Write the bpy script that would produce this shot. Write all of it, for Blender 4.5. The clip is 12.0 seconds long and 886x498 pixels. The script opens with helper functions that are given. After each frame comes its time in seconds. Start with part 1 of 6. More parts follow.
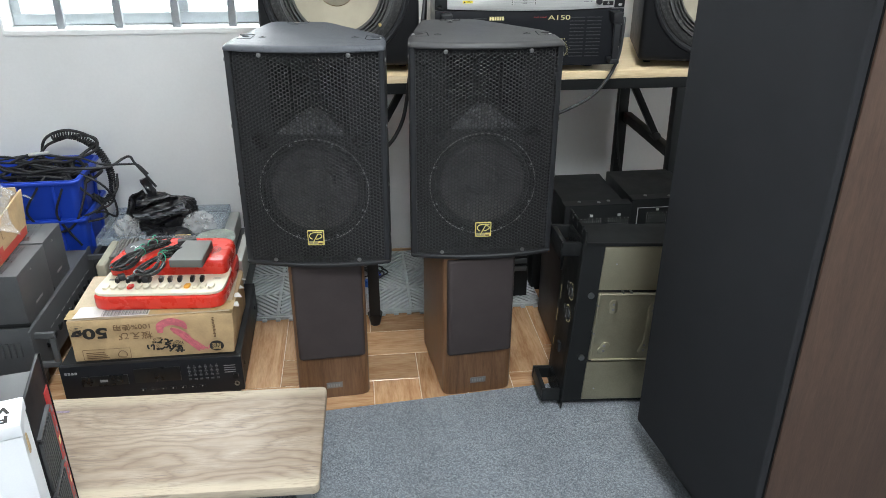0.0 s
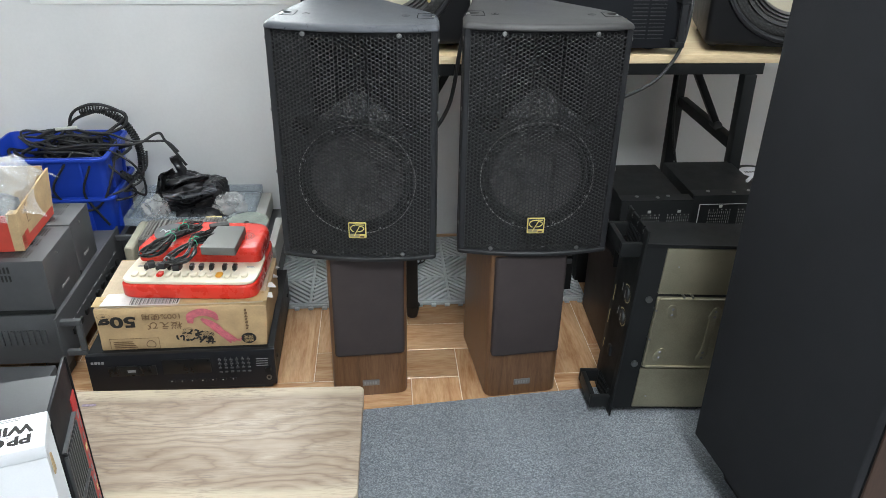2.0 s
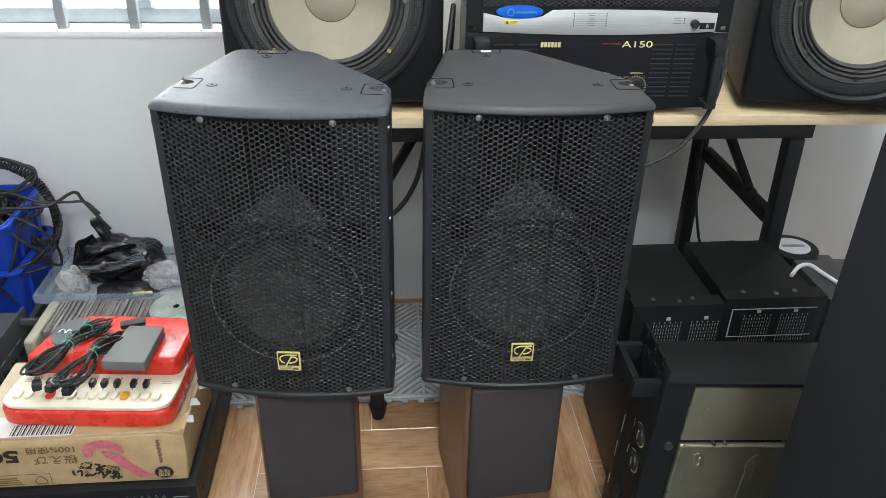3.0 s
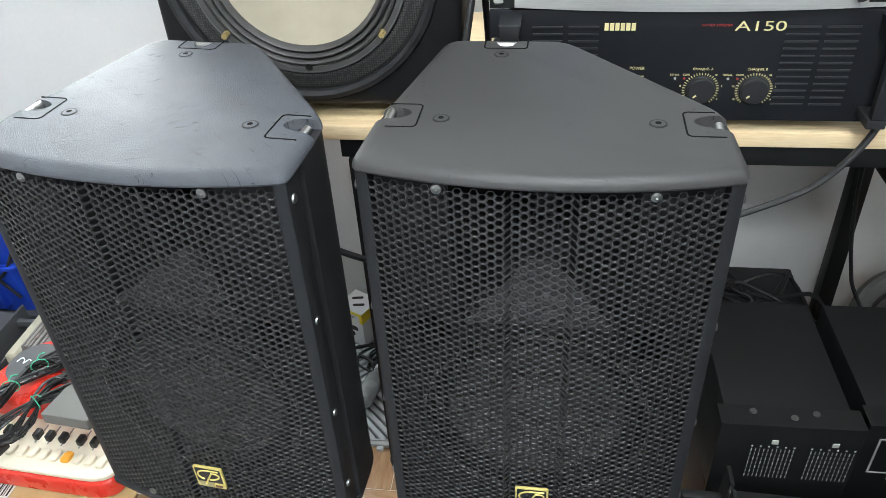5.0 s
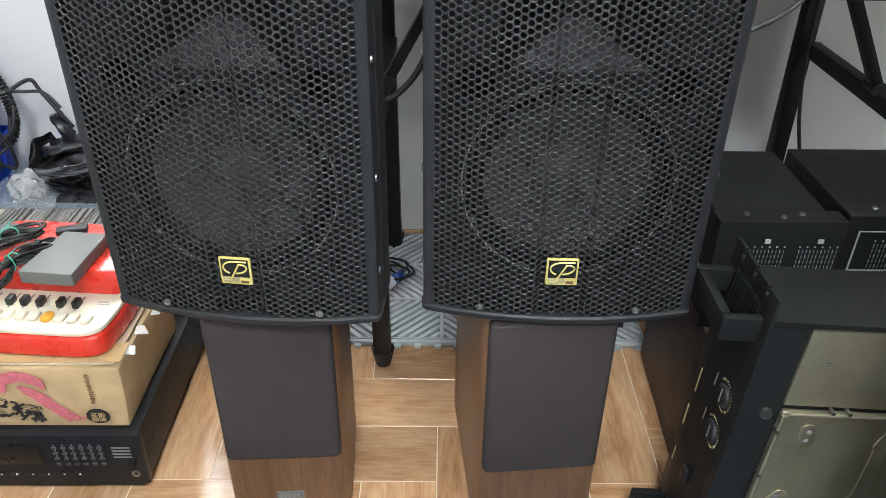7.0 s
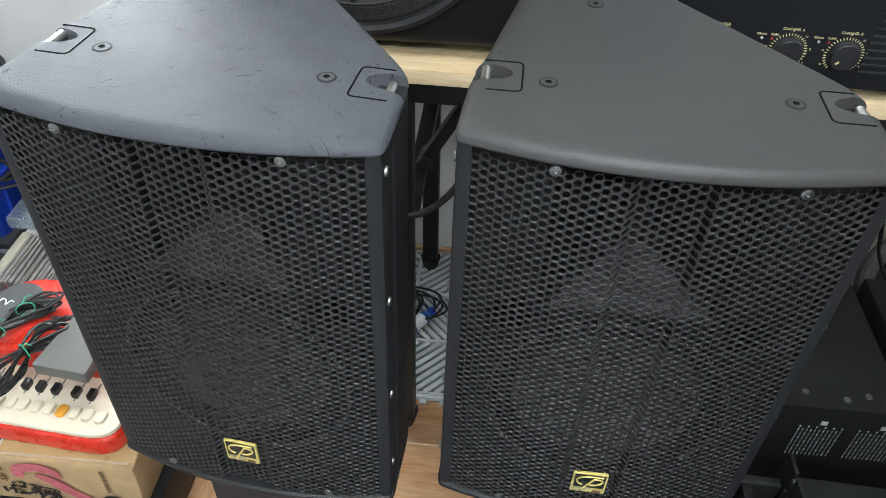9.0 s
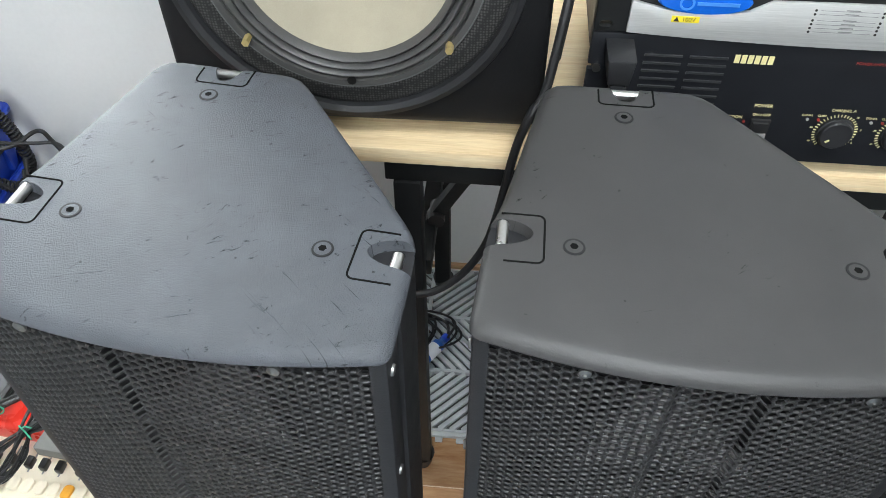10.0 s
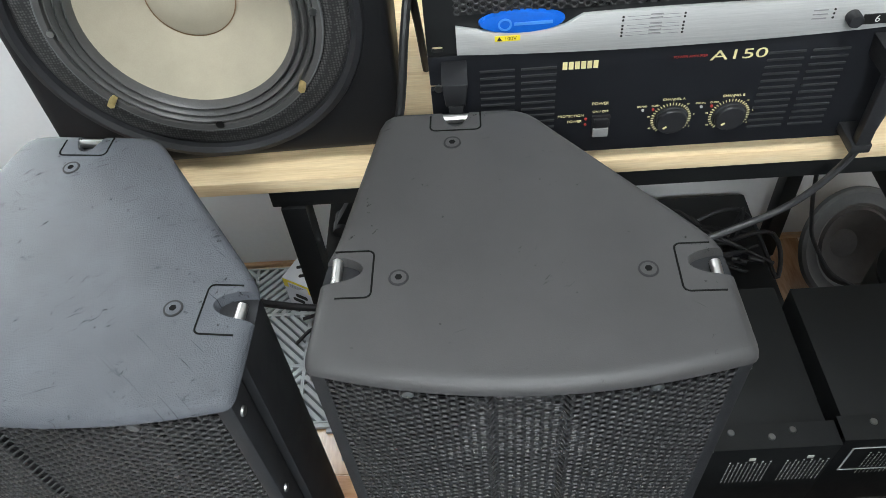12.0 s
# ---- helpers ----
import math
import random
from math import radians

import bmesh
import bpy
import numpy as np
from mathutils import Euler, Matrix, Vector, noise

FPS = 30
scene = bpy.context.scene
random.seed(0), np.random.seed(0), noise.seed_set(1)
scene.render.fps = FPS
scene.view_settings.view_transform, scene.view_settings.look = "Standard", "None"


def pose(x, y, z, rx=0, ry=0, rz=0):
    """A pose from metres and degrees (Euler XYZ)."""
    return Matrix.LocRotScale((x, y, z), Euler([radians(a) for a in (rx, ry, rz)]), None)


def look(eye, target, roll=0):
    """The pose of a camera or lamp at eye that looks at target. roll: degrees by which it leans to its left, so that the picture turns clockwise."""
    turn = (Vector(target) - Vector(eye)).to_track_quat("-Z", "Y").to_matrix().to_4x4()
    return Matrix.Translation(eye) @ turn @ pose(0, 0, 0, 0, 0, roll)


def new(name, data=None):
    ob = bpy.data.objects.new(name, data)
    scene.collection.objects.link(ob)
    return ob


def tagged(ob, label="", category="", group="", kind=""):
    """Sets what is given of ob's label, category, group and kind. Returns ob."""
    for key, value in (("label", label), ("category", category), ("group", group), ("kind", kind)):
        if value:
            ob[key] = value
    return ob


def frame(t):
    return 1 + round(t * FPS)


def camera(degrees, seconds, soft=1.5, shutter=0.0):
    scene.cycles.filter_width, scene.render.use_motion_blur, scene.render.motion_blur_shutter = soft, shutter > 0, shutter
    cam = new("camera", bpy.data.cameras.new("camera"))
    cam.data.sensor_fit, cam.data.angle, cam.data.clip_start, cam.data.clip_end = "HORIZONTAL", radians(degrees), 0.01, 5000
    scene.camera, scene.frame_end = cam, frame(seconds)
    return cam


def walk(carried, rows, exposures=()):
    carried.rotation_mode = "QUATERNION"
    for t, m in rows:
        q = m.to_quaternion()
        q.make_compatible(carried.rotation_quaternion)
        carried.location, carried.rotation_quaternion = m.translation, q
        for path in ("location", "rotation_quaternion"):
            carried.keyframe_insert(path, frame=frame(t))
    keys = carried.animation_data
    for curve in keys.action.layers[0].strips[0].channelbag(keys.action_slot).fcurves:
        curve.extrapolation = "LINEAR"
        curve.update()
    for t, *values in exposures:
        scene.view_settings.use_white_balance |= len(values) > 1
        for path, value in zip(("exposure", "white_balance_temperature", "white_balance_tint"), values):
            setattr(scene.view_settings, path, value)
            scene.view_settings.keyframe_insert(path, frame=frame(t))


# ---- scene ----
cam = camera(60.5, 12.0, soft=0.35)
PATH = [
    (0, (-0.003, -0.02, 1.183), (0.21, 1.767, 0.309), 0.3),
    (0.5, (-0.003, -0.023, 1.185), (0.201, 1.766, 0.313), 0.2),
    (1, (-0.001, -0.021, 1.186), (0.186, 1.762, 0.298), 0.3),
    (1.5, (-0.019, 0.011, 1.184), (0.154, 1.778, 0.264), 0.8),
    (2, (-0.05, 0.11, 1.181), (0.107, 1.867, 0.238), 1.1),
    (2.5, (-0.016, 0.364, 1.2), (0.135, 2.104, 0.226), 1.2),
    (3, (0.059, 0.552, 1.224), (0.203, 2.286, 0.239), 1.2),
    (3.2, (0.086, 0.633, 1.212), (0.234, 2.36, 0.215), 1.4),
    (4.8, (0.275, 1.006, 1.2), (0.043, 2.608, 0.025), -2.7),
    (5, (0.276, 1.009, 1.197), (0.02, 2.609, 0.025), -3.3),
    (5.5, (0.196, 0.929, 1.134), (0.015, 2.567, 0.001), -2.4),
    (5.6, (0.172, 0.903, 1.109), (0.011, 2.551, -0.012), -2.1),
    (6, (0.116, 0.849, 0.994), (0.032, 2.519, -0.102), -0.7),
    (6.5, (0.126, 0.811, 0.943), (0.113, 2.495, -0.135), 0.4),
    (7, (0.132, 0.806, 0.956), (0.142, 2.499, -0.108), 0.8),
    (7.2, (0.14, 0.809, 0.98), (0.139, 2.502, -0.085), 0.8),
    (8.8, (0.165, 1.026, 1.195), (0.067, 2.54, -0.108), 2.3),
    (9, (0.138, 1.09, 1.193), (0.039, 2.568, -0.15), 2.4),
    (9.2, (0.109, 1.142, 1.192), (0.015, 2.595, -0.179), 2.5),
    (9.5, (0.088, 1.199, 1.195), (-0.017, 2.613, -0.216), 2.0),
    (10, (0.12, 1.264, 1.277), (0.002, 2.621, -0.187), 0.3),
    (10.5, (0.153, 1.302, 1.336), (0.029, 2.608, -0.174), -1.7),
    (11, (0.188, 1.295, 1.351), (0.067, 2.562, -0.191), -3.7),
    (11.5, (0.238, 1.276, 1.35), (0.112, 2.532, -0.201), -5.4),
    (12, (0.243, 1.268, 1.352), (0.155, 2.562, -0.171), -6.2),
]
walk(cam, [(t, look(eye, target, roll)) for t, eye, target, roll in PATH], exposures=[(0, 0.34), (2.5, 0.31), (3.2, 0.33), (5, 0.62), (5.5, 0.60), (6, 0.65), (6.5, 0.82), (7.2, 0.79), (9, 0.38), (9.5, 0.50), (10, 0.60), (10.5, 0.39), (11, 0.33), (12, 0.45)])

# ---------------------------------------------------------------- light
world = bpy.data.worlds.new("sky")
scene.world = world
world.use_nodes = True
wn = world.node_tree.nodes
bg = wn["Background"]
sky = wn.new("ShaderNodeTexSky")
sky.sky_type = 'NISHITA'
sky.sun_disc = False
sky.sun_elevation, sky.sun_rotation = radians(50), radians(20)
world.node_tree.links.new(sky.outputs["Color"], bg.inputs["Color"])
bg.inputs["Strength"].default_value = 0.10

WINDOW_POWER = 9.0
# First panel follows the wall's shadow edge; the others are added, unseen fill.
LAMPS = ((0.15, -0.50, 50.0), (0.45, 1.05, 19.5), (0.15, -2.3, 24.0), (1.50, -0.50, 5.0))


def area(name, m, sx, sy, power, colour):
    d = bpy.data.lights.new(name, 'AREA')
    d.shape, d.size, d.size_y, d.energy, d.color = 'RECTANGLE', sx, sy, power, colour
    ob = new(name, d)
    ob.matrix_basis = m
    return ob


# daylight standing in the window's opening, and the unseen ceiling panels
area("window_daylight", look((-0.62, 2.43, 1.3), (-0.62, 0.5, 0.7)), 0.74, 0.9, WINDOW_POWER, (0.90, 0.96, 1.0))
for px, py, watts in LAMPS:
    area("unseen_panel_light", look((px, py, 2.655), (px, py + 0.0001, 0)), 0.56, 0.56, watts, (0.885, 0.955, 1.0))

# ---------------------------------------------------------------- materials


def nodes_of(name):
    m = bpy.data.materials.new(name)
    m.use_nodes = True
    nt = m.node_tree
    return m, nt, nt.nodes["Principled BSDF"]


def ramp(nt, fac, stops):
    r = nt.nodes.new("ShaderNodeValToRGB")
    while len(r.color_ramp.elements) < len(stops):
        r.color_ramp.elements.new(0.5)
    for e, (p, c) in zip(r.color_ramp.elements, stops):
        e.position, e.color = p, (*c, 1)
    nt.links.new(fac, r.inputs[0])
    return r.outputs[0]


def coords(nt, scale=(1, 1, 1), random_shift=True):
    tc = nt.nodes.new("ShaderNodeTexCoord")
    mp = nt.nodes.new("ShaderNodeMapping")
    mp.inputs["Scale"].default_value = scale
    nt.links.new(tc.outputs["Object"], mp.inputs["Vector"])
    if random_shift:
        oi = nt.nodes.new("ShaderNodeObjectInfo")
        mu = nt.nodes.new("ShaderNodeMath")
        mu.operation = 'MULTIPLY'
        mu.inputs[1].default_value = 37.0
        nt.links.new(oi.outputs["Random"], mu.inputs[0])
        nt.links.new(mu.outputs[0], mp.inputs["Location"])
    return mp.outputs[0]


def tex_noise(nt, vec, scale, detail=4, rough=0.55, distortion=0.0):
    n = nt.nodes.new("ShaderNodeTexNoise")
    n.inputs["Scale"].default_value = scale
    n.inputs["Detail"].default_value = detail
    n.inputs["Roughness"].default_value = rough
    n.inputs["Distortion"].default_value = distortion
    nt.links.new(vec, n.inputs["Vector"])
    return n.outputs["Fac"]


def mixc(nt, fac, a, b, mode='MIX'):
    m = nt.nodes.new("ShaderNodeMix")
    m.data_type, m.blend_type = 'RGBA', mode
    for v, i in ((fac, 0), (a, 6), (b, 7)):
        if hasattr(v, "links"):
            nt.links.new(v, m.inputs[i])
        else:
            m.inputs[i].default_value = v if i == 0 else (*v, 1)
    return m.outputs[2]


def bump(nt, bsdf, height, strength, distance=0.001):
    b = nt.nodes.new("ShaderNodeBump")
    b.inputs["Strength"].default_value = strength
    b.inputs["Distance"].default_value = distance
    nt.links.new(height, b.inputs["Height"])
    nt.links.new(b.outputs[0], bsdf.inputs["Normal"])


def plain(name, colour, rough=0.5, metal=0.0, vary=0.12, scale=30, grain=400, relief=0.15, coat=0.0, rough_vary=0.12, spec=0.5):
    """A surface of one colour with blotches at one scale, grain at another, and a fine relief."""
    m, nt, b = nodes_of(name)
    v = coords(nt)
    big, fine = tex_noise(nt, v, scale, 5, 0.6), tex_noise(nt, v, grain, 3)
    dark = tuple(c * (1 - vary) for c in colour)
    light = tuple(min(1, c * (1 + vary)) for c in colour)
    c1 = ramp(nt, big, [(0.3, dark), (0.7, light)])
    c2 = mixc(nt, 0.25, c1, ramp(nt, fine, [(0.35, dark), (0.65, light)]))
    nt.links.new(c2, b.inputs["Base Color"])
    mr = nt.nodes.new("ShaderNodeMapRange")
    mr.inputs[3].default_value, mr.inputs[4].default_value = max(0.02, rough - rough_vary), min(1, rough + rough_vary)
    nt.links.new(big, mr.inputs[0])
    nt.links.new(mr.outputs[0], b.inputs["Roughness"])
    b.inputs["Metallic"].default_value = metal
    b.inputs["Specular IOR Level"].default_value = spec
    b.inputs["Coat Weight"].default_value = coat
    if relief:
        bump(nt, b, fine, relief, 0.0006)
    return m


def wood(name, stops, stretch=(1.2, 14, 14), scale=7, rough=0.4, relief=0.15, distortion=1.2, coat=0.0, by_object=0.0):
    """Wood with grain along the first axis of small stretch."""
    m, nt, b = nodes_of(name)
    v = coords(nt, stretch)
    g = tex_noise(nt, v, scale, 8, 0.65, distortion)
    f = tex_noise(nt, v, scale * 9, 3, 0.6)
    c = ramp(nt, g, stops)
    c = mixc(nt, 0.22, c, ramp(nt, f, [(0.35, tuple(x * 0.55 for x in stops[0][1])), (0.65, stops[-1][1])]))
    if by_object:
        oi = nt.nodes.new("ShaderNodeObjectInfo")
        shade = ramp(nt, oi.outputs["Random"], [(0.0, (1 - by_object,) * 3), (1.0, (1.0, 1.0, 1.0))])
        c = mixc(nt, 1.0, c, shade, 'MULTIPLY')
    nt.links.new(c, b.inputs["Base Color"])
    mr = nt.nodes.new("ShaderNodeMapRange")
    mr.inputs[3].default_value, mr.inputs[4].default_value = rough - 0.08, rough + 0.1
    nt.links.new(g, mr.inputs[0])
    nt.links.new(mr.outputs[0], b.inputs["Roughness"])
    b.inputs["Coat Weight"].default_value = coat
    bump(nt, b, f, relief, 0.0004)
    return m


def glass(name, colour, rough=0.05, alpha=0.25):
    """Thin clear plastic: mostly see-through, with a gloss of its own."""
    m, nt, b = nodes_of(name)
    v = coords(nt)
    n = tex_noise(nt, v, 60, 4)
    nt.links.new(ramp(nt, n, [(0.3, tuple(c * 0.85 for c in colour)), (0.7, colour)]), b.inputs["Base Color"])
    b.inputs["Roughness"].default_value = rough
    b.inputs["Alpha"].default_value = alpha
    b.inputs["IOR"].default_value = 1.5
    bump(nt, b, n, 0.2, 0.001)
    return m


def glow(name, colour, strength):
    m, nt, b = nodes_of(name)
    b.inputs["Base Color"].default_value = (*colour, 1)
    b.inputs["Emission Color"].default_value = (*colour, 1)
    b.inputs["Emission Strength"].default_value = strength
    return m


def scuffed(name, colour, amount, rough):
    """Textured black plastic with scratches and scuffs worn into it."""
    m, nt, b = nodes_of(name)
    v = coords(nt, random_shift=False)
    big, fine = tex_noise(nt, v, 9, 5, 0.6), tex_noise(nt, v, 900, 2)
    c = ramp(nt, big, [(0.3, tuple(x * 0.86 for x in colour)), (0.7, tuple(x * 1.14 for x in colour))])
    height = fine
    vs = coords(nt, (1, 1, 1), False)
    warp = tex_noise(nt, vs, 11, 3)
    vo = nt.nodes.new("ShaderNodeTexVoronoi")
    vo.feature = 'DISTANCE_TO_EDGE'
    vo.inputs["Scale"].default_value = 23
    ad = nt.nodes.new("ShaderNodeVectorMath")
    ad.operation = 'MULTIPLY_ADD'
    ad.inputs[1].default_value = (1.0, 1.9, 0.3)
    nt.links.new(vs, ad.inputs[0])
    cb = nt.nodes.new("ShaderNodeCombineXYZ")
    nt.links.new(warp, cb.inputs[0]), nt.links.new(warp, cb.inputs[1])
    nt.links.new(cb.outputs[0], ad.inputs[2])
    nt.links.new(ad.outputs[0], vo.inputs["Vector"])
    lines = ramp(nt, vo.outputs["Distance"], [(0.0, (1, 1, 1)), (0.030, (0, 0, 0))])
    where = ramp(nt, tex_noise(nt, vs, 14, 4, 0.7), [(0.70 - 0.03 * amount, (0, 0, 0)), (0.73 - 0.03 * amount, (1, 1, 1))])
    scratch = mixc(nt, 1.0, lines, where, 'MULTIPLY')
    for turn, scale, floor_ in ((-38, 1.0, 0.665), (20, 0.6, 0.675)):      # a few long single scores
        vr = nt.nodes.new("ShaderNodeMapping")
        vr.vector_type = 'TEXTURE'
        vr.inputs["Rotation"].default_value = (0, 0, radians(turn))
        vr.inputs["Scale"].default_value = (0.060 * scale, 0.0026 * scale, 1)
        nt.links.new(vs, vr.inputs["Vector"])
        streak = ramp(nt, tex_noise(nt, vr.outputs[0], 1.0, 3, 0.6, 0.6), [(floor_ - 0.02 * amount, (0, 0, 0)), (floor_ + 0.03, (1, 1, 1))])
        patch = ramp(nt, tex_noise(nt, vs, 8 + turn * 0.07, 3, 0.6), [(0.54 - 0.07 * amount, (0, 0, 0)), (0.62 - 0.07 * amount, (1, 1, 1))])
        scratch = mixc(nt, 1.0, scratch, mixc(nt, 1.0, streak, patch, 'MULTIPLY'), 'LIGHTEN')
    vn = nt.nodes.new("ShaderNodeMapping")                                # ragged nicks in clusters
    vn.vector_type = 'TEXTURE'
    vn.inputs["Rotation"].default_value = (0, 0, radians(40))
    vn.inputs["Scale"].default_value = (0.0125, 0.0062, 0.0100)
    nt.links.new(vs, vn.inputs["Vector"])
    nicks = ramp(nt, tex_noise(nt, vn.outputs[0], 1.0, 6, 0.72, 0.8), [(0.608 - 0.025 * amount, (0, 0, 0)), (0.645, (1, 1, 1))])
    cluster = ramp(nt, tex_noise(nt, vs, 17, 3, 0.6), [(0.525 - 0.06 * amount, (0, 0, 0)), (0.575 - 0.06 * amount, (1, 1, 1))])
    scratch = mixc(nt, 1.0, scratch, mixc(nt, 1.0, nicks, cluster, 'MULTIPLY'), 'LIGHTEN')
    haze = ramp(nt, tex_noise(nt, vs, 26, 6, 0.65), [(0.42, (0, 0, 0)), (0.72, (1, 1, 1))])
    c = mixc(nt, mixc(nt, 1.0, haze, (0.30 + 0.25 * amount,) * 3, 'MULTIPLY'), c, tuple(x * 1.45 for x in colour))
    c = mixc(nt, scratch, c, tuple(x * 0.30 for x in colour))
    spots = ramp(nt, tex_noise(nt, vs, 120, 2), [(0.74 - 0.02 * amount, (0, 0, 0)), (0.78, (1, 1, 1))])
    c = mixc(nt, spots, c, tuple(x * 0.25 for x in colour))
    nt.links.new(c, b.inputs["Base Color"])
    mr = nt.nodes.new("ShaderNodeMapRange")
    mr.inputs[3].default_value, mr.inputs[4].default_value = rough - 0.07, rough + 0.12
    nt.links.new(big, mr.inputs[0])
    nt.links.new(mr.outputs[0], b.inputs["Roughness"])
    nt.links.new(mixc(nt, scratch, (0.5, 0.5, 0.5), (0.18, 0.18, 0.18)), b.inputs["Specular IOR Level"])
    bump(nt, b, mixc(nt, scratch, height, (0, 0, 0)), 0.5 + 0.3 * amount, 0.0005 + 0.0014 * amount)
    return m


def figured_board(name):
    """A pale greyish board with sweeping figure, cream sapwood at the edges and fine dark pores."""
    m, nt, b = nodes_of(name)
    v = coords(nt, random_shift=False)
    warp = tex_noise(nt, coords(nt, (2.2, 7, 1), False), 1.0, 4, 0.5)
    sp = nt.nodes.new("ShaderNodeSeparateXYZ")
    nt.links.new(v, sp.inputs[0])

    def math_(op, a, c):
        n = nt.nodes.new("ShaderNodeMath")
        n.operation = op
        for i, val in enumerate((a, c)):
            if hasattr(val, "links"):
                nt.links.new(val, n.inputs[i])
            else:
                n.inputs[i].default_value = val
        return n.outputs[0]

    fine = tex_noise(nt, coords(nt, (4, 60, 1), False), 1.0, 6, 0.7)
    rings = math_('ADD', math_('ADD', math_('MULTIPLY', sp.outputs[1], 26.0), math_('MULTIPLY', warp, 11.0)), math_('MULTIPLY', fine, 0.55))
    saw = math_('FRACT', rings, 0.0)
    c = ramp(nt, saw, [(0.0, (0.175, 0.118, 0.080)), (0.12, (0.28, 0.205, 0.145)), (0.45, (0.42, 0.335, 0.255)), (0.75, (0.36, 0.275, 0.20)), (0.95, (0.235, 0.165, 0.115)), (1.0, (0.175, 0.118, 0.080))])
    blot = tex_noise(nt, coords(nt, (2, 9, 1), False), 1.6, 5, 0.6)
    c = mixc(nt, 0.42, c, ramp(nt, blot, [(0.32, (0.225, 0.165, 0.118)), (0.5, (0.36, 0.285, 0.215)), (0.68, (0.50, 0.42, 0.32))]))
    streak = ramp(nt, tex_noise(nt, coords(nt, (3.0, 170, 1), False), 1.0, 4, 0.7), [(0.52, (0, 0, 0)), (0.66, (0.75, 0.75, 0.75))])
    c = mixc(nt, streak, c, (0.26, 0.20, 0.155))
    sap = ramp(nt, math_('ADD', math_('ABSOLUTE', sp.outputs[1], 0.0), math_('MULTIPLY', warp, 0.05)), [(0.150, (0, 0, 0)), (0.172, (1, 1, 1))])
    c = mixc(nt, sap, c, (0.52, 0.44, 0.33))
    pores = ramp(nt, tex_noise(nt, coords(nt, (30, 380, 380), False), 1.0, 3, 0.6), [(0.50, (0, 0, 0)), (0.62, (1, 1, 1))])
    where = ramp(nt, tex_noise(nt, coords(nt, (3, 12, 1), False), 1.3, 3), [(0.38, (0.12, 0.12, 0.12)), (0.60, (0.80, 0.80, 0.80))])
    c = mixc(nt, mixc(nt, 1.0, pores, where, 'MULTIPLY'), c, (0.19, 0.145, 0.12))
    nt.links.new(c, b.inputs["Base Color"])
    b.inputs["Roughness"].default_value = 0.46
    bump(nt, b, pores, -0.25, 0.0006)
    return m


def woven_ring(name):
    """Coarse black woven mesh."""
    m, nt, b = nodes_of(name)
    vo = nt.nodes.new("ShaderNodeTexVoronoi")
    vo.inputs["Scale"].default_value = 330
    vo.inputs["Randomness"].default_value = 0.25
    nt.links.new(coords(nt, random_shift=False), vo.inputs["Vector"])
    nt.links.new(ramp(nt, vo.outputs["Distance"], [(0.2, (0.095, 0.093, 0.090)), (0.55, (0.016, 0.016, 0.016))]), b.inputs["Base Color"])
    b.inputs["Roughness"].default_value = 0.5
    bump(nt, b, vo.outputs["Distance"], -0.8, 0.002)
    return m


def carpet_mat():
    m, nt, b = nodes_of("carpet_pile")
    v = coords(nt)
    f, g, h = tex_noise(nt, v, 420, 3, 0.7), tex_noise(nt, v, 150, 4, 0.7), tex_noise(nt, v, 7, 4)
    c = ramp(nt, f, [(0.35, (0.016, 0.021, 0.029)), (0.5, (0.145, 0.17, 0.195)), (0.64, (0.56, 0.60, 0.645))])
    c = mixc(nt, 0.35, c, ramp(nt, g, [(0.38, (0.055, 0.067, 0.083)), (0.62, (0.31, 0.345, 0.39))]))
    c = mixc(nt, 0.6, c, ramp(nt, h, [(0.3, (0.62, 0.62, 0.63)), (0.7, (1, 1, 1))]), 'MULTIPLY')
    nt.links.new(c, b.inputs["Base Color"])
    b.inputs["Roughness"].default_value = 0.95
    b.inputs["Sheen Weight"].default_value = 0.25
    bump(nt, b, f, 0.9, 0.003)
    return m


# The window's bluish sheen is tinted into the worn top's base colour.
PLASTIC_TOP = scuffed("worn_plastic_window_sheen", (0.074, 0.080, 0.092), 0.45, 0.52)
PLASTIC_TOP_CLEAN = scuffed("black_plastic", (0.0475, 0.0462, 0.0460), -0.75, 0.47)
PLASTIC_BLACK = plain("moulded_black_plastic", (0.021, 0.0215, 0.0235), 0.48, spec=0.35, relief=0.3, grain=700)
GRILLE_BLACK = plain("grille_powder_coat", (0.027, 0.0264, 0.0272), 0.48, 0.0, spec=0.48, relief=0.1, grain=900)
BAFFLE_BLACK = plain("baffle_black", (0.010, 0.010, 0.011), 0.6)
CONE_GREY = plain("paper_cone_grey", (0.100, 0.094, 0.091), 0.8, vary=0.2, scale=40)
# Paler grey for the horn's floor, with the light it catches in the colour.
HORN_LIT = plain("horn_lit", (0.120, 0.119, 0.122), 0.5)
CAB_BLACK = plain("cabinet_black_paint", (0.010, 0.0102, 0.0112), 0.5, spec=0.25, relief=0.3, grain=500)
STEEL = plain("steel", (0.62, 0.61, 0.59), 0.3, 1.0, vary=0.08)
SCREW = plain("dull_screw", (0.30, 0.30, 0.29), 0.38, 1.0)
BRASS = plain("brass", (0.85, 0.66, 0.30), 0.3, 0.7)
GOLD = plain("gold_badge", (0.80, 0.66, 0.22), 0.38, 0.35, relief=0.05)
BLACK_GLOSS = plain("badge_black", (0.012, 0.012, 0.012), 0.3, relief=0)
METAL_BLACK = plain("black_painted_steel", (0.010, 0.0108, 0.0112), 0.48, spec=0.3, relief=0.12)
METAL_BLUEBLACK = plain("amp_face_black", (0.013, 0.014, 0.017), 0.42, relief=0.08, spec=0.3)
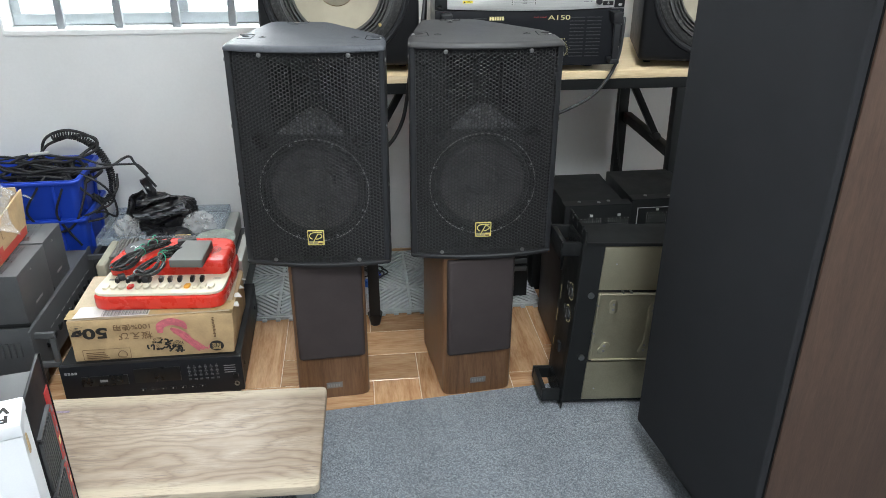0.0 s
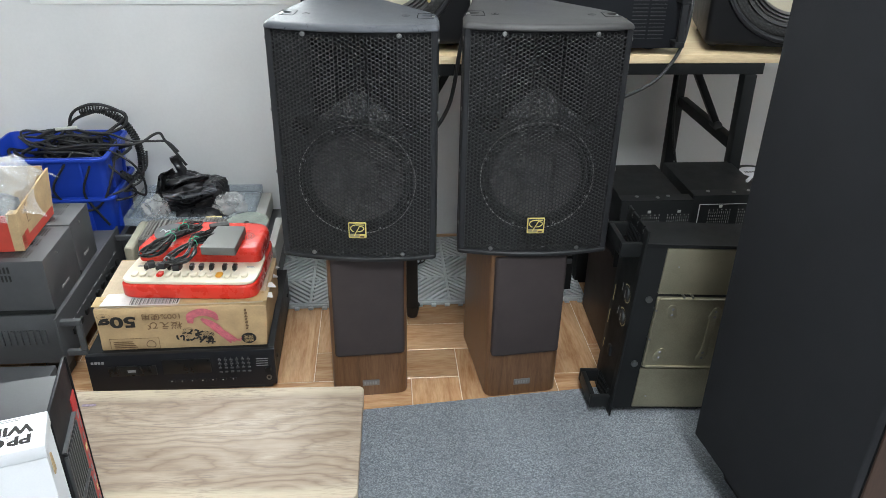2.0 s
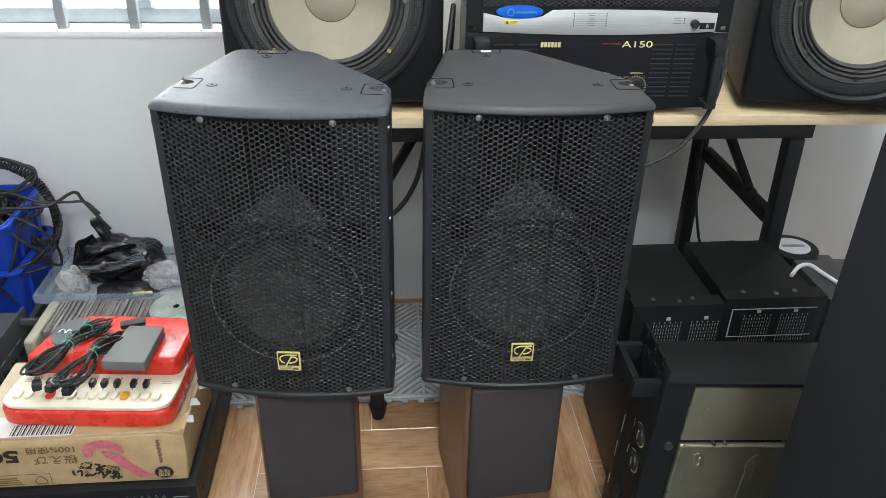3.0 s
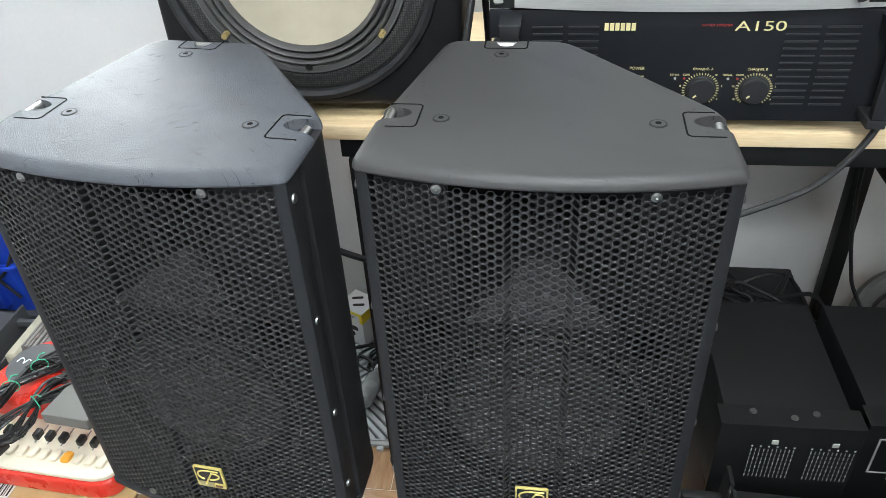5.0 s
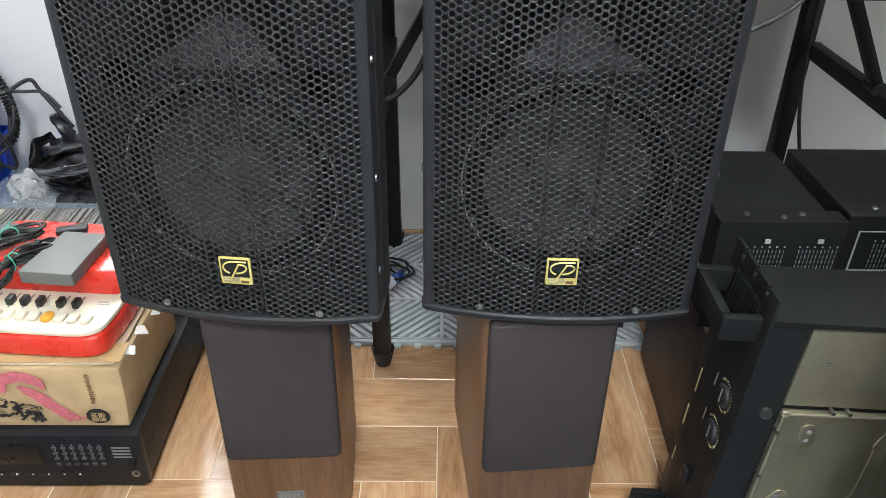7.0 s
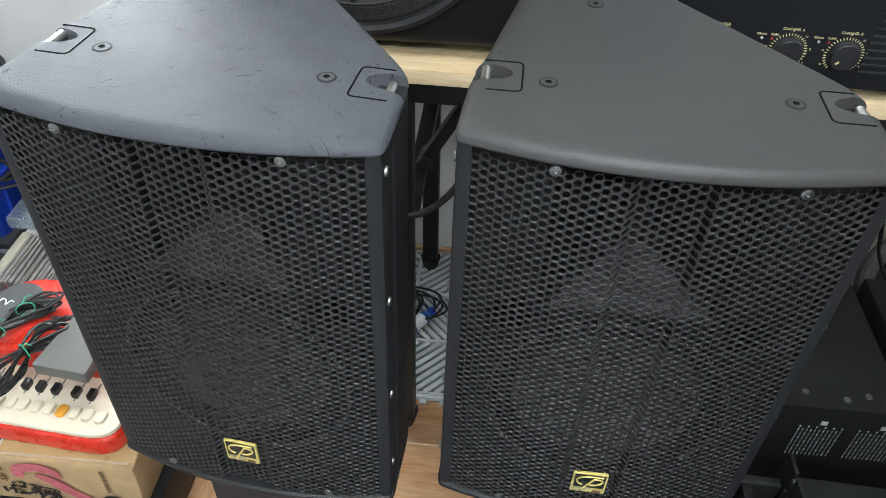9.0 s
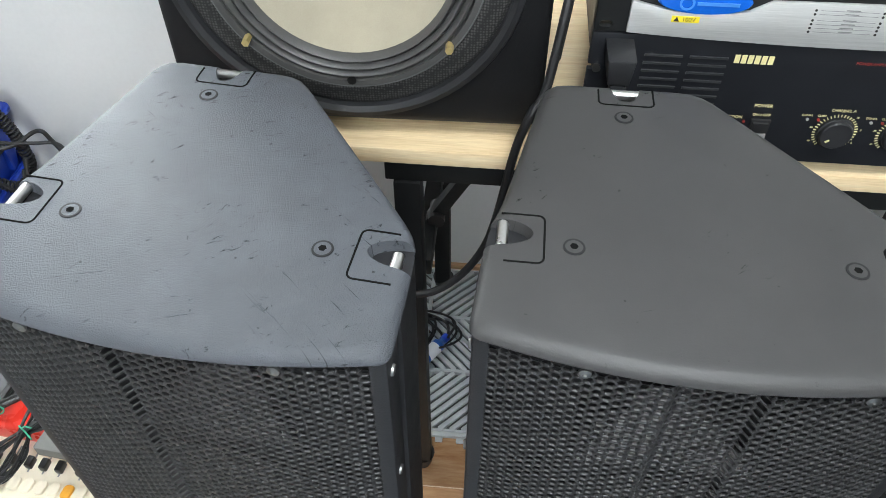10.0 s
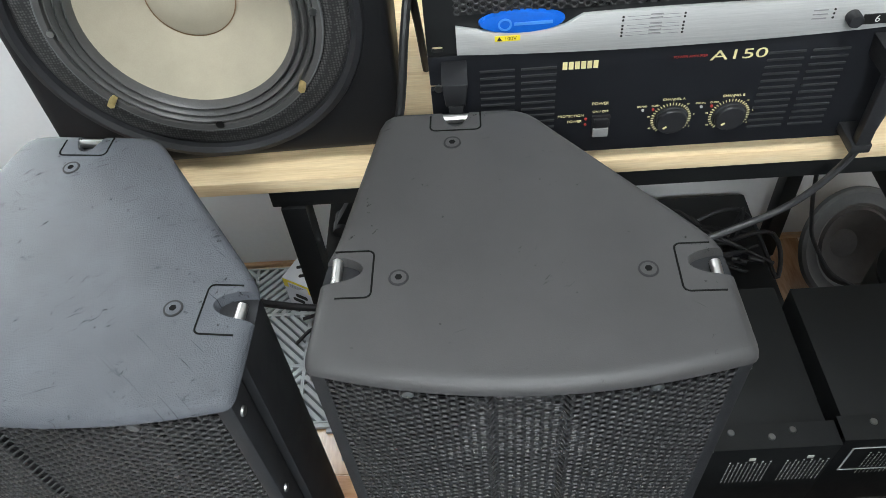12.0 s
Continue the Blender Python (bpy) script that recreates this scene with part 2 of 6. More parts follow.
METAL_GREYBLACK = plain("dark_grey_enamel", (0.066, 0.068, 0.072), 0.45, relief=0.12)
LOUVRE_BLACK = plain("louvre_black", (0.030, 0.031, 0.034), 0.45, relief=0.1)
OUTLINE_GREY = plain("outline_ink", (0.42, 0.42, 0.42), 0.6, relief=0)
DULL_PLATE = plain("dull_nameplate", (0.20, 0.195, 0.19), 0.4, 0.5)
RUBBER = plain("black_rubber", (0.013, 0.013, 0.014), 0.55)
SURROUND = plain("rubber_surround", (0.072, 0.071, 0.069), 0.42, relief=0.5, grain=300)
TAN_CONE = plain("tan_fabric_cone", (0.37, 0.33, 0.25), 0.85, vary=0.13, scale=14, grain=900, relief=0.2)
GASKET = plain("gasket_grey", (0.26, 0.25, 0.235), 0.5, vary=0.5, scale=160, relief=0.8, grain=260)
FABRIC_BLACK = plain("black_grille_cloth", (0.0192, 0.0198, 0.0224), 0.92, spec=0.25, vary=0.2, scale=12, grain=1300, relief=0.6)
FABRIC_BROWN = plain("brown_grille_cloth", (0.053, 0.043, 0.043), 0.93, spec=0.2, vary=0.12, scale=18, grain=1300, relief=0.6)
WALL_WHITE = plain("wall_paint", (0.72, 0.725, 0.72), 0.75, vary=0.045, scale=3.5, grain=120, relief=0.25)
SILL_WHITE = plain("sill_paint", (0.82, 0.83, 0.82), 0.6, vary=0.06, scale=14, relief=0.4, grain=90)
BAR_GREY = plain("window_bar_paint", (0.26, 0.275, 0.29), 0.5, vary=0.15)
ALU = plain("aluminium_frame", (0.42, 0.46, 0.48), 0.42, 0.55)
ZINC = plain("zinc_plate", (0.42, 0.385, 0.275), 0.40, 0.85, vary=0.26, scale=6, relief=0.1, rough_vary=0.16)
BLUE_PLASTIC = plain("blue_crate_plastic", (0.012, 0.052, 0.42), 0.38, vary=0.12, scale=9)
BLUE_BADGE = plain("blue_badge", (0.01, 0.13, 0.62), 0.25, relief=0)
RED_PLASTIC = plain("red_toy_plastic", (0.72, 0.035, 0.02), 0.28, vary=0.05, relief=0.03, coat=0.3)
CREAM_PLASTIC = plain("cream_plastic", (0.78, 0.70, 0.55), 0.4, vary=0.06, relief=0.03)
ORANGE_PLASTIC = plain("orange_plastic", (0.80, 0.36, 0.03), 0.4, relief=0.02)
GREY_STEEL = plain("grey_cast_frame", (0.13, 0.134, 0.134), 0.5, 0.2, vary=0.15)
GREY_PLASTIC = plain("grey_plastic", (0.135, 0.135, 0.125), 0.55, vary=0.06)
PALE_PLASTIC = plain("pale_grey_plastic", (0.46, 0.46, 0.43), 0.5, vary=0.1, scale=20)
MAT_PLASTIC = plain("grey_mat_plastic", (0.50, 0.53, 0.54), 0.5, vary=0.15, scale=14, relief=0.3)
KRAFT = plain("kraft_board", (0.49, 0.345, 0.185), 0.8, vary=0.17, scale=22, grain=300, relief=0.3)
KRAFT_TOP = plain("worn_kraft_board", (0.54, 0.44, 0.31), 0.85, vary=0.22, scale=14, grain=300, relief=0.4)
TAPE = plain("brown_tape", (0.50, 0.36, 0.17), 0.3, vary=0.1)
INK_BLACK = plain("black_ink", (0.02, 0.018, 0.016), 0.7, relief=0)
INK_PINK = plain("pink_ink", (0.55, 0.14, 0.17), 0.75, vary=0.35, scale=90, relief=0)
INK_BROWN = plain("brown_ink", (0.17, 0.10, 0.05), 0.75, relief=0)
INK_WHITE = plain("white_ink", (0.75, 0.75, 0.72), 0.6, relief=0)
INK_YELLOW = plain("yellow_ink", (0.82, 0.72, 0.36), 0.5, relief=0)
INK_GOLD = plain("gold_ink", (0.42, 0.36, 0.18), 0.5, relief=0)
CASTOR_BLUE = plain("blue_castor", (0.06, 0.24, 0.55), 0.4, vary=0.2, scale=40)
SLOT_BLACK = plain("slot_black", (0.009, 0.009, 0.009), 0.9, relief=0, spec=0.05)
MAT_BASE = plain("mat_underside", (0.12, 0.125, 0.13), 0.7)
INK_RED = plain("red_ink", (0.33, 0.03, 0.025), 0.5, relief=0)
INK_GREY = plain("grey_ink", (0.25, 0.25, 0.25), 0.6, relief=0)
STICKER_YELLOW = plain("yellow_sticker", (0.88, 0.72, 0.04), 0.4, relief=0)
PAPER = plain("white_card", (0.74, 0.75, 0.77), 0.55, vary=0.05, scale=9, relief=0.1)
PAPER_LABEL = plain("label_paper", (0.70, 0.68, 0.64), 0.6, vary=0.15, scale=30)
CARTON_RED = plain("red_printed_card", (0.50, 0.055, 0.035), 0.5, vary=0.12)
RED_TRIM = plain("red_trim", (0.42, 0.035, 0.035), 0.45, vary=0.25, scale=30)
TIE_GREEN = plain("green_tie", (0.05, 0.42, 0.25), 0.5, relief=0)
BAG_BLACK = plain("black_bin_liner", (0.016, 0.016, 0.018), 0.30, vary=0.3, relief=0.25, grain=60)
CLEAR = glass("clear_plastic", (0.44, 0.52, 0.60), 0.10, 0.36)
FILM = glass("clear_film", (0.80, 0.83, 0.85), 0.08, 0.24)
BUBBLE = glass("bubble_wrap", (0.66, 0.66, 0.65), 0.2, 0.38)
PANE = glass("window_pane", (0.9, 0.95, 0.95), 0.02, 0.06)
DISC = plain("compact_disc", (0.55, 0.62, 0.55), 0.15, 0.9, vary=0.3, scale=25, relief=0)
TRANSLUCENT = plain("frosted_bottle", (0.26, 0.27, 0.27), 0.25)
BLUE_LIQUID = plain("blue_bottle", (0.02, 0.10, 0.38), 0.3)
SKY_GLOW = glow("overcast_sky", (0.93, 0.98, 0.97), 5.0)
LAMP_GLOW = glow("panel_diffuser", (1.0, 0.985, 0.955), 4.0)
TABLE_WOOD = wood("pale_table_wood", [(0.28, (0.74, 0.52, 0.28)), (0.5, (0.88, 0.68, 0.41)), (0.72, (0.93, 0.78, 0.53))], (1.0, 16, 16), 3.5, 0.42)
BOARD_WOOD = figured_board("figured_board")
WOVEN = woven_ring("woven_ring")
VENEER = wood("walnut_veneer", [(0.28, (0.095, 0.045, 0.022)), (0.5, (0.165, 0.082, 0.040)), (0.72, (0.23, 0.125, 0.065))], (16, 16, 1.0), 5, 0.38)
TOWER_WOOD = wood("brown_cabinet_wood", [(0.28, (0.046, 0.025, 0.017)), (0.5, (0.072, 0.040, 0.027)), (0.72, (0.098, 0.058, 0.039))], (10, 10, 1.0), 5, 0.55, distortion=0.8)
ALU_BRUSHED = wood("brushed_aluminium", [(0.3, (0.60, 0.60, 0.585)), (0.7, (0.76, 0.76, 0.745))], (1.2, 90, 90), 5, 0.40, 0.1, 0.0)
ALU_BRUSHED.node_tree.nodes["Principled BSDF"].inputs["Metallic"].default_value = 0.45
PLANK = wood("tile_plank", [(0.28, (0.40, 0.18, 0.075)), (0.44, (0.55, 0.30, 0.15)), (0.56, (0.66, 0.40, 0.22)), (0.75, (0.76, 0.52, 0.31))], (0.9, 6, 6), 3.2, 0.13, 0.04, 1.0, 0.0, 0.34)
GROUT = plain("pale_grout", (0.74, 0.60, 0.44), 0.6)
SKIRT = wood("skirting_tile", [(0.3, (0.50, 0.30, 0.16)), (0.7, (0.66, 0.44, 0.26))], (1, 10, 10), 5, 0.3)
CARPET = carpet_mat()

# ---------------------------------------------------------------- builders


def thing(name, label, category, m, group="", kind=""):
    ob = new(name)
    ob.empty_display_size = 0.05
    ob.matrix_basis = m
    return tagged(ob, label, category, group, kind)


def mesh_of(bm, material, smooth=True):
    me = bpy.data.meshes.new("mesh")
    bmesh.ops.recalc_face_normals(bm, faces=bm.faces[:])
    bm.to_mesh(me)
    bm.free()
    me.materials.append(material)
    if smooth:
        me.shade_smooth()
        me.set_sharp_from_angle(angle=radians(32))
    return me


def part(name, bm, material, parent=None, label="", m=None, smooth=True):
    """Links a bmesh (or a mesh made before) as one object under its thing or part."""
    me = bm if isinstance(bm, bpy.types.Mesh) else mesh_of(bm, material, smooth)
    ob = new(name, me)
    if parent is not None:
        ob.parent = parent
    if m is not None:
        ob.matrix_basis = m
    return tagged(ob, label)


def single(name, bm, material, label, category, m=None, kind="", group=""):
    return tagged(part(name, bm, material, None, "", m), label, category, group, kind)


def put(bm, verts, m):
    if m is not None:
        bmesh.ops.transform(bm, matrix=m, verts=verts)


def box(x0, x1, y0, y1, z0, z1, bev=0.0, seg=2, bm=None, m=None):
    bm = bm or bmesh.new()
    tmp = bmesh.new()
    bmesh.ops.create_cube(tmp, size=1)
    for v in tmp.verts:
        v.co = Vector(((x0 + x1) / 2 + v.co.x * (x1 - x0), (y0 + y1) / 2 + v.co.y * (y1 - y0), (z0 + z1) / 2 + v.co.z * (z1 - z0)))
    if bev:
        bmesh.ops.bevel(tmp, geom=tmp.edges[:], offset=bev, segments=seg, profile=0.6, affect='EDGES')
    put(tmp, tmp.verts[:], m)
    return join(bm, tmp)


def join(bm, tmp):
    me = bpy.data.meshes.new("tmp")
    tmp.to_mesh(me)
    tmp.free()
    bm.from_mesh(me)
    bpy.data.meshes.remove(me)
    return bm


def prism(outline, z0, z1, bev=0.0, seg=3, bm=None, m=None, only_top=False):
    """An upright block on an outline given in x and y."""
    bm = bm or bmesh.new()
    tmp = bmesh.new()
    low = [tmp.verts.new((x, y, z0)) for x, y in outline]
    top = [tmp.verts.new((x, y, z1)) for x, y in outline]
    n = len(low)
    tmp.faces.new(low[::-1])
    tmp.faces.new(top)
    for i in range(n):
        tmp.faces.new((low[i], low[(i + 1) % n], top[(i + 1) % n], top[i]))
    tmp.normal_update()
    if bev:
        edges = [e for e in tmp.edges if (e.verts[0].co.z == e.verts[1].co.z) and (not only_top or e.verts[0].co.z == z1)]
        bmesh.ops.bevel(tmp, geom=edges, offset=bev, segments=seg, profile=0.5, affect='EDGES')
    put(tmp, tmp.verts[:], m)
    return join(bm, tmp)


def rounded(w, d, r, n=5, cx=0.0, cy=0.0):
    """The outline of a rectangle with round corners."""
    out = []
    for sx, sy, a in ((1, -1, -90), (1, 1, 0), (-1, 1, 90), (-1, -1, 180)):
        for i in range(n + 1):
            t = radians(a + 90 * i / n)
            out.append((cx + sx * (w / 2 - r) + r * math.cos(t), cy + sy * (d / 2 - r) + r * math.sin(t)))
    return out


def soften(points, r, n=4):
    """Rounds the corners of an outline by the radius r (one number or one for each corner)."""
    out, k = [], len(points)
    for i in range(k):
        p0, p, p1 = (Vector(points[j % k]) for j in (i - 1, i, i + 1))
        rr = r[i] if isinstance(r, (list, tuple)) else r
        a, b = (p0 - p), (p1 - p)
        ra, rb = min(rr, a.length * 0.45), min(rr, b.length * 0.45)
        s, e = p + a.normalized() * ra, p + b.normalized() * rb
        for j in range(n + 1):
            t = j / n
            out.append(tuple((1 - t) ** 2 * s + 2 * t * (1 - t) * p + t * t * e))
    return out


def rod(p0, p1, r0, r1=None, n=16, bm=None, caps=True):
    bm = bm or bmesh.new()
    p0, p1 = Vector(p0), Vector(p1)
    r1 = r0 if r1 is None else r1
    q = (p1 - p0).to_track_quat('Z', 'Y')
    rings = []
    for p, r in ((p0, r0), (p1, r1)):
        rings.append([bm.verts.new(p + q @ Vector((r * math.cos(2 * math.pi * i / n), r * math.sin(2 * math.pi * i / n), 0))) for i in range(n)])
    for i in range(n):
        bm.faces.new((rings[0][i], rings[0][(i + 1) % n], rings[1][(i + 1) % n], rings[1][i]))
    if caps:
        bm.faces.new(rings[0][::-1])
        bm.faces.new(rings[1])
    return bm


def lathe(profile, m=None, n=48, bm=None, closed=False):
    """Turns a profile of (radius, height) round the z axis."""
    bm = bm or bmesh.new()
    tmp = bmesh.new()
    rings = []
    for r, z in profile:
        if r < 1e-6:
            rings.append([tmp.verts.new((0, 0, z))])
        else:
            rings.append([tmp.verts.new((r * math.cos(2 * math.pi * i / n), r * math.sin(2 * math.pi * i / n), z)) for i in range(n)])
    pairs = list(zip(rings, rings[1:])) + ([(rings[-1], rings[0])] if closed else [])
    for a, b in pairs:
        for i in range(n):
            j = (i + 1) % n
            if len(a) == 1:
                tmp.faces.new((a[0], b[j], b[i]))
            elif len(b) == 1:
                tmp.faces.new((a[i], a[j], b[0]))
            else:
                tmp.faces.new((a[i], a[j], b[j], b[i]))
    put(tmp, tmp.verts[:], m)
    return join(bm, tmp)


def smooth_path(points, steps=8):
    pts = [Vector(p) for p in points]
    if len(pts) < 3:
        return pts
    ext = [2 * pts[0] - pts[1], *pts, 2 * pts[-1] - pts[-2]]
    out = []
    for i in range(1, len(ext) - 2):
        a, b, c, d = ext[i - 1:i + 3]
        for j in range(steps):
            t = j / steps
            out.append(0.5 * (2 * b + (c - a) * t + (2 * a - 5 * b + 4 * c - d) * t * t + (3 * b - a - 3 * c + d) * t ** 3))
    return out + [pts[-1]]


def tube(points, r, n=8, steps=8, bm=None):
    """A round cord along a smooth line."""
    bm = bm or bmesh.new()
    path = smooth_path(points, steps)
    up, rings = Vector((0.13, 0.21, 0.97)), []
    for i, p in enumerate(path):
        d = (path[min(i + 1, len(path) - 1)] - path[max(i - 1, 0)])
        if d.length < 1e-7:
            d = Vector((0, 0, 1))
        d.normalize()
        side = d.cross(up)
        if side.length < 1e-4:
            side = d.orthogonal()
        side.normalize()
        up = side.cross(d)
        rings.append([bm.verts.new(p + r * (math.cos(2 * math.pi * k / n) * side + math.sin(2 * math.pi * k / n) * up)) for k in range(n)])
    for a, b in zip(rings, rings[1:]):
        for k in range(n):
            bm.faces.new((a[k], a[(k + 1) % n], b[(k + 1) % n], b[k]))
    bm.faces.new(rings[0][::-1])
    bm.faces.new(rings[-1])
    return bm


def coil(points, radius, pitch, r, n=6):
    """A coiled cord round a smooth line."""
    path = smooth_path(points, 40)
    total, out, last = 0.0, [], path[0]
    for i, p in enumerate(path):
        total += (p - last).length
        d = (path[min(i + 1, len(path) - 1)] - path[max(i - 1, 0)]).normalized()
        last = p
        a = 2 * math.pi * total / pitch
        s = d.orthogonal().normalized() if i == 0 else (s - d * s.dot(d)).normalized()
        out.append((p, s.copy(), d.cross(s), a))
    fine = []
    for (p, s, u, a), (p2, s2, u2, a2) in zip(out, out[1:]):
        k = max(1, int((a2 - a) / 0.7))
        for j in range(k):
            t = j / k
            w = a + (a2 - a) * t
            fine.append(p.lerp(p2, t) + radius * (math.cos(w) * s + math.sin(w) * u))
    return tube(fine, r, n, 1)


def lettering(body, size, m, material, parent, name="lettering", depth=0.0002, align='CENTER', wide=1.0, bold=0.0):
    """Words in the built-in font, turned into a mesh under their thing."""
    cu = bpy.data.curves.new("words", 'FONT')
    cu.body, cu.size, cu.align_x, cu.align_y, cu.extrude = body, size, align, 'CENTER', depth
    cu.offset = bold
    tmp = bpy.data.objects.new("words", cu)
    scene.collection.objects.link(tmp)
    me = bpy.data.meshes.new_from_object(tmp.evaluated_get(bpy.context.evaluated_depsgraph_get()))
    bpy.data.objects.remove(tmp)
    bpy.data.curves.remove(cu)
    me.materials.clear()
    me.materials.append(material)
    me.transform(Matrix.Diagonal((wide, 1, 1, 1)))
    ob = new(name, me)
    ob.parent = parent
    ob.matrix_basis = m
    return ob


def cut(bm, tool):
    """bm with the shape of tool taken away."""
    a, b = bpy.data.meshes.new("a"), bpy.data.meshes.new("b")
    for src, dst in ((bm, a), (tool, b)):
        bmesh.ops.recalc_face_normals(src, faces=src.faces[:])
        src.to_mesh(dst)
        src.free()
    oa, ob = bpy.data.objects.new("a", a), bpy.data.objects.new("b", b)
    scene.collection.objects.link(oa), scene.collection.objects.link(ob)
    mod = oa.modifiers.new("cut", 'BOOLEAN')
    mod.operation, mod.object, mod.solver = 'DIFFERENCE', ob, 'EXACT'
    me = bpy.data.meshes.new_from_object(oa.evaluated_get(bpy.context.evaluated_depsgraph_get()))
    out = bmesh.new()
    out.from_mesh(me)
    bpy.data.objects.remove(oa), bpy.data.objects.remove(ob)
    for x in (a, b, me):
        bpy.data.meshes.remove(x)
    return out


FRONT = Matrix.Rotation(radians(90), 4, 'X')      # lays the xy plane upright, facing -y


def on_front(x, y, z, turn=0):
    return pose(x, y, z, 90, 0, 0) @ pose(0, 0, 0, 0, 0, turn)


# ---------------------------------------------------------------- the room
W_Y, CEIL = 2.40, 2.70
X0, X1, Y0 = -1.95, 2.30, -3.3


def structure(name, bm, material, label, category):
    return single(name, bm, material, label, category, kind="structure")


floor = structure("floor", box(X0, X1, Y0, 2.60, -0.12, -0.0010), GROUT, "herringbone floor of glossy wood-look tiles with pale joints", "floor")
structure("ceiling", box(X0 - 0.15, X1 + 0.15, Y0 - 0.15, 2.62, CEIL, CEIL + 0.12), WALL_WHITE, "plain white painted ceiling", "ceiling")
WX0, WX1, WZ0, WZ1 = -1.02, 0.06, 0.775, 1.78
back = box(X0, WX0, W_Y, 2.60, 0, CEIL)
box(WX1, X1, W_Y, 2.60, 0, CEIL, bm=back)
box(WX0, WX1, W_Y, 2.60, 0, WZ0, bm=back)
box(WX0, WX1, W_Y, 2.60, WZ1, CEIL, bm=back)
structure("wall_north", back, WALL_WHITE, "off-white painted wall with faint marks and a window", "wall")
structure("wall_west", box(X0 - 0.15, X0, Y0, 2.60, 0, CEIL), WALL_WHITE, "plain off-white painted wall", "wall")
structure("wall_east", box(X1, X1 + 0.15, Y0, 2.60, 0, CEIL), WALL_WHITE, "plain off-white painted wall", "wall")
structure("wall_south", box(X0, X1, Y0 - 0.15, Y0, 0, CEIL), WALL_WHITE, "plain off-white painted wall", "wall")
structure("baseboard", box(X0, X1, W_Y - 0.010, W_Y - 0.0005, 0, 0.012, 0.002), SKIRT, "low wood-look tile skirting along the wall", "baseboard")

win = thing("window_1", "barred window with a pale metal frame and white sill", "window", pose(0, 0, 0), kind="structure")
part("window_sill", box(WX0, WX1, W_Y - 0.004, 2.595, WZ0 - 0.012, WZ0 + 0.004, 0.003), SILL_WHITE, win, "chipped white painted sill")
part("reveal", box(WX0 - 0.0, WX0 + 0.006, W_Y - 0.003, 2.595, WZ0 + 0.004, WZ1 - 0.003), SILL_WHITE, win)
fr = box(WX0 + 0.006, WX1 - 0.003, 2.475, 2.515, WZ0 + 0.006, WZ0 + 0.040, 0.003)
box(WX0 + 0.006, WX1 - 0.003, 2.475, 2.515, WZ1 - 0.05, WZ1 - 0.004, 0.003, bm=fr)
box(WX0 + 0.006, WX0 + 0.034, 2.475, 2.515, WZ0 + 0.040, WZ1 - 0.05, 0.003, bm=fr)
box(WX1 - 0.034, WX1 - 0.003, 2.475, 2.515, WZ0 + 0.040, WZ1 - 0.05, 0.003, bm=fr)
part("window_frame", fr, ALU, win, "weathered pale metal frame")
part("mullion", box(-0.535, -0.495, 2.470, 2.510, WZ0 + 0.041, WZ1 - 0.051, 0.003), ALU, win)
for x0, x1 in ((WX0 + 0.034, -0.536), (-0.494, WX1 - 0.034)):
    pane = part("pane", box(x0, x1, 2.492, 2.497, WZ0 + 0.041, WZ1 - 0.051), PANE, win)
    pane.visible_shadow = False
for k in range(7):
    x = -0.857 + 0.1665 * k - 0.003
    if x < WX1 - 0.02:
        part("bar", box(x - 0.0115, x + 0.0115, 2.418, 2.438, WZ0 + 0.002, WZ1 + 0.002, 0.002), BAR_GREY, win, m=None)
structure("backdrop", box(-3.2, 2.2, 3.6, 3.62, -0.6, 4.0), SKY_GLOW, "bright overcast sky outside the window", "sky")

# Housings for the unseen panels, all but the first added as fill.
for px, py, watts in LAMPS:
    lampy = thing("unseen_ceiling_light", "unseen square white flush ceiling panel, added and switched on", "ceiling light", pose(px, py, CEIL), "ceiling panels")
    rim = box(-0.31, 0.31, -0.31, -0.29, -0.035, -0.0005)
    box(-0.31, 0.31, 0.29, 0.31, -0.035, -0.0005, bm=rim)
    box(-0.31, -0.29, -0.29, 0.29, -0.035, -0.0005, bm=rim)
    box(0.29, 0.31, -0.29, 0.29, -0.035, -0.0005, bm=rim)
    part("frame", rim, SILL_WHITE, lampy)
    part("diffuser", box(-0.289, 0.289, -0.289, 0.289, -0.030, -0.024), LAMP_GLOW, lampy)

rug = prism(soften([(-1.945, -3.295), (2.295, -3.295), (2.295, 1.726), (-0.62, 1.468), (-1.945, 1.352)], 0.01), -0.002, 0.006, 0.002)
single("carpet", rug, CARPET, "blue-grey speckled carpet laid over the tiles", "carpet")

# ---------------------------------------------------------------- loudspeakers on the small speakers
PA_H = 0.493
# plan of the cabinet about the middle of the two front inserts
BOW, FY = 0.022, -0.080


def front_y(x):
    return FY - BOW * (1 - (x / 0.160) ** 2)


def cap_outline(grow=0.0):
    """The cabinet's plan with its bowed front."""
    front = [(-0.150 + 0.300 * i / 16, front_y(-0.150 + 0.300 * i / 16) - grow) for i in range(17)]
    corner = soften([(0.150, front_y(0.150) - grow), (0.165 + grow, front_y(0.164) - grow), (0.1645 + grow, -0.050)], 0.012, 4)[5:10]
    side = soften([(0.1645, -0.050), (0.161 + grow, 0.020), (0.151 + grow, 0.038), (0.012 + grow, 0.204 + grow), (-0.121 - grow, 0.204 + grow), (-0.152 - grow, 0.037), (-0.159 - grow, 0.020), (-0.1645, -0.050)], 0.018, 3)[4:-4]
    return front + corner + side + [(-x, y) for x, y in corner[::-1]]


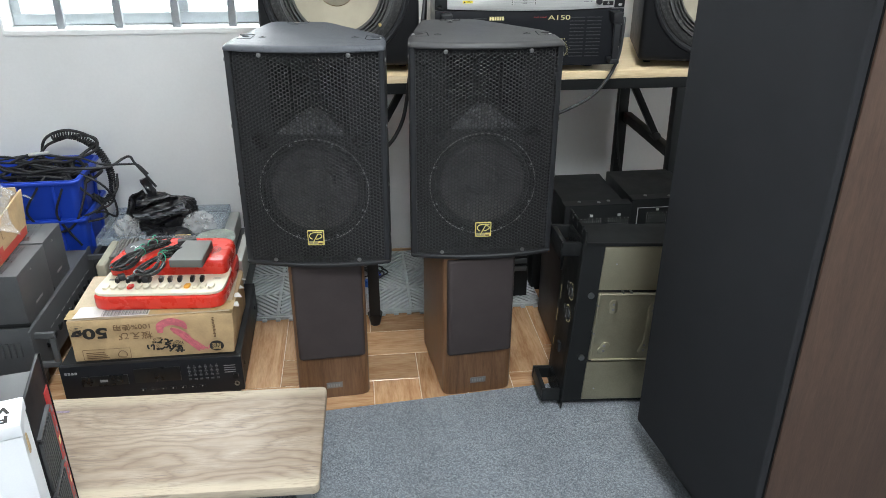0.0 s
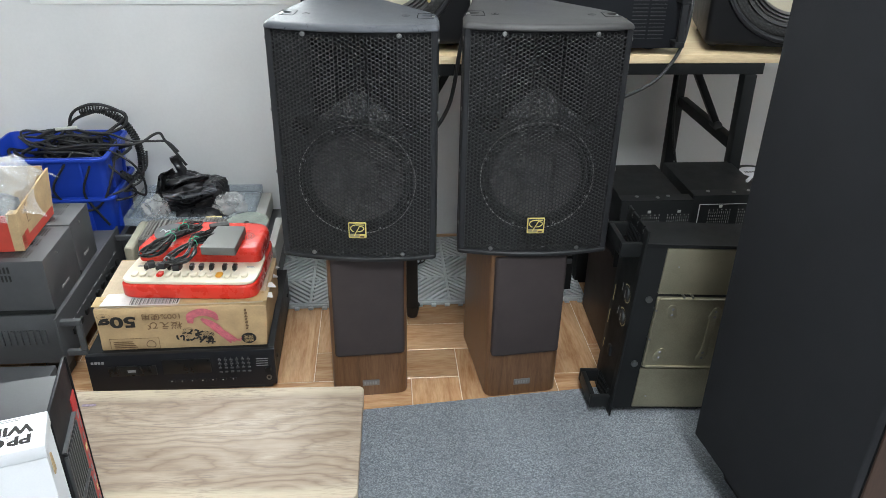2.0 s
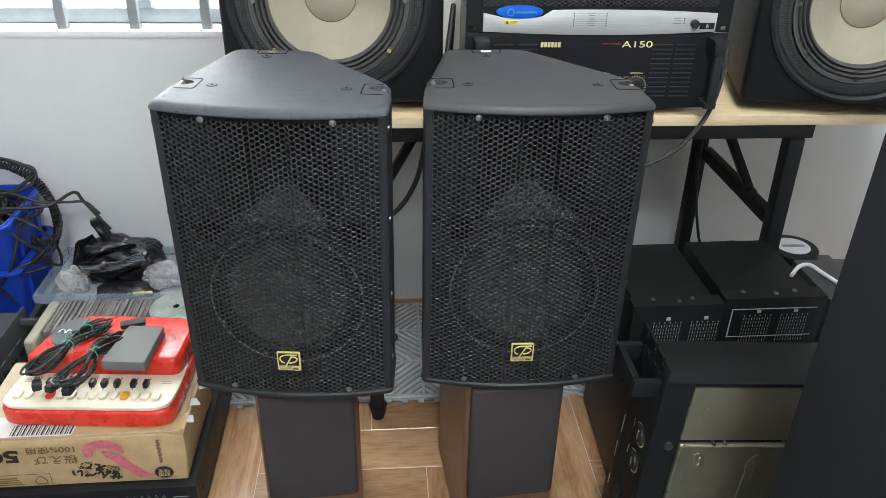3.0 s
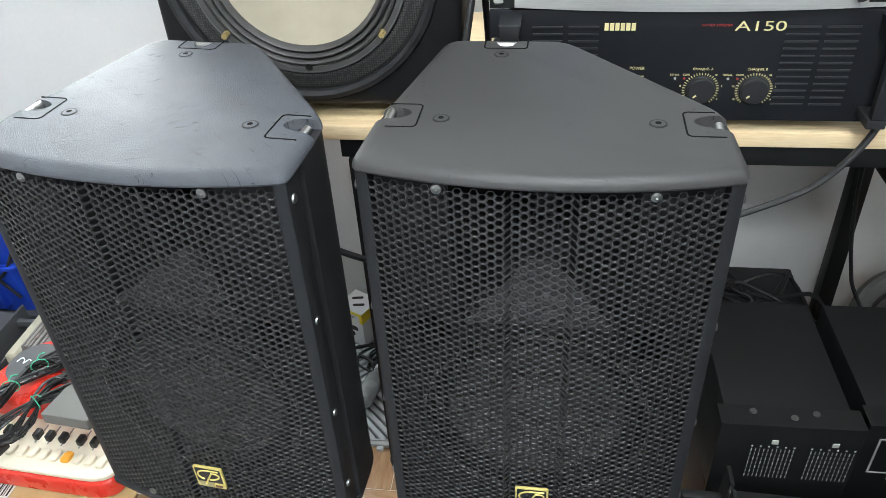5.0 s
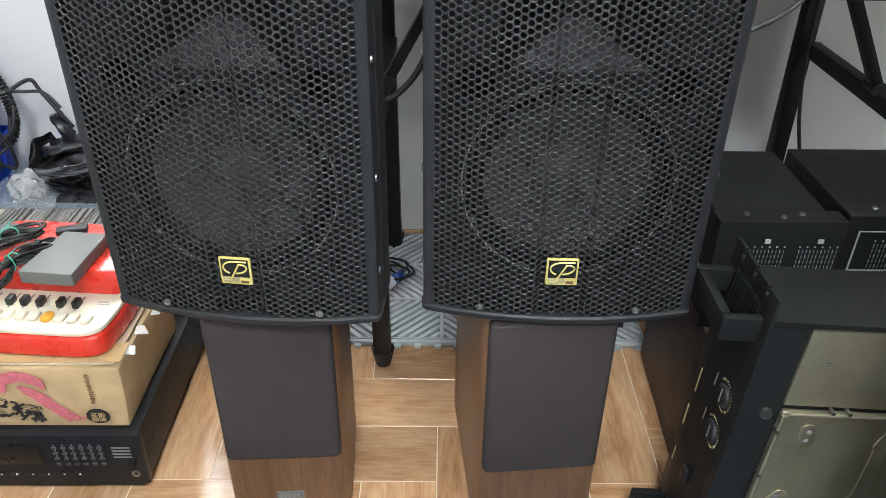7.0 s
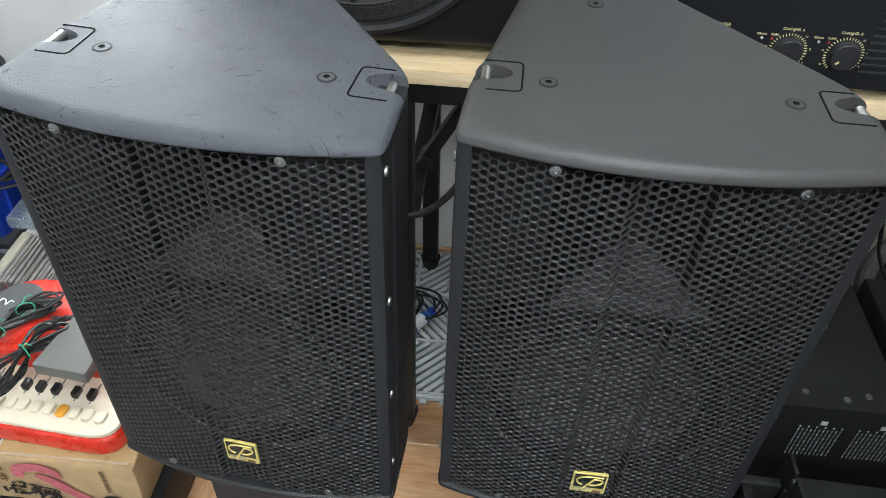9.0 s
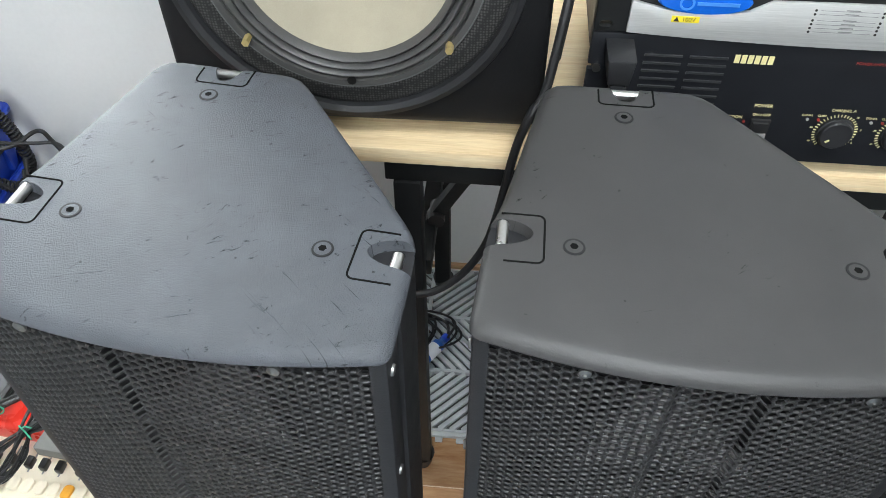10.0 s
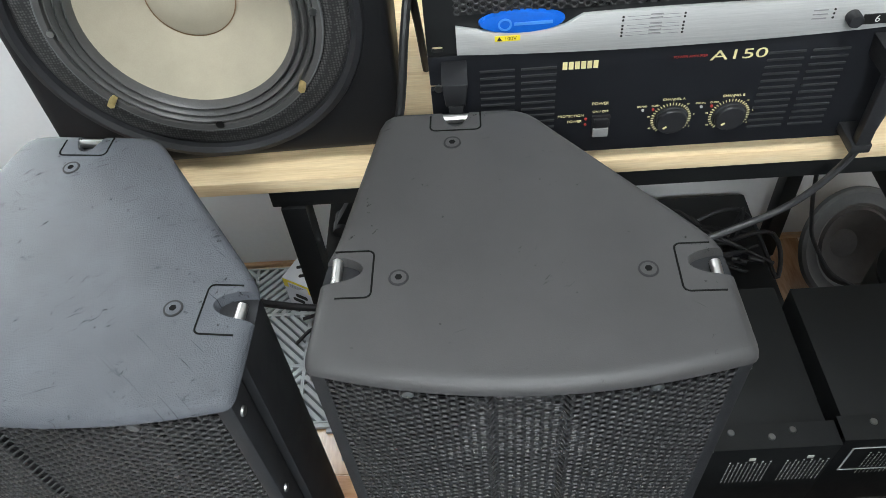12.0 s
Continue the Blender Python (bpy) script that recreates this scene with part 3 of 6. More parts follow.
def dome(rings, z0):
    """A solid on the cabinet's plan: rings of (inset, height)."""
    base = []
    for p in cap_outline():
        if not base or math.dist(p, base[-1]) > 0.0006:
            base.append(p)
    bm = bmesh.new()
    loops = [[bm.verts.new((x * (1 - d / 0.155), 0.05 + (y - 0.05) * (1 - d / 0.150), z0 + z)) for x, y in base] for d, z in rings]
    n = len(base)
    for a, b in zip(loops, loops[1:]):
        for i in range(n):
            bm.faces.new((a[i], a[(i + 1) % n], b[(i + 1) % n], b[i]))
    bm.faces.new(loops[0][::-1])
    bm.faces.new(loops[-1])
    return bm


def grille_y(x):
    """The grille follows the bow, but for a shallow flat-walled channel down its middle."""
    return front_y(x) + 0.004 + 0.0062 * min(1.0, max(0.0, (0.0300 - abs(x)) / 0.0042))


def hex_sheet(half, z0, z1, pitch, k, th, depth_at):
    """A sheet of steel with rows of six-sided holes; depth_at gives its y for each x."""
    cols = pitch * 0.866
    verts, faces = [], []
    nx = int(2 * half / cols)
    R = pitch / math.sqrt(3)
    ring = [(math.cos(radians(60 * i)), math.sin(radians(60 * i))) for i in range(6)]
    for i in range(nx + 1):
        cx = -half + i * cols + 0.5 * (2 * half - nx * cols)
        nz = int((z1 - z0 - pitch) / pitch)
        for j in range(nz + 1):
            cz = z0 + pitch * (0.5 + j + 0.5 * (i % 2))
            n = len(verts)
            for s, back in ((1.0, 0), (k + 0.17, 0.0001), (k + 0.07, 0.0005), (k + 0.015, 0.0011), (k, th)):
                for a, b in ring:
                    x = cx + a * R * s
                    verts.append((x, depth_at(x) + back, cz + b * R * s))
            for q in range(6):
                w = (q + 1) % 6
                for o in (0, 6, 12, 18):
                    faces.append((n + o + q, n + o + w, n + o + 6 + w, n + o + 6 + q))
    me = bpy.data.meshes.new("grille")
    me.from_pydata(verts, [], faces)
    me.materials.append(GRILLE_BLACK)
    return me


GRILLE_MESH = hex_sheet(0.149, 0.011, 0.4805, 0.0081, 0.665, 0.0019, grille_y)
VENT_MESH = hex_sheet(0.210, 0.047, 0.086, 0.0072, 0.62, 0.0019, lambda x: 0.0)


def pocket_tool():
    """The three hollows in the top edge, to be taken out of the cap."""
    tool = bmesh.new()
    for px, py, ang in ((-0.156, 0.010, 0), (0.158, 0.006, 180), (-0.052, 0.207, -90)):
        tmp = bmesh.new()
        bmesh.ops.create_uvsphere(tmp, u_segments=24, v_segments=12, radius=1)
        put(tmp, tmp.verts[:], pose(px, py, PA_H, 0, 0, ang) @ Matrix.Diagonal((0.030, 0.0135, 0.030, 1)))
        join(tool, tmp)
    return tool


def woofer(parent):
    turned = pose(0.0, -0.062, 0.172) @ FRONT
    part("woofer_frame", lathe([(0.1205, 0.0005), (0.1205, 0.004), (0.1175, 0.0065), (0.113, 0.0065), (0.112, 0.001), (0.108, -0.004), (0.100, -0.004)], turned, 64), METAL_BLACK, parent)
    part("gasket", lathe([(0.1165, 0.0010), (0.1190, 0.0066), (0.1205, 0.0068), (0.1206, 0.0040)], turned, 64), GASKET, parent, "thin grey gasket ring")
    part("surround", lathe([(0.1085, -0.003), (0.106, 0.002), (0.101, 0.003), (0.0965, -0.001), (0.095, -0.005)], turned, 64), RUBBER, parent)
    part("cone", lathe([(0.096, -0.004), (0.070, -0.018), (0.040, -0.034), (0.038, -0.026), (0.022, -0.018), (0.0, -0.015)], turned, 64), CONE_GREY, parent, "grey paper cone")
    for k in range(8):
        a = radians(45 * k + 22.5)
        part("bolt", rod((0.115 * math.sin(a), -0.0685, 0.172 + 0.115 * math.cos(a)), (0.115 * math.sin(a), -0.0715, 0.172 + 0.115 * math.cos(a)), 0.0036, n=8), SCREW, parent)


def pa_speaker(m, worn):
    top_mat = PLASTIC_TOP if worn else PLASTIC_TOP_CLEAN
    label = "black stage loudspeaker with scratched top, standing on a small speaker" if worn else "black stage loudspeaker with clean top, standing on a small speaker"
    s = thing("stage_speaker", label, "loudspeaker", m, "pair of stage speakers")
    # shell: sides and back
    shell = soften([(-0.1645, -0.046), (0.1645, -0.046), (0.160, 0.020), (0.149, 0.037), (0.010, 0.202), (-0.119, 0.202), (-0.150, 0.036), (-0.158, 0.020)], 0.014, 3)
    hollow = box(-0.142, 0.142, -0.09, 0.045, 0.022, PA_H - 0.026)
    part("shell", cut(prism(shell, 0.008, PA_H - 0.010), hollow), PLASTIC_BLACK, s)
    for sx in (-1, 1):
        part("side_rail", prism(soften([(sx * 0.1500, front_y(0.1500) + 0.0035), (sx * 0.1625, front_y(0.1625) + 0.003), (sx * 0.1635, -0.052), (sx * 0.1500, -0.0465)], 0.003, 2), 0.008, PA_H - 0.010), PLASTIC_BLACK, s)
    cap = cut(dome([(0.006, -0.0140), (0.0012, -0.0128), (0.0, -0.0105), (0.0005, -0.0072), (0.0022, -0.0042), (0.0050, -0.0019), (0.0085, -0.0005), (0.013, 0.0)], PA_H), pocket_tool())
    part("top_cap", cap, top_mat, s, "scratched black plastic top, bluish window sheen in its colour" if worn else "grey-black plastic top")
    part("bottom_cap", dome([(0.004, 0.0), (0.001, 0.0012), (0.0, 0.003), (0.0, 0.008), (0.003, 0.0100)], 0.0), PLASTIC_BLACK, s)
    holes = rod((0, -0.08, 0.172), (0, -0.02, 0.172), 0.1135, n=64)
    for sx in (-1, 1):
        rod((sx * 0.107, -0.08, 0.287), (sx * 0.107, -0.02, 0.287), 0.0225, n=24, bm=holes)
    box(-0.083, 0.083, -0.08, -0.02, 0.299, 0.462, bm=holes)
    part("baffle", cut(box(-0.1495, 0.1495, -0.0625, -0.0467, 0.0105, PA_H - 0.0145), holes), BAFFLE_BLACK, s)
    part("grille", GRILLE_MESH, None, s, "black steel grille with six-sided holes")
    woofer(s)
    horn = bmesh.new()
    mouth = [horn.verts.new(p) for p in ((-0.083, -0.0615, 0.299), (0.083, -0.0615, 0.299), (0.083, -0.0615, 0.462), (-0.083, -0.0615, 0.462))]
    mid = [horn.verts.new(p) for p in ((-0.020, 0.012, 0.345), (0.020, 0.012, 0.345), (0.020, 0.012, 0.418), (-0.020, 0.012, 0.418))]
    end = [horn.verts.new(p) for p in ((-0.012, 0.040, 0.366), (0.012, 0.040, 0.366), (0.012, 0.040, 0.396), (-0.012, 0.040, 0.396))]
    for a, b in ((mouth, mid), (mid, end)):
        for q in range(4):
            horn.faces.new((a[q], a[(q + 1) % 4], b[(q + 1) % 4], b[q]))
    horn.faces.new(end)
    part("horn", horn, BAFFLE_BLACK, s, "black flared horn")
    # Paler plate added over the horn's floor, standing for the light there.
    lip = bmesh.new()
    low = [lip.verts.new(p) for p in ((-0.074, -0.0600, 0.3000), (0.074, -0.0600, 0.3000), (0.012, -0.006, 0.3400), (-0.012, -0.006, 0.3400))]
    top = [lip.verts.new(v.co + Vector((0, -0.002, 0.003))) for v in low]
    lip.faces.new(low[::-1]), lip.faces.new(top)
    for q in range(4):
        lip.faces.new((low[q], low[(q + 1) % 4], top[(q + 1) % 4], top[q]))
    part("horn_floor", lip, HORN_LIT, s, "paler sloping plate painting the light on the horn's floor")
    for sx in (-1, 1):
        part("port", lathe([(0.0225, -0.001), (0.0220, 0.001), (0.0205, 0.0005), (0.0205, -0.050), (0.0, -0.050)], pose(sx * 0.107, -0.062, 0.287) @ FRONT, 24), RUBBER, s)
    # gold badge
    by = grille_y(0.0) - 0.0012
    badge = part("badge", prism(soften([(-0.0186, -0.0182), (0.0186, -0.0182), (0.0186, 0.0182), (-0.0186, 0.0182)], 0.0025, 3), 0, 0.003, 0.0007, 2, m=on_front(0, by, 0.0728)), GOLD, s, "square gold badge with a black field and gold swirl")
    part("badge_field", box(-0.0163, 0.0163, by - 0.0034, by - 0.003, 0.0650, 0.0888), BLACK_GLOSS, badge)
    sw = bmesh.new()
    yy = by - 0.0036
    tube([(-0.0068, yy, 0.0600), (-0.0042, yy, 0.0655), (-0.0005, yy, 0.0725), (0.0030, yy, 0.0790), (0.0048, yy, 0.0828)], 0.0011, 6, 6, sw)
    tube([(0.0140, yy, 0.0862), (0.0050, yy, 0.0862), (-0.0050, yy, 0.0856), (-0.0115, yy, 0.0825), (-0.0138, yy, 0.0775), (-0.0115, yy, 0.0725), (-0.0070, yy, 0.0700)], 0.0011, 6, 6, sw)
    tube([(0.0040, yy, 0.0825), (0.0095, yy, 0.0822), (0.0135, yy, 0.0795), (0.0125, yy, 0.0750), (0.0070, yy, 0.0712), (0.0005, yy, 0.0700)], 0.0011, 6, 6, sw)
    part("swirl", sw, GOLD, badge)
    part("badge_strip", box(-0.0163, 0.0040, by - 0.0034, by - 0.003, 0.0605, 0.0648), INK_GOLD, badge)
    part("word_bar", box(-0.0150, 0.0030, by - 0.0039, by - 0.0034, 0.0572, 0.0604), INK_GOLD, badge)
    part("word_bar", box(0.0052, 0.0142, by - 0.0039, by - 0.003, 0.0572, 0.0604), INK_BROWN, badge)
    # screws along the grille and the side
    for x, z in ((-0.088, 0.4745), (0.091, 0.4745), (-0.094, 0.0172), (0.094, 0.0172)):
        part("screw", lathe([(0.0048, 0), (0.0046, 0.0018), (0.0015, 0.0026), (0.0, 0.0012)], pose(x, grille_y(x) - 0.001, z) @ FRONT, 12), SCREW, s)
    for z in (0.461, 0.321, 0.190, 0.07):
        part("screw", lathe([(0.0045, 0), (0.004, 0.0018), (0.0, 0.0022)], pose(0.1630, -0.068, z) @ Matrix.Rotation(radians(90), 4, 'Y'), 12), SCREW, s)
        part("screw", lathe([(0.0045, 0), (0.004, 0.0018), (0.0, 0.0022)], pose(-0.1630, -0.068, z) @ Matrix.Rotation(radians(-90), 4, 'Y'), 12), SCREW, s)
    # fittings in the top: plugs, scored blocks and steel pins
    for x, y in ((-0.097, 0.0), (0.097, 0.0), (-0.055, 0.155)):
        plug = part("plug", lathe([(0.0060, 0.0002), (0.0064, 0.0007), (0.0078, 0.0006), (0.0084, -0.0005)], pose(x, y, PA_H), 24), BAFFLE_BLACK, s)
        part("plug_cap", lathe([(0.0019, 0.0002), (0.0020, 0.0007), (0.0062, 0.0006), (0.0064, 0.0001)], pose(x, y, PA_H), 24), top_mat, plug)
        part("socket", lathe([(0.0031, 0.0011), (0.0, 0.0011)], pose(x, y, PA_H), 6), SLOT_BLACK, plug)
    for px, py, ang in ((-0.156, 0.005, 0), (0.158, 0.001, 180), (-0.052, 0.203, -90)):
        mm = pose(px, py, PA_H, 0, 0, ang)
        groove = bmesh.new()
        wide = 0.0235
        inset = 0.038 if ang != -90 else 0.031
        bend = [(inset - 0.005 + 0.005 * math.sin(radians(t)), wide - 0.005 + 0.005 * math.cos(radians(t)), -0.0002) for t in (0, 30, 60, 90)]
        line = [(0.006, wide, -0.0002)] + bend + [(x, -y, z) for x, y, z in bend[::-1]] + [(0.010, -wide, -0.0002)]
        for a, c in zip(line, line[1:]):
            rod(a, c, 0.0009, n=8, bm=groove)
        bmesh.ops.transform(groove, matrix=mm, verts=groove.verts[:])
        part("groove", groove, SLOT_BLACK, s)
        pin = bmesh.new()
        shift = 0.005 if ang != -90 else 0.0
        rod((0.008, -0.013 + shift, -0.0055), (0.008, 0.013 + shift, -0.0055), 0.0043, n=14, bm=pin)
        bmesh.ops.transform(pin, matrix=mm, verts=pin.verts[:])
        part("pin", pin, STEEL, s, "bright steel rigging pin")
    return s


PA_Z = 0.392
pa_speaker(pose(0.2775, 1.6355, PA_Z, 0, 0, -1.4), False)
pa_speaker(pose(-0.0925, 1.6300, PA_Z, 0, 0, -6.2), True)


def shelf_speaker(m, label, deep):
    """A small upright speaker with wooden sides and a proud cloth front; its front edge middle at the origin."""
    s = thing("bookshelf_speaker", label, "loudspeaker", m, "small speakers used as stands")
    body = soften([(-0.089, 0.0), (0.089, 0.0), (0.089, deep), (-0.089, deep)], [0.026, 0.026, 0.003, 0.003], 5)
    part("cabinet", prism(body, 0.0, PA_Z - 0.0005, 0.0015, 2), VENEER, s, "walnut veneered cabinet with rounded front edges")
    cloth = soften([(-0.081, -0.011), (0.081, -0.011), (0.081, 0.010), (-0.081, 0.010)], [0.012, 0.012, 0.003, 0.003], 4)
    part("cloth_front", prism(cloth, 0.124, PA_Z - 0.006, 0.006, 3), FABRIC_BROWN, s, "dark brown cloth front")
    plate = part("nameplate", box(-0.020, 0.020, -0.0020, 0.0010, 0.030, 0.046, 0.0008), DULL_PLATE, s, "small dull silver nameplate")
    for k in range(5):
        part("stroke", box(-0.016 + 0.0064 * k, -0.0122 + 0.0064 * k, -0.0025, -0.0020, 0.034, 0.042), INK_GREY, plate)
    return s


shelf_speaker(pose(-0.086, 1.572, 0.0, 0, 0, 3.5), "walnut bookshelf speaker with brown cloth front under the scratched speaker", 0.180)
shelf_speaker(pose(0.276, 1.556, 0.0, 0, 0, 5.5), "walnut bookshelf speaker with brown cloth front under the clean speaker", 0.262)

# ---------------------------------------------------------------- the folding table
TX0, TX1, TY0, TY1, TZ = -0.19, 1.25, 1.912, 2.372, 0.735
table = thing("folding_table", "folding table with pale wooden top and black steel frame", "table", pose(0, 0, 0))
part("tabletop", box(TX0, TX1, TY0, TY1, TZ - 0.021, TZ, 0.003, 2), TABLE_WOOD, table, "pale wooden tabletop")
part("front_rail", box(-0.005, 0.905, TY0 + 0.005, TY0 + 0.030, TZ - 0.050, TZ - 0.0215, 0.002), METAL_BLACK, table)
part("back_rail", box(-0.005, 0.905, TY1 - 0.050, TY1 - 0.022, TZ - 0.050, TZ - 0.0215, 0.002), METAL_BLACK, table)
for x0 in (0.010, 0.847):
    part("end_rail", box(x0 + 0.005, x0 + 0.030, TY0 + 0.032, TY1 - 0.052, TZ - 0.048, TZ - 0.0215, 0.002), METAL_BLACK, table)
    for y0, lean in ((TY0 + 0.002, -0.014), (TY1 - 0.055, 0.0)):
        leg = bmesh.new()
        lx = x0 + (0.010 if x0 < 0.1 else 0.026 if y0 < 2.0 else 0.016)
        box(lx - 0.016, lx + 0.016, y0, y0 + 0.033, 0.032, TZ - 0.0505, 0.003, bm=leg)
        for v in leg.verts:
            v.co.y += lean * (1 - v.co.z / TZ)
            v.co.x += 0.008 * (1 - v.co.z / TZ)
        legp = part("leg", leg, METAL_BLACK, table)
        part("foot_cap", rod((lx + 0.008, y0 + 0.018 + lean, 0.0), (lx + 0.008, y0 + 0.018 + lean, 0.036), 0.014, 0.022), RUBBER, legp)

    def bar(p, q, r=0.010, flat=0.5):
        bm = bmesh.new()
        p, q = Vector(p), Vector(q)
        tmp = box(-r * flat, r * flat, -r, r, 0, (q - p).length, 0.002)
        put(tmp, tmp.verts[:], Matrix.Translation(p) @ (q - p).to_track_quat('Z', 'Y').to_matrix().to_4x4())
        return join(bm, tmp)

    bx_ = x0 + (0.022 if x0 < 0.1 else 0.030)
    way = 1 if x0 < 0.1 else -1
    part("crossbar", box(bx_ - 0.012, bx_ + 0.012, TY0 + 0.042, TY1 - 0.058, 0.478, 0.508, 0.003), METAL_BLACK, table)
    stay = part("fold_stay", bar((bx_ + 0.002 * way, 2.04, 0.500), (bx_ + 0.120 * way, 2.04, TZ - 0.022), 0.009, 1.2), METAL_BLACK, table)
    part("bolt", rod((bx_ + 0.012 * way, 2.022, 0.515), (bx_ + 0.012 * way, 2.058, 0.515), 0.012), RUBBER, stay)
    part("bolt", rod((bx_ + 0.112 * way, 2.020, TZ - 0.045), (bx_ + 0.108 * way, 2.060, TZ - 0.045), 0.010), RUBBER, stay)


# ---------------------------------------------------------------- bare woofer cabinets on the table
def floor_monitor(m, label, standoffs, dx=0.0):
    """A black cabinet with an open twelve-inch driver; the front edge's middle on the table at the origin, facing -y."""
    s = thing("wedge_monitor", label, "loudspeaker", m, "open speaker cabinets")
    hw, hh, cz = 0.198, 0.42, 0.190
    body = bmesh.new()
    o = soften([(-hw, 0.0), (hw, 0.0), (hw - 0.015, 0.30), (-hw + 0.015, 0.30)], 0.016, 4)
    prism(o, 0.000, hh, 0.012, 3, bm=body)
    hole = rod((dx, -0.02, cz), (dx, 0.085, cz), 0.166, n=64)
    body = cut(body, hole)
    part("cabinet", body, CAB_BLACK, s, "matt black cabinet")
    t = pose(dx, 0.0, cz) @ FRONT
    part("mounting_ring", lathe([(0.180, -0.001), (0.177, 0.006), (0.171, 0.008), (0.166, 0.004), (0.164, -0.010)], t, 72), PLASTIC_BLACK, s)
    part("mesh_ring", lathe([(0.166, -0.004), (0.160, 0.000), (0.148, 0.001), (0.138, -0.002), (0.136, -0.010)], t, 96), WOVEN, s, "woven black mesh ring")
    part("driver_frame", lathe([(0.1390, 0.000), (0.138, 0.006), (0.1315, 0.006), (0.1305, 0.000), (0.130, -0.006)], t, 72), SURROUND, s)
    part("trim_line", lathe([(0.1395, 0.0055), (0.1385, 0.0068), (0.1372, 0.0068)], t, 72), GREY_STEEL, s)
    part("surround", lathe([(0.1308, -0.004), (0.1292, 0.004), (0.1268, 0.0055), (0.1245, 0.003), (0.1228, -0.005), (0.1212, 0.002), (0.1190, 0.0045), (0.1166, 0.002), (0.1150, -0.005), (0.1134, 0.000), (0.1112, 0.0025), (0.1090, 0.000), (0.1062, -0.008)], t, 72), SURROUND, s)
    part("cone", lathe([(0.1072, -0.007), (0.085, -0.020), (0.055, -0.036), (0.0455, -0.042), (0.0453, -0.0405), (0.030, -0.034), (0.015, -0.0305), (0.0, -0.030)], t, 72), TAN_CONE, s, "tan cloth cone with a round dust cap")
    part("cap_seam", lathe([(0.0462, -0.0412), (0.0466, -0.0398), (0.0452, -0.0396)], t, 64), INK_BROWN, s)
    for a in (50.3, 129.7, 230.3, 309.7):
        x, z = dx + 0.133 * math.sin(radians(a)), cz - 0.133 * math.cos(radians(a))
        if standoffs:
            part("standoff", rod((x, -0.004, z), (x, -0.017, z), 0.0042, n=6), BRASS, s, "brass standoff")
        else:
            part("screw", rod((x, -0.004, z), (x, -0.0085, z), 0.0042, n=10), SCREW, s)
    for a in (90, 180, 270):
        x, z = dx + 0.131 * math.sin(radians(a)), cz - 0.131 * math.cos(radians(a))
        part("screw", rod((x, -0.004, z), (x, -0.0085, z), 0.0038, n=10), SCREW, s)
    part("notch", rod((dx, -0.0058, cz - 0.131), (dx, -0.0068, cz - 0.131), 0.005, n=12), BLACK_GLOSS, s)
    for x in (-0.16, 0.16):
        for y in (0.075, 0.25):
            part("rubber_foot", rod((x, y + 0.016, -0.0195), (x, y + 0.016, 0.001), 0.010, 0.012), RUBBER, s)
    return s


floor_monitor(pose(-0.0295, 1.932, TZ + 0.0195, 0, 0, 1.4), "black speaker cabinet with bare tan woofer and brass standoffs", True, -0.005)
floor_monitor(pose(0.940, 1.893, TZ + 0.0195, 0, 0, -12.0), "black speaker cabinet with an open tan woofer beside the amplifiers", False)


# ---------------------------------------------------------------- rack amplifiers on the table
amp = thing("power_amplifier", "black rack power amplifier with two round volume knobs, on the table", "amplifier", pose(0.2045, 1.915, TZ + 0.025))
part("chassis", box(0.022, 0.461, 0.006, 0.33, 0.006, 0.130, 0.002), METAL_BLACK, amp)
face = box(0.0, 0.4826, -0.003, 0.004, -0.0080, 0.1325, 0.0012)
for x in (0.06, 0.42):
    for y in (0.07, 0.29):
        part("rubber_foot", rod((x, y, -0.0248), (x, y, 0.007), 0.014), RUBBER, amp)
slots = bmesh.new()
for z in (0.095, 0.036):
    for x in (0.0, 0.4826):
        box(x - 0.012, x + 0.012, -0.01, 0.012, z - 0.0035, z + 0.0035, bm=slots)
face = part("faceplate", cut(face, slots), METAL_BLUEBLACK, amp, "blue-black steel front plate")
for x in (0.026, 0.4565):
    hb = prism([(-0.013, 0.128), (0.013, 0.128), (0.010, 0.102), (-0.010, 0.102)], 0.0032, 0.044, 0.0015, 2, m=pose(x, 0, 0) @ FRONT)
    box(x - 0.0075, x + 0.0075, -0.044, -0.032, 0.014, 0.1015, 0.002, bm=hb)
    box(x - 0.011, x + 0.011, -0.044, -0.0032, 0.002, 0.0135, 0.002, bm=hb)
    part("handle", hb, PLASTIC_BLACK, amp)
for x in (0.0085, 0.4741):
    for z in (0.095, 0.036):
        part("rack_bolt", rod((x, -0.0032, z), (x, -0.0065, z), 0.0042, n=12), SCREW, amp, "dull steel rack bolt")
for k in range(12):
    for x0, x1 in ((0.052, 0.088), (0.095, 0.131)):
        part("louvre", box(x0, x1, -0.0048, -0.0028, 0.014 + 0.0088 * k, 0.0162 + 0.0088 * k), LOUVRE_BLACK, face)
    for x0, x1 in ((0.345, 0.382), (0.389, 0.426)):
        part("louvre", box(x0, x1, -0.0048, -0.0028, 0.014 + 0.0088 * k, 0.0162 + 0.0088 * k), LOUVRE_BLACK, face)
for k in range(6):                       # the maker's mark as plain strokes
    part("mark", box(0.137 + 0.0063 * k, 0.1418 + 0.0063 * k, -0.0036, -0.0029, 0.1075, 0.1165), INK_YELLOW, face)
lettering("A150", 0.0165, on_front(0.3155, -0.0031, 0.1120), INK_YELLOW, face, wide=1.62)
lettering("POWER AMPLIFIER", 0.0042, on_front(0.2665, -0.0031, 0.1135), INK_RED, face)
lettering("POWER", 0.0052, on_front(0.180, -0.0031, 0.0600), INK_YELLOW, face)
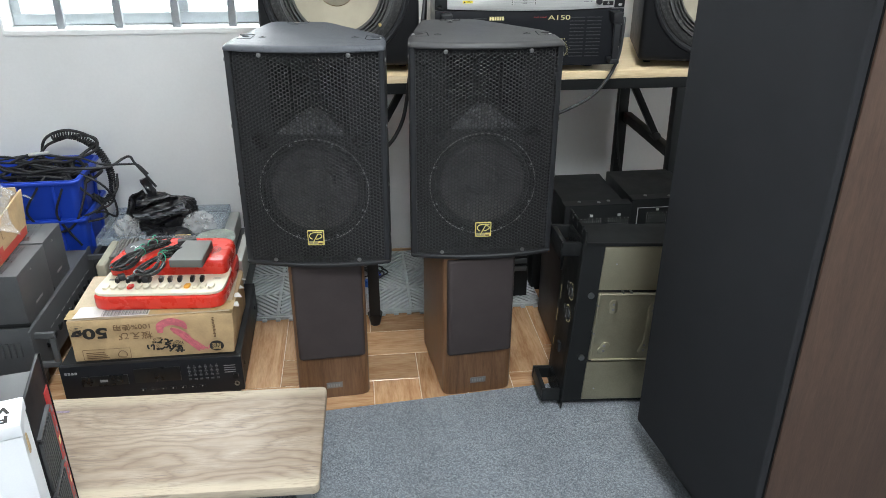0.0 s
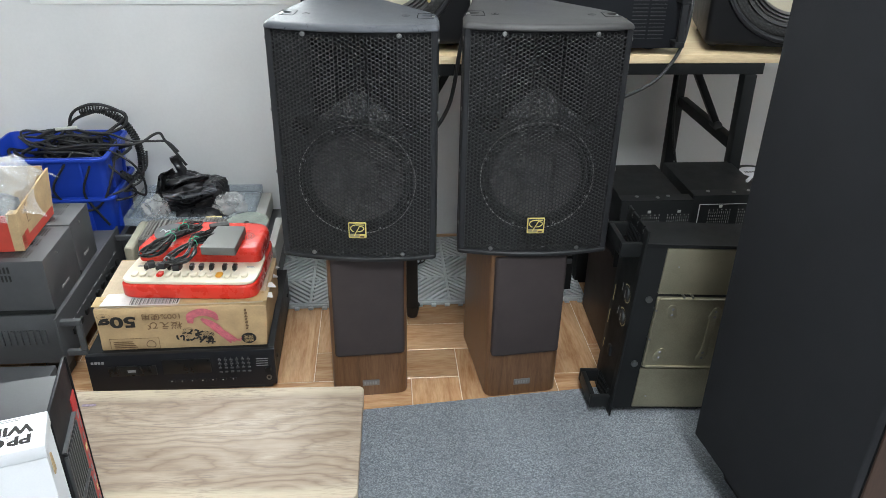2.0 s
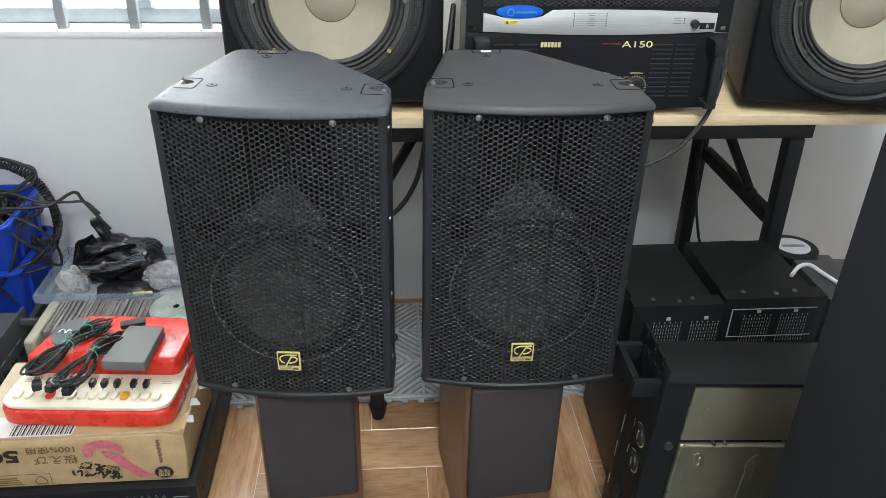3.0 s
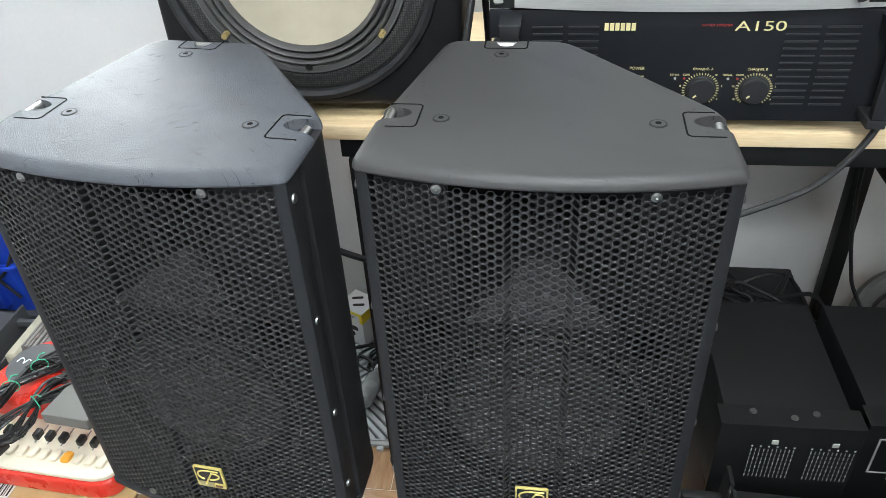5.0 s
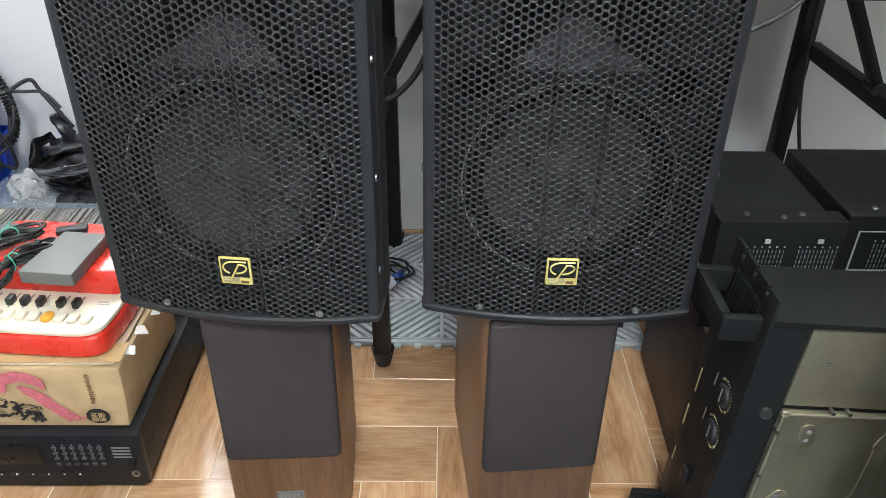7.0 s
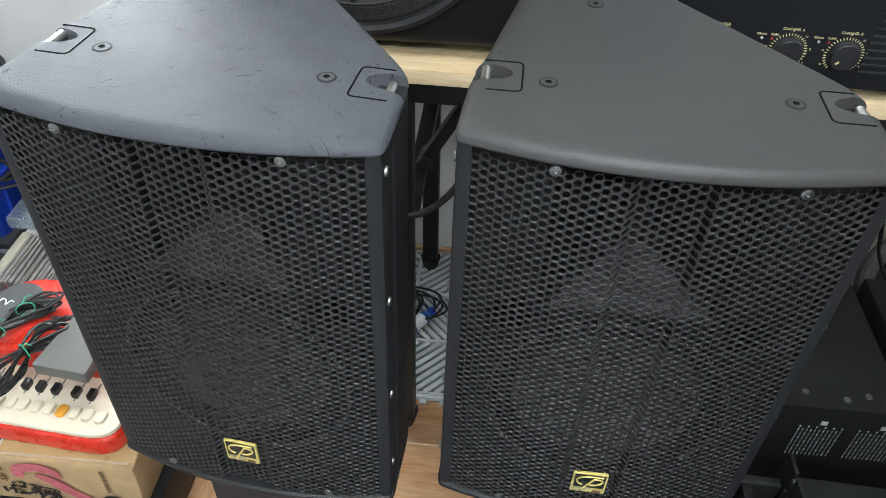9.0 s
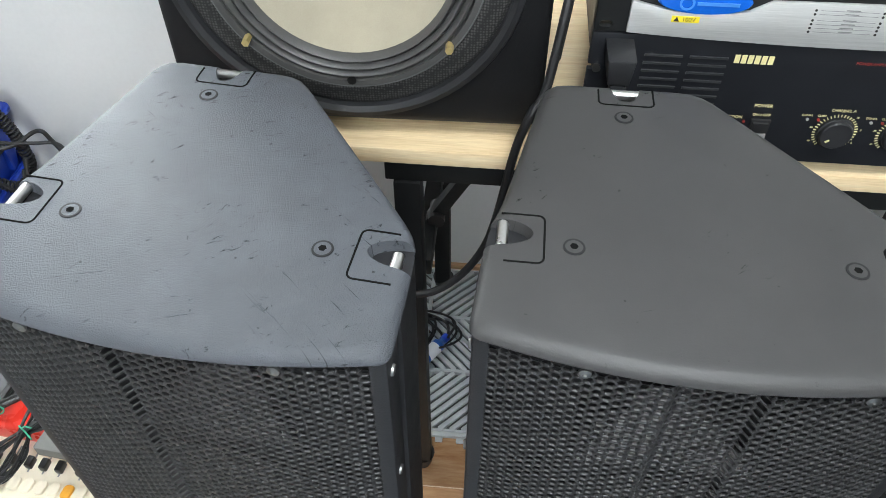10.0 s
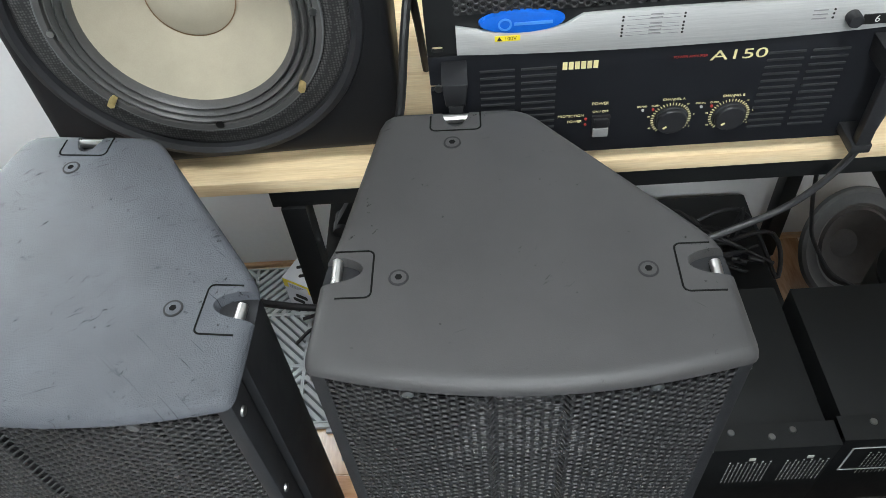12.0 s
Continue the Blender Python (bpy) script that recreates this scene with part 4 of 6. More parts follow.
lettering("ON / OFF", 0.0042, on_front(0.181, -0.0031, 0.0490), INK_YELLOW, face)
lettering("PROTECTION", 0.0046, on_front(0.1490, -0.0031, 0.0450), INK_YELLOW, face)
lettering("POWER", 0.0046, on_front(0.1535, -0.0031, 0.0370), INK_YELLOW, face)
lettering("CHANNEL A", 0.0043, on_front(0.2585, -0.0031, 0.0595), INK_YELLOW, face)
lettering("CHANNEL B", 0.0043, on_front(0.3215, -0.0031, 0.0595), INK_YELLOW, face)
for x in (0.2315, 0.2940):
    lettering("SIGNAL", 0.0033, on_front(x - 0.006, -0.0031, 0.0520), INK_YELLOW, face)
    lettering("CLIP", 0.0033, on_front(x + 0.007, -0.0031, 0.0520), INK_YELLOW, face)
    part("lamp", rod((x - 0.005, -0.0028, 0.0475), (x - 0.005, -0.0048, 0.0475), 0.0014, n=10), PALE_PLASTIC, face)
    part("lamp", rod((x + 0.006, -0.0028, 0.0475), (x + 0.006, -0.0048, 0.0475), 0.0014, n=10), INK_RED, face)
for z in (0.0405, 0.0325):
    part("lamp", rod((0.1655, -0.0028, z), (0.1655, -0.0048, z), 0.0014, n=10), INK_RED, face)
for x, tip in ((0.2585, -130), (0.3215, -130)):
    knob = part("knob", lathe([(0.0178, 0.0), (0.0178, 0.003), (0.0165, 0.0038), (0.0160, 0.0068), (0.0148, 0.0080), (0.0, 0.0080)], pose(x, -0.003, 0.0330) @ FRONT, 32), PLASTIC_BLACK, face, "round black knob")
    part("pointer", box(-0.0011, 0.0011, -0.0002, 0.0003, 0.007, 0.0115, m=pose(x, -0.0113, 0.0330, 0, tip, 0)), INK_YELLOW, knob)
    for k in range(31):
        a = radians(-140 + 280 * k / 30)
        part("tick", box(-0.0004, 0.0004, -0.0036, -0.0029, 0.0188, 0.0218, m=pose(x, 0, 0.0330, 0, math.degrees(a), 0)), INK_YELLOW, face)
    for k, word in enumerate(("40", "30", "20", "15", "10", "5", "0")):
        a = radians(-120 + 40 * k)
        lettering(word, 0.0030, on_front(x + 0.0250 * math.sin(a), -0.0031, 0.0330 + 0.0250 * math.cos(a)), INK_YELLOW, face)
sw = part("rocker_switch", box(0.172, 0.192, -0.0060, -0.0028, 0.016, 0.0445, 0.001), RUBBER, face)
part("rocker", box(0.1735, 0.1905, -0.0090, -0.0058, 0.0175, 0.0290, 0.001), INK_GREY, sw)
part("rocker_half", box(0.1745, 0.1895, -0.0085, -0.0058, 0.0300, 0.0420, 0.001), RUBBER, sw)

amp2 = thing("power_amplifier", "rack amplifier with curved brushed-metal band and blue badge, on another", "amplifier", pose(0.2045, 1.915, TZ + 0.1585))
part("chassis", box(0.022, 0.461, 0.006, 0.38, 0.0, 0.0875, 0.002), METAL_BLACK, amp2)
plate = box(0.0, 0.4826, -0.003, 0.003, 0.001, 0.088, 0.001)
ends = bmesh.new()
for x in (0.0105, 0.4721):
    for z in (0.0085, 0.0800):
        prism(rounded(0.0125, 0.0066, 0.0032, 5), -0.02, 0.02, bm=ends, m=pose(x, 0, z) @ FRONT)
part("rack_panel", cut(plate, ends), METAL_BLACK, amp2, "black rack panel with oval holes")
part("vent_band", VENT_MESH, None, amp2, "perforated black vent band", pose(0.2413, -0.0058, 0.0))
part("vent_backing", box(0.030, 0.4526, -0.0036, -0.0031, 0.046, 0.0875), BLACK_GLOSS, amp2)
band = []
for i in range(25):
    x = 0.030 + 0.424 * i / 24
    band.append((x, -0.0040 + 0.0060 * ((x - 0.242) / 0.212) ** 2))
upper = []
for i in range(25):
    x = 0.454 - 0.424 * i / 24
    u = (x - 0.242) / 0.212
    z = 0.0400 - 0.0058 * u * u
    d = (x - 0.0945) / 0.050
    if abs(d) < 1:
        z = min(z, 0.0330 - 0.0085 * math.sqrt(1 - d * d))
    upper.append((x, z))
part("metal_band", prism(band + upper, 0.0, 0.0045, 0.0006, 2, m=pose(0, -0.003, 0.001) @ FRONT), ALU_BRUSHED, amp2, "curved brushed aluminium band")
badge = part("badge", lathe([(1.0, 0.0), (1.0, 0.004), (0.94, 0.008), (0.0, 0.0105)], pose(0.0945, -0.003, 0.0370) @ FRONT @ Matrix.Diagonal((0.0420, 0.0118, 0.75, 1)), 40), BLUE_BADGE, amp2, "oval blue badge")
part("emblem", lathe([(0.0068, 0.0078), (0.0068, 0.0084), (0.0048, 0.0084), (0.0048, 0.0076)], pose(0.078, -0.003, 0.0370) @ FRONT, 24), plain("faint_blue", (0.05, 0.24, 0.70), 0.3), badge)
part("mark", box(0.087, 0.124, -0.0112, -0.0100, 0.0355, 0.0385), plain("pale_blue_mark", (0.06, 0.25, 0.70), 0.3), badge)
stick = part("sticker", box(0.068, 0.093, -0.0081, -0.0073, 0.0165, 0.0225), STICKER_YELLOW, amp2, "small yellow voltage sticker")
lettering("100V", 0.0058, on_front(0.0835, -0.0082, 0.0193), INK_BLACK, stick)
part("warning_triangle", prism([(-0.0026, -0.0020), (0.0026, -0.0020), (0, 0.0026)], 0, 0.0004, m=on_front(0.0725, -0.0081, 0.0193)), INK_BLACK, stick)
for k in range(6):
    z = 0.0345 - 0.0038 * k - (0.0022 if k > 1 else 0)
    for x in (0.192, 0.251):
        part("dot", rod((x, -0.0073, z), (x, -0.0080, z), 0.0012, n=8), INK_BLACK, amp2)
    part("hairline", box(0.196, 0.247, -0.0078, -0.0074, z - 0.0002, z + 0.0002), INK_GREY, amp2)
    part("word_bar", box(0.218, 0.230, -0.0078, -0.0074, z + 0.0006, z + 0.0016), INK_GREY, amp2)
for k in range(3):
    part("dot", rod((0.394, -0.0073, 0.0270 - 0.0045 * k), (0.394, -0.0080, 0.0270 - 0.0045 * k), 0.0012, n=8), INK_BLACK, amp2)
    part("word_bar", box(0.374, 0.388, -0.0078, -0.0074, 0.0263 - 0.0045 * k, 0.0275 - 0.0045 * k), INK_GREY, amp2)
part("knob", lathe([(0.0072, 0.0), (0.0072, 0.010), (0.0062, 0.0120), (0.0, 0.0115)], pose(0.413, -0.007, 0.0180) @ FRONT, 24), PLASTIC_BLACK, amp2, "small black button")
tag = part("number_tag", box(0.424, 0.451, -0.0084, -0.0073, 0.0080, 0.0190), BLACK_GLOSS, amp2)
lettering("6", 0.0105, on_front(0.438, -0.0085, 0.0135), INK_WHITE, tag)

# ---------------------------------------------------------------- the tall cloth-fronted speaker
tower = thing("floorstanding_speaker", "tall floorstanding speaker with black cloth front and brown wooden sides", "loudspeaker", pose(0.600, 1.290, 0.006, 0, 0, -83.8))
# local x runs along the front from the far edge, local y into the cabinet
part("plinth", box(0.050, 0.37, 0.050, 0.34, 0.0, 0.0855, 0.003), METAL_BLACK, tower, "set-back black plinth")
part("cabinet", box(0.003, 0.410, 0.0125, 0.39, 0.086, 1.22, 0.003), TOWER_WOOD, tower, "brown wood-grain cabinet")
part("cloth_front", box(0.0, 0.4085, -0.006, 0.0090, 0.087, 1.21, 0.005, 3), FABRIC_BLACK, tower, "black cloth front")
part("shadow_gap", box(0.006, 0.4070, 0.0093, 0.0122, 0.090, 1.205), SLOT_BLACK, tower, "dark recess behind the cloth frame")

# ---------------------------------------------------------------- amplifier standing on its side
side_amp = thing("power_amplifier", "black rack amplifier with zinc bottom plates, standing on its side", "amplifier", pose(0.4655, 1.455, 0.0, 0, 3.0, 0))
# local x into the chassis, local y across the three units, z along the width of the front
part("chassis", box(0.006, 0.40, 0.010, 0.128, 0.022, 0.452, 0.002), METAL_BLACK, side_amp, "black painted chassis")
ear = box(0.0, 0.0045, 0.0, 0.133, 0.0065, 0.4875, 0.001)
nick = bmesh.new()
for y in (0.028, 0.066, 0.104):
    for z in (0.0065, 0.4875):
        box(-0.01, 0.02, y - 0.0032, y + 0.0032, z - 0.012, z + 0.012, bm=nick)
side_face = part("faceplate", cut(ear, nick), METAL_BLACK, side_amp)
for y in (0.028, 0.066, 0.104):
    part("washer", rod((0.0, y, 0.474), (0.006, y, 0.474), 0.0050, n=12), SCREW, side_amp)
part("lip", box(0.006, 0.40, 0.004, 0.0095, 0.452, 0.458), METAL_BLACK, side_amp)
for z0 in (0.422, 0.022):
    loop = bmesh.new()
    box(-0.046, -0.0005, 0.012, 0.024, z0, z0 + 0.032, 0.003, bm=loop)
    box(-0.046, -0.0005, 0.110, 0.122, z0, z0 + 0.032, 0.003, bm=loop)
    box(-0.046, -0.034, 0.0245, 0.1095, z0, z0 + 0.032, 0.003, bm=loop)
    part("handle", loop, METAL_BLACK, side_amp, "squared black front handle")
    for k in range(10):
        part("louvre", box(-0.0040, -0.0002, 0.030 + 0.0078 * k, 0.0330 + 0.0078 * k, z0 - 0.01, z0 + 0.04), METAL_BLACK, side_face)
pose(0, 0, 0, 0, 0, -90) @ pose(0, 0, 0, 90, 0, 0)     # text plane facing -x
for z in (0.316, 0.256):
    kn = part("knob", lathe([(0.0155, 0.0), (0.0150, 0.003), (0.0130, 0.0045), (0.0, 0.0045)], pose(-0.0005, 0.041, z, 0, -90, 0), 24), PLASTIC_BLACK, side_face)
    part("pointer", box(-0.0056, -0.0048, 0.0403, 0.0417, z - 0.010, z + 0.010), INK_GREY, kn)
    for k in range(25):
        a = radians(-140 + 280 * k / 24 + 90)
        part("tick", box(-0.0009, -0.0004, -0.0004, 0.0004, 0.0190, 0.0218, m=pose(0, 0.041, z, math.degrees(a), 0, 0)), INK_GOLD, side_face)
    part("word_bar", box(-0.0009, -0.0004, 0.0715, 0.0728, z - 0.010, z + 0.010), INK_GREY, side_face)
for z0, z1, y in ((0.255, 0.295, 0.114), (0.190, 0.226, 0.119), (0.120, 0.145, 0.118)):
    part("mark", box(-0.0009, -0.0004, y, y + 0.003, z0, z1), INK_GOLD, side_face)
part("power_switch", box(-0.006, -0.0004, 0.060, 0.075, 0.135, 0.160, 0.001), RUBBER, side_face)
# zinc plates on the underside, which faces the room
for z0, z1 in ((0.338, 0.448), (0.030, 0.140)):
    part("zinc_plate", box(0.053, 0.385, 0.0052, 0.0098, z0, z1, 0.0008), ZINC, side_amp, "plain zinc cover plate")
emb = part("embossed_plate", box(0.053, 0.330, 0.0010, 0.0098, 0.147, 0.331, 0.004, 3), ZINC, side_amp, "embossed zinc plate with four bosses")
for x, z, tilt in ((0.092, 0.296, -8), (0.085, 0.183, 32), (0.190, 0.292, 20), (0.185, 0.183, 20), (0.285, 0.295, 0)):
    boss = part("boss", prism(rounded(0.020, 0.036, 0.0095, 5), 0.0, 0.0022, 0.001, 2, m=pose(x, 0.0010, z) @ FRONT @ pose(0, 0, 0, 0, 0, -tilt)), ZINC, emb)
    for dz in (-0.007, 0.007):
        part("hole", rod((x, -0.0016, z + dz), (x, -0.0009, z + dz), 0.0032, n=12), INK_GREY, boss)
part("rib", prism(rounded(0.016, 0.118, 0.007, 4), 0.0, 0.0025, 0.0012, 2, m=pose(0.188, 0.0010, 0.238) @ FRONT), ZINC, emb)
for edge in ([(0.0555, 0.0006, 0.152), (0.0555, 0.0006, 0.326)], [(0.060, 0.0006, 0.3285), (0.325, 0.0006, 0.3285)], [(0.060, 0.0006, 0.1495), (0.325, 0.0006, 0.1495)]):
    part("folded_edge", rod(edge[0], edge[1], 0.0030, n=10), ZINC, emb)
for x, z in ((0.0545, 0.300), (0.0545, 0.225), (0.110, 0.3345), (0.130, 0.3345), (0.235, 0.3345)):
    part("rivet", rod((x, 0.0100, z), (x, -0.0028, z), 0.0026, n=10), SCREW, emb)
for x, z in ((0.037, 0.322), (0.037, 0.152)):
    part("screw", rod((x, 0.0098, z), (x, 0.0045, z), 0.0075, n=14), SCREW, side_amp)
for x, z in ((0.085, 0.405), (0.080, 0.062)):
    part("screw", rod((x, 0.0052, z), (x, 0.0044, z), 0.0022, n=10), STEEL, side_amp)

# ---------------------------------------------------------------- under the table
dark_speaker = thing("bookshelf_speaker", "dark brown wooden speaker on the tiles under the equalisers", "loudspeaker", pose(0.515, 1.66, 0.0, 0, 0, -2.0))
part("cabinet", box(0.0, 0.30, 0.0, 0.29, 0.0, 0.279, 0.003), plain("dark_brown_wood", (0.036, 0.024, 0.020), 0.5, vary=0.25, scale=14), dark_speaker)
part("back_panel", box(0.012, 0.288, -0.004, -0.0005, 0.012, 0.268), RUBBER, dark_speaker)
stand = thing("power_amplifier", "black slotted amplifier case on the tiles beneath the table", "amplifier", pose(0.335, 2.02, 0.0))
part("case", box(0.0, 0.17, 0.0, 0.28, 0.008, 0.345, 0.003), METAL_BLACK, stand)
for k in range(9):
    part("slot_fin", box(0.006, 0.164, -0.006, -0.0003, 0.10 + 0.026 * k, 0.116 + 0.026 * k, 0.001), METAL_GREYBLACK, stand)
for x in (0.03, 0.14):
    part("rubber_foot", rod((x, 0.05, 0.0), (x, 0.05, 0.009), 0.012), RUBBER, stand)


def equaliser(m, w, d, h, label, framed):
    e = thing("graphic_equaliser", label, "equaliser", m, "equalisers under the table")
    part("case", box(0.0, w, 0.004, d, 0.0, h - 0.012, 0.002), METAL_BLACK, e)
    front = part("front_panel", box(-0.012, w + 0.004, -0.003, 0.0035, -0.004, h, 0.001), METAL_BLACK, e)
    part("top_flange", box(-0.012, w + 0.004, -0.003, 0.030, h - 0.0015, h + 0.0005), METAL_BLACK, e)
    for q in range(2):
        x0 = 0.031 + q * 0.072
        for i in range(11):
            x = x0 + 0.0051 * i
            for j in range(7):
                z = h - 0.0445 - 0.0082 * j
                part("slider_slot", box(x - 0.0005, x + 0.0005, -0.0036, -0.0028, z - 0.0028, z + 0.0024), INK_GREY if (i + j) % 3 else PALE_PLASTIC, front)
            if i % 2 == 0:
                part("figure", box(x - 0.0010, x + 0.0010, -0.0036, -0.0028, h - 0.0385, h - 0.0365), PALE_PLASTIC, front)
        part("badge", box(x0 + 0.022, x0 + 0.030, -0.0042, -0.0028, h - 0.032, h - 0.025, 0.0008), PALE_PLASTIC, front)
    if framed:
        z0, z1, x1 = h - 0.085, h - 0.022, w - 0.01
        line = box(0.004, x1, -0.004, -0.0028, z1 - 0.0013, z1)
        box(0.004, x1, -0.004, -0.0028, z0, z0 + 0.0013, bm=line)
        box(0.004, 0.0062, -0.004, -0.0028, z0, z1, bm=line)
        part("white_outline", line, OUTLINE_GREY, front)
    for x, y in ((0.03, 0.02), (w - 0.05, 0.02), (w * 0.5, 0.012)):
        part("screw", lathe([(0.0048, 0), (0.004, 0.002), (0, 0.0024)], pose(x, y, h + 0.0004), 10), SCREW, e)
    return e


equaliser(pose(0.518, 1.682, 0.2815, 0, 0, 0.5), 0.156, 0.25, 0.172, "black rack equaliser with rows of small sliders, under the table", False)
single("equipment_case", box(0.700, 1.20, 1.72, 1.94, 0.0, 0.280, 0.004), plain("dark_case", (0.03, 0.03, 0.032), 0.6), "dark plain case standing on the tiles under the table", "case")
equaliser(pose(0.690, 1.684, 0.2815, 0, 0, 0.5), 0.180, 0.238, 0.182, "black rack equaliser with a white panel outline, under the table", True)

single("equipment_case", box(0.900, 1.130, 1.700, 1.862, 0.2805, 0.438, 0.004), METAL_GREYBLACK, "low black equipment case stacked beside the equaliser", "case")
single("storage_box", box(0.930, 1.14, 1.950, 2.098, 0.0, 0.310, 0.006), METAL_GREYBLACK, "dark storage box on the tiles against the wall", "box")
driver = thing("speaker_driver", "loose black speaker driver with a white label, magnet up", "speaker driver", pose(0.995, 2.024, 0.3105) @ Matrix.Diagonal((0.74, 0.74, 0.90, 1)))
part("basket", lathe([(0.125, 0.0), (0.125, 0.008), (0.112, 0.014), (0.080, 0.045), (0.078, 0.048), (0.0, 0.048)], None, 48), METAL_BLACK, driver)
part("magnet", lathe([(0.078, 0.048), (0.078, 0.070), (0.074, 0.074), (0.0, 0.074)], None, 40), METAL_BLACK, driver)
lab = part("paper_label", lathe([(0.052, 0.0742), (0.052, 0.0748), (0.0, 0.0748)], None, 32), PAPER, driver, "round white paper label")
for k in range(12):
    part("print_bar", box(-0.034 + 0.006 * k, -0.031 + 0.006 * k, -0.008, 0.008, 0.0750, 0.0753), INK_BLACK, lab)

single("equipment_case", box(0.53, 0.800, 2.07, 2.36, 0.0, 0.190, 0.006), METAL_BLACK, "plain black equipment case under the table by the wall", "case")
grey_horn = thing("horn_speaker", "grey metal speaker frame lying under the table", "speaker driver", pose(1.010, 2.255, 0.125, 52, 0, 10))
part("rim", lathe([(0.116, -0.012), (0.124, 0.0), (0.120, 0.008), (0.112, 0.010), (0.104, 0.007), (0.090, 0.008), (0.084, 0.003), (0.082, -0.012)], None, 64, closed=True), GREY_STEEL, grey_horn, "grey metal ring")
part("cone", lathe([(0.083, -0.002), (0.076, 0.004), (0.070, -0.004), (0.030, -0.040), (0.0, -0.036)], None, 48), CONE_GREY, grey_horn, "dark grey paper cone")

tangle = thing("cable_bundle", "tangle of black cables on the case under the table", "cable", pose(0.62, 2.12, 0.191))
crng = random.Random(11)
for k in range(9):
    pts = [(crng.uniform(-0.08, 0.17), crng.uniform(0.0, 0.15), crng.uniform(0.004, 0.085)) for _ in range(6)]
    part("cord", tube(pts, crng.choice((0.0035, 0.0045)), 7, 7), RUBBER, tangle)
for k in range(3):
    part("plug", rod((0.06 + 0.03 * k, 0.03, 0.05), (0.085 + 0.03 * k, 0.02, 0.048), 0.006, n=10), RUBBER, tangle)

single("power_cable", tube([(0.836, 1.752, 0.4682), (0.866, 1.782, 0.4695), (0.896, 1.796, 0.4640), (0.922, 1.786, 0.4500), (0.942, 1.758, 0.4425)], 0.0040, 8), PAPER, "short white cable lying on the black case", "cable")
single("speaker_cable", tube([(0.190, 2.10, 0.742), (0.190, 2.03, 0.86), (0.188, 1.985, 0.925), (0.181, 1.948, 0.90), (0.168, 1.920, 0.82), (0.154, 1.902, 0.800), (0.141, 1.895, 0.755), (0.127, 1.885, 0.667), (0.113, 1.878, 0.617), (0.085, 1.872, 0.571), (0.048, 1.865, 0.546), (0.010, 1.855, 0.560), (-0.05, 1.84, 0.60)], 0.0048, 10, 8), RUBBER, "thick black cable hanging over the table edge between the speakers", "cable")
single("speaker_cable", tube([(0.72, 2.05, 0.745), (0.705, 1.96, 0.83), (0.690, 1.912, 0.868), (0.684, 1.896, 0.83), (0.677, 1.892, 0.775), (0.656, 1.885, 0.728), (0.614, 1.878, 0.680), (0.552, 1.872, 0.648), (0.48, 1.862, 0.626), (0.38, 1.85, 0.615)], 0.0043, 10, 8), plain("grey_cable", (0.026, 0.026, 0.028), 0.45), "grey-black cable hanging from the amplifier over the table edge", "cable")
single("power_cable", tube([(0.775, 2.13, 0.70), (0.778, 2.13, 0.55), (0.787, 2.12, 0.45), (0.800, 2.11, 0.38), (0.812, 2.10, 0.34), (0.845, 2.07, 0.29), (0.880, 2.04, 0.282)], 0.0035, 8), RUBBER, "thin black cable hanging down behind the table", "cable")

# plastic drain mat on the tiles along the wall
mat = thing("drain_mat", "grey slotted plastic drain mat on the tiles along the wall", "mat", pose(0, 0, 0))
MX0, MY0, MC = -0.395, 1.978, 0.1335
strip_short = {}
for i in range(7):
    for j in range(3):
        cx, cy = MX0 + MC * (i + 0.5), MY0 + MC * (j + 0.5)
        rim = bmesh.new()
        h = MC / 2
        for a, b, c, d in ((-h, h, -h, -h + 0.004), (-h, h, h - 0.004, h), (-h, -h + 0.004, -h + 0.004, h - 0.004), (h - 0.004, h, -h + 0.004, h - 0.004)):
            box(cx + a + 0.0003, cx + b - 0.0003, cy + c + 0.0003, cy + d - 0.0003, 0.001, 0.011, bm=rim)
        cell = part("mat_panel", rim, MAT_PLASTIC, mat)
        part("mat_base", box(cx - h + 0.0045, cx + h - 0.0045, cy - h + 0.0045, cy + h - 0.0045, 0.0008, 0.0022), MAT_BASE, cell)
        s = 1 if (i + j) % 2 else -1
        for k in range(-5, 6):
            off = k * 0.0152
            reach = (h - 0.004) - abs(off) * 0.7071
            L = max(0.004, min((h - 0.004) * 1.4142 - abs(off), 0.09))
            key = round(L, 4)
            if key not in strip_short:
                strip_short[key] = mesh_of(box(-L, L, -0.0048, 0.0048, 0.0, 0.0075, 0.001, 1), MAT_PLASTIC, False)
            ox, oy = -off * math.sin(radians(45 * s)), off * math.cos(radians(45 * s))
            part("slat", strip_short[key], None, cell, m=pose(cx + ox, cy + oy, 0.0030, 0, 0, 45 * s))
part("mat_edge", box(MX0, MX0 + 7 * MC, MY0 - 0.010, MY0 - 0.0005, 0.0005, 0.010, 0.002), MAT_PLASTIC, mat)
for k in range(24):
    part("loop", box(MX0 + 0.012 + 0.039 * k, MX0 + 0.026 + 0.039 * k, MY0 - 0.020, MY0 - 0.0105, 0.0005, 0.008, 0.002), MAT_PLASTIC, mat)

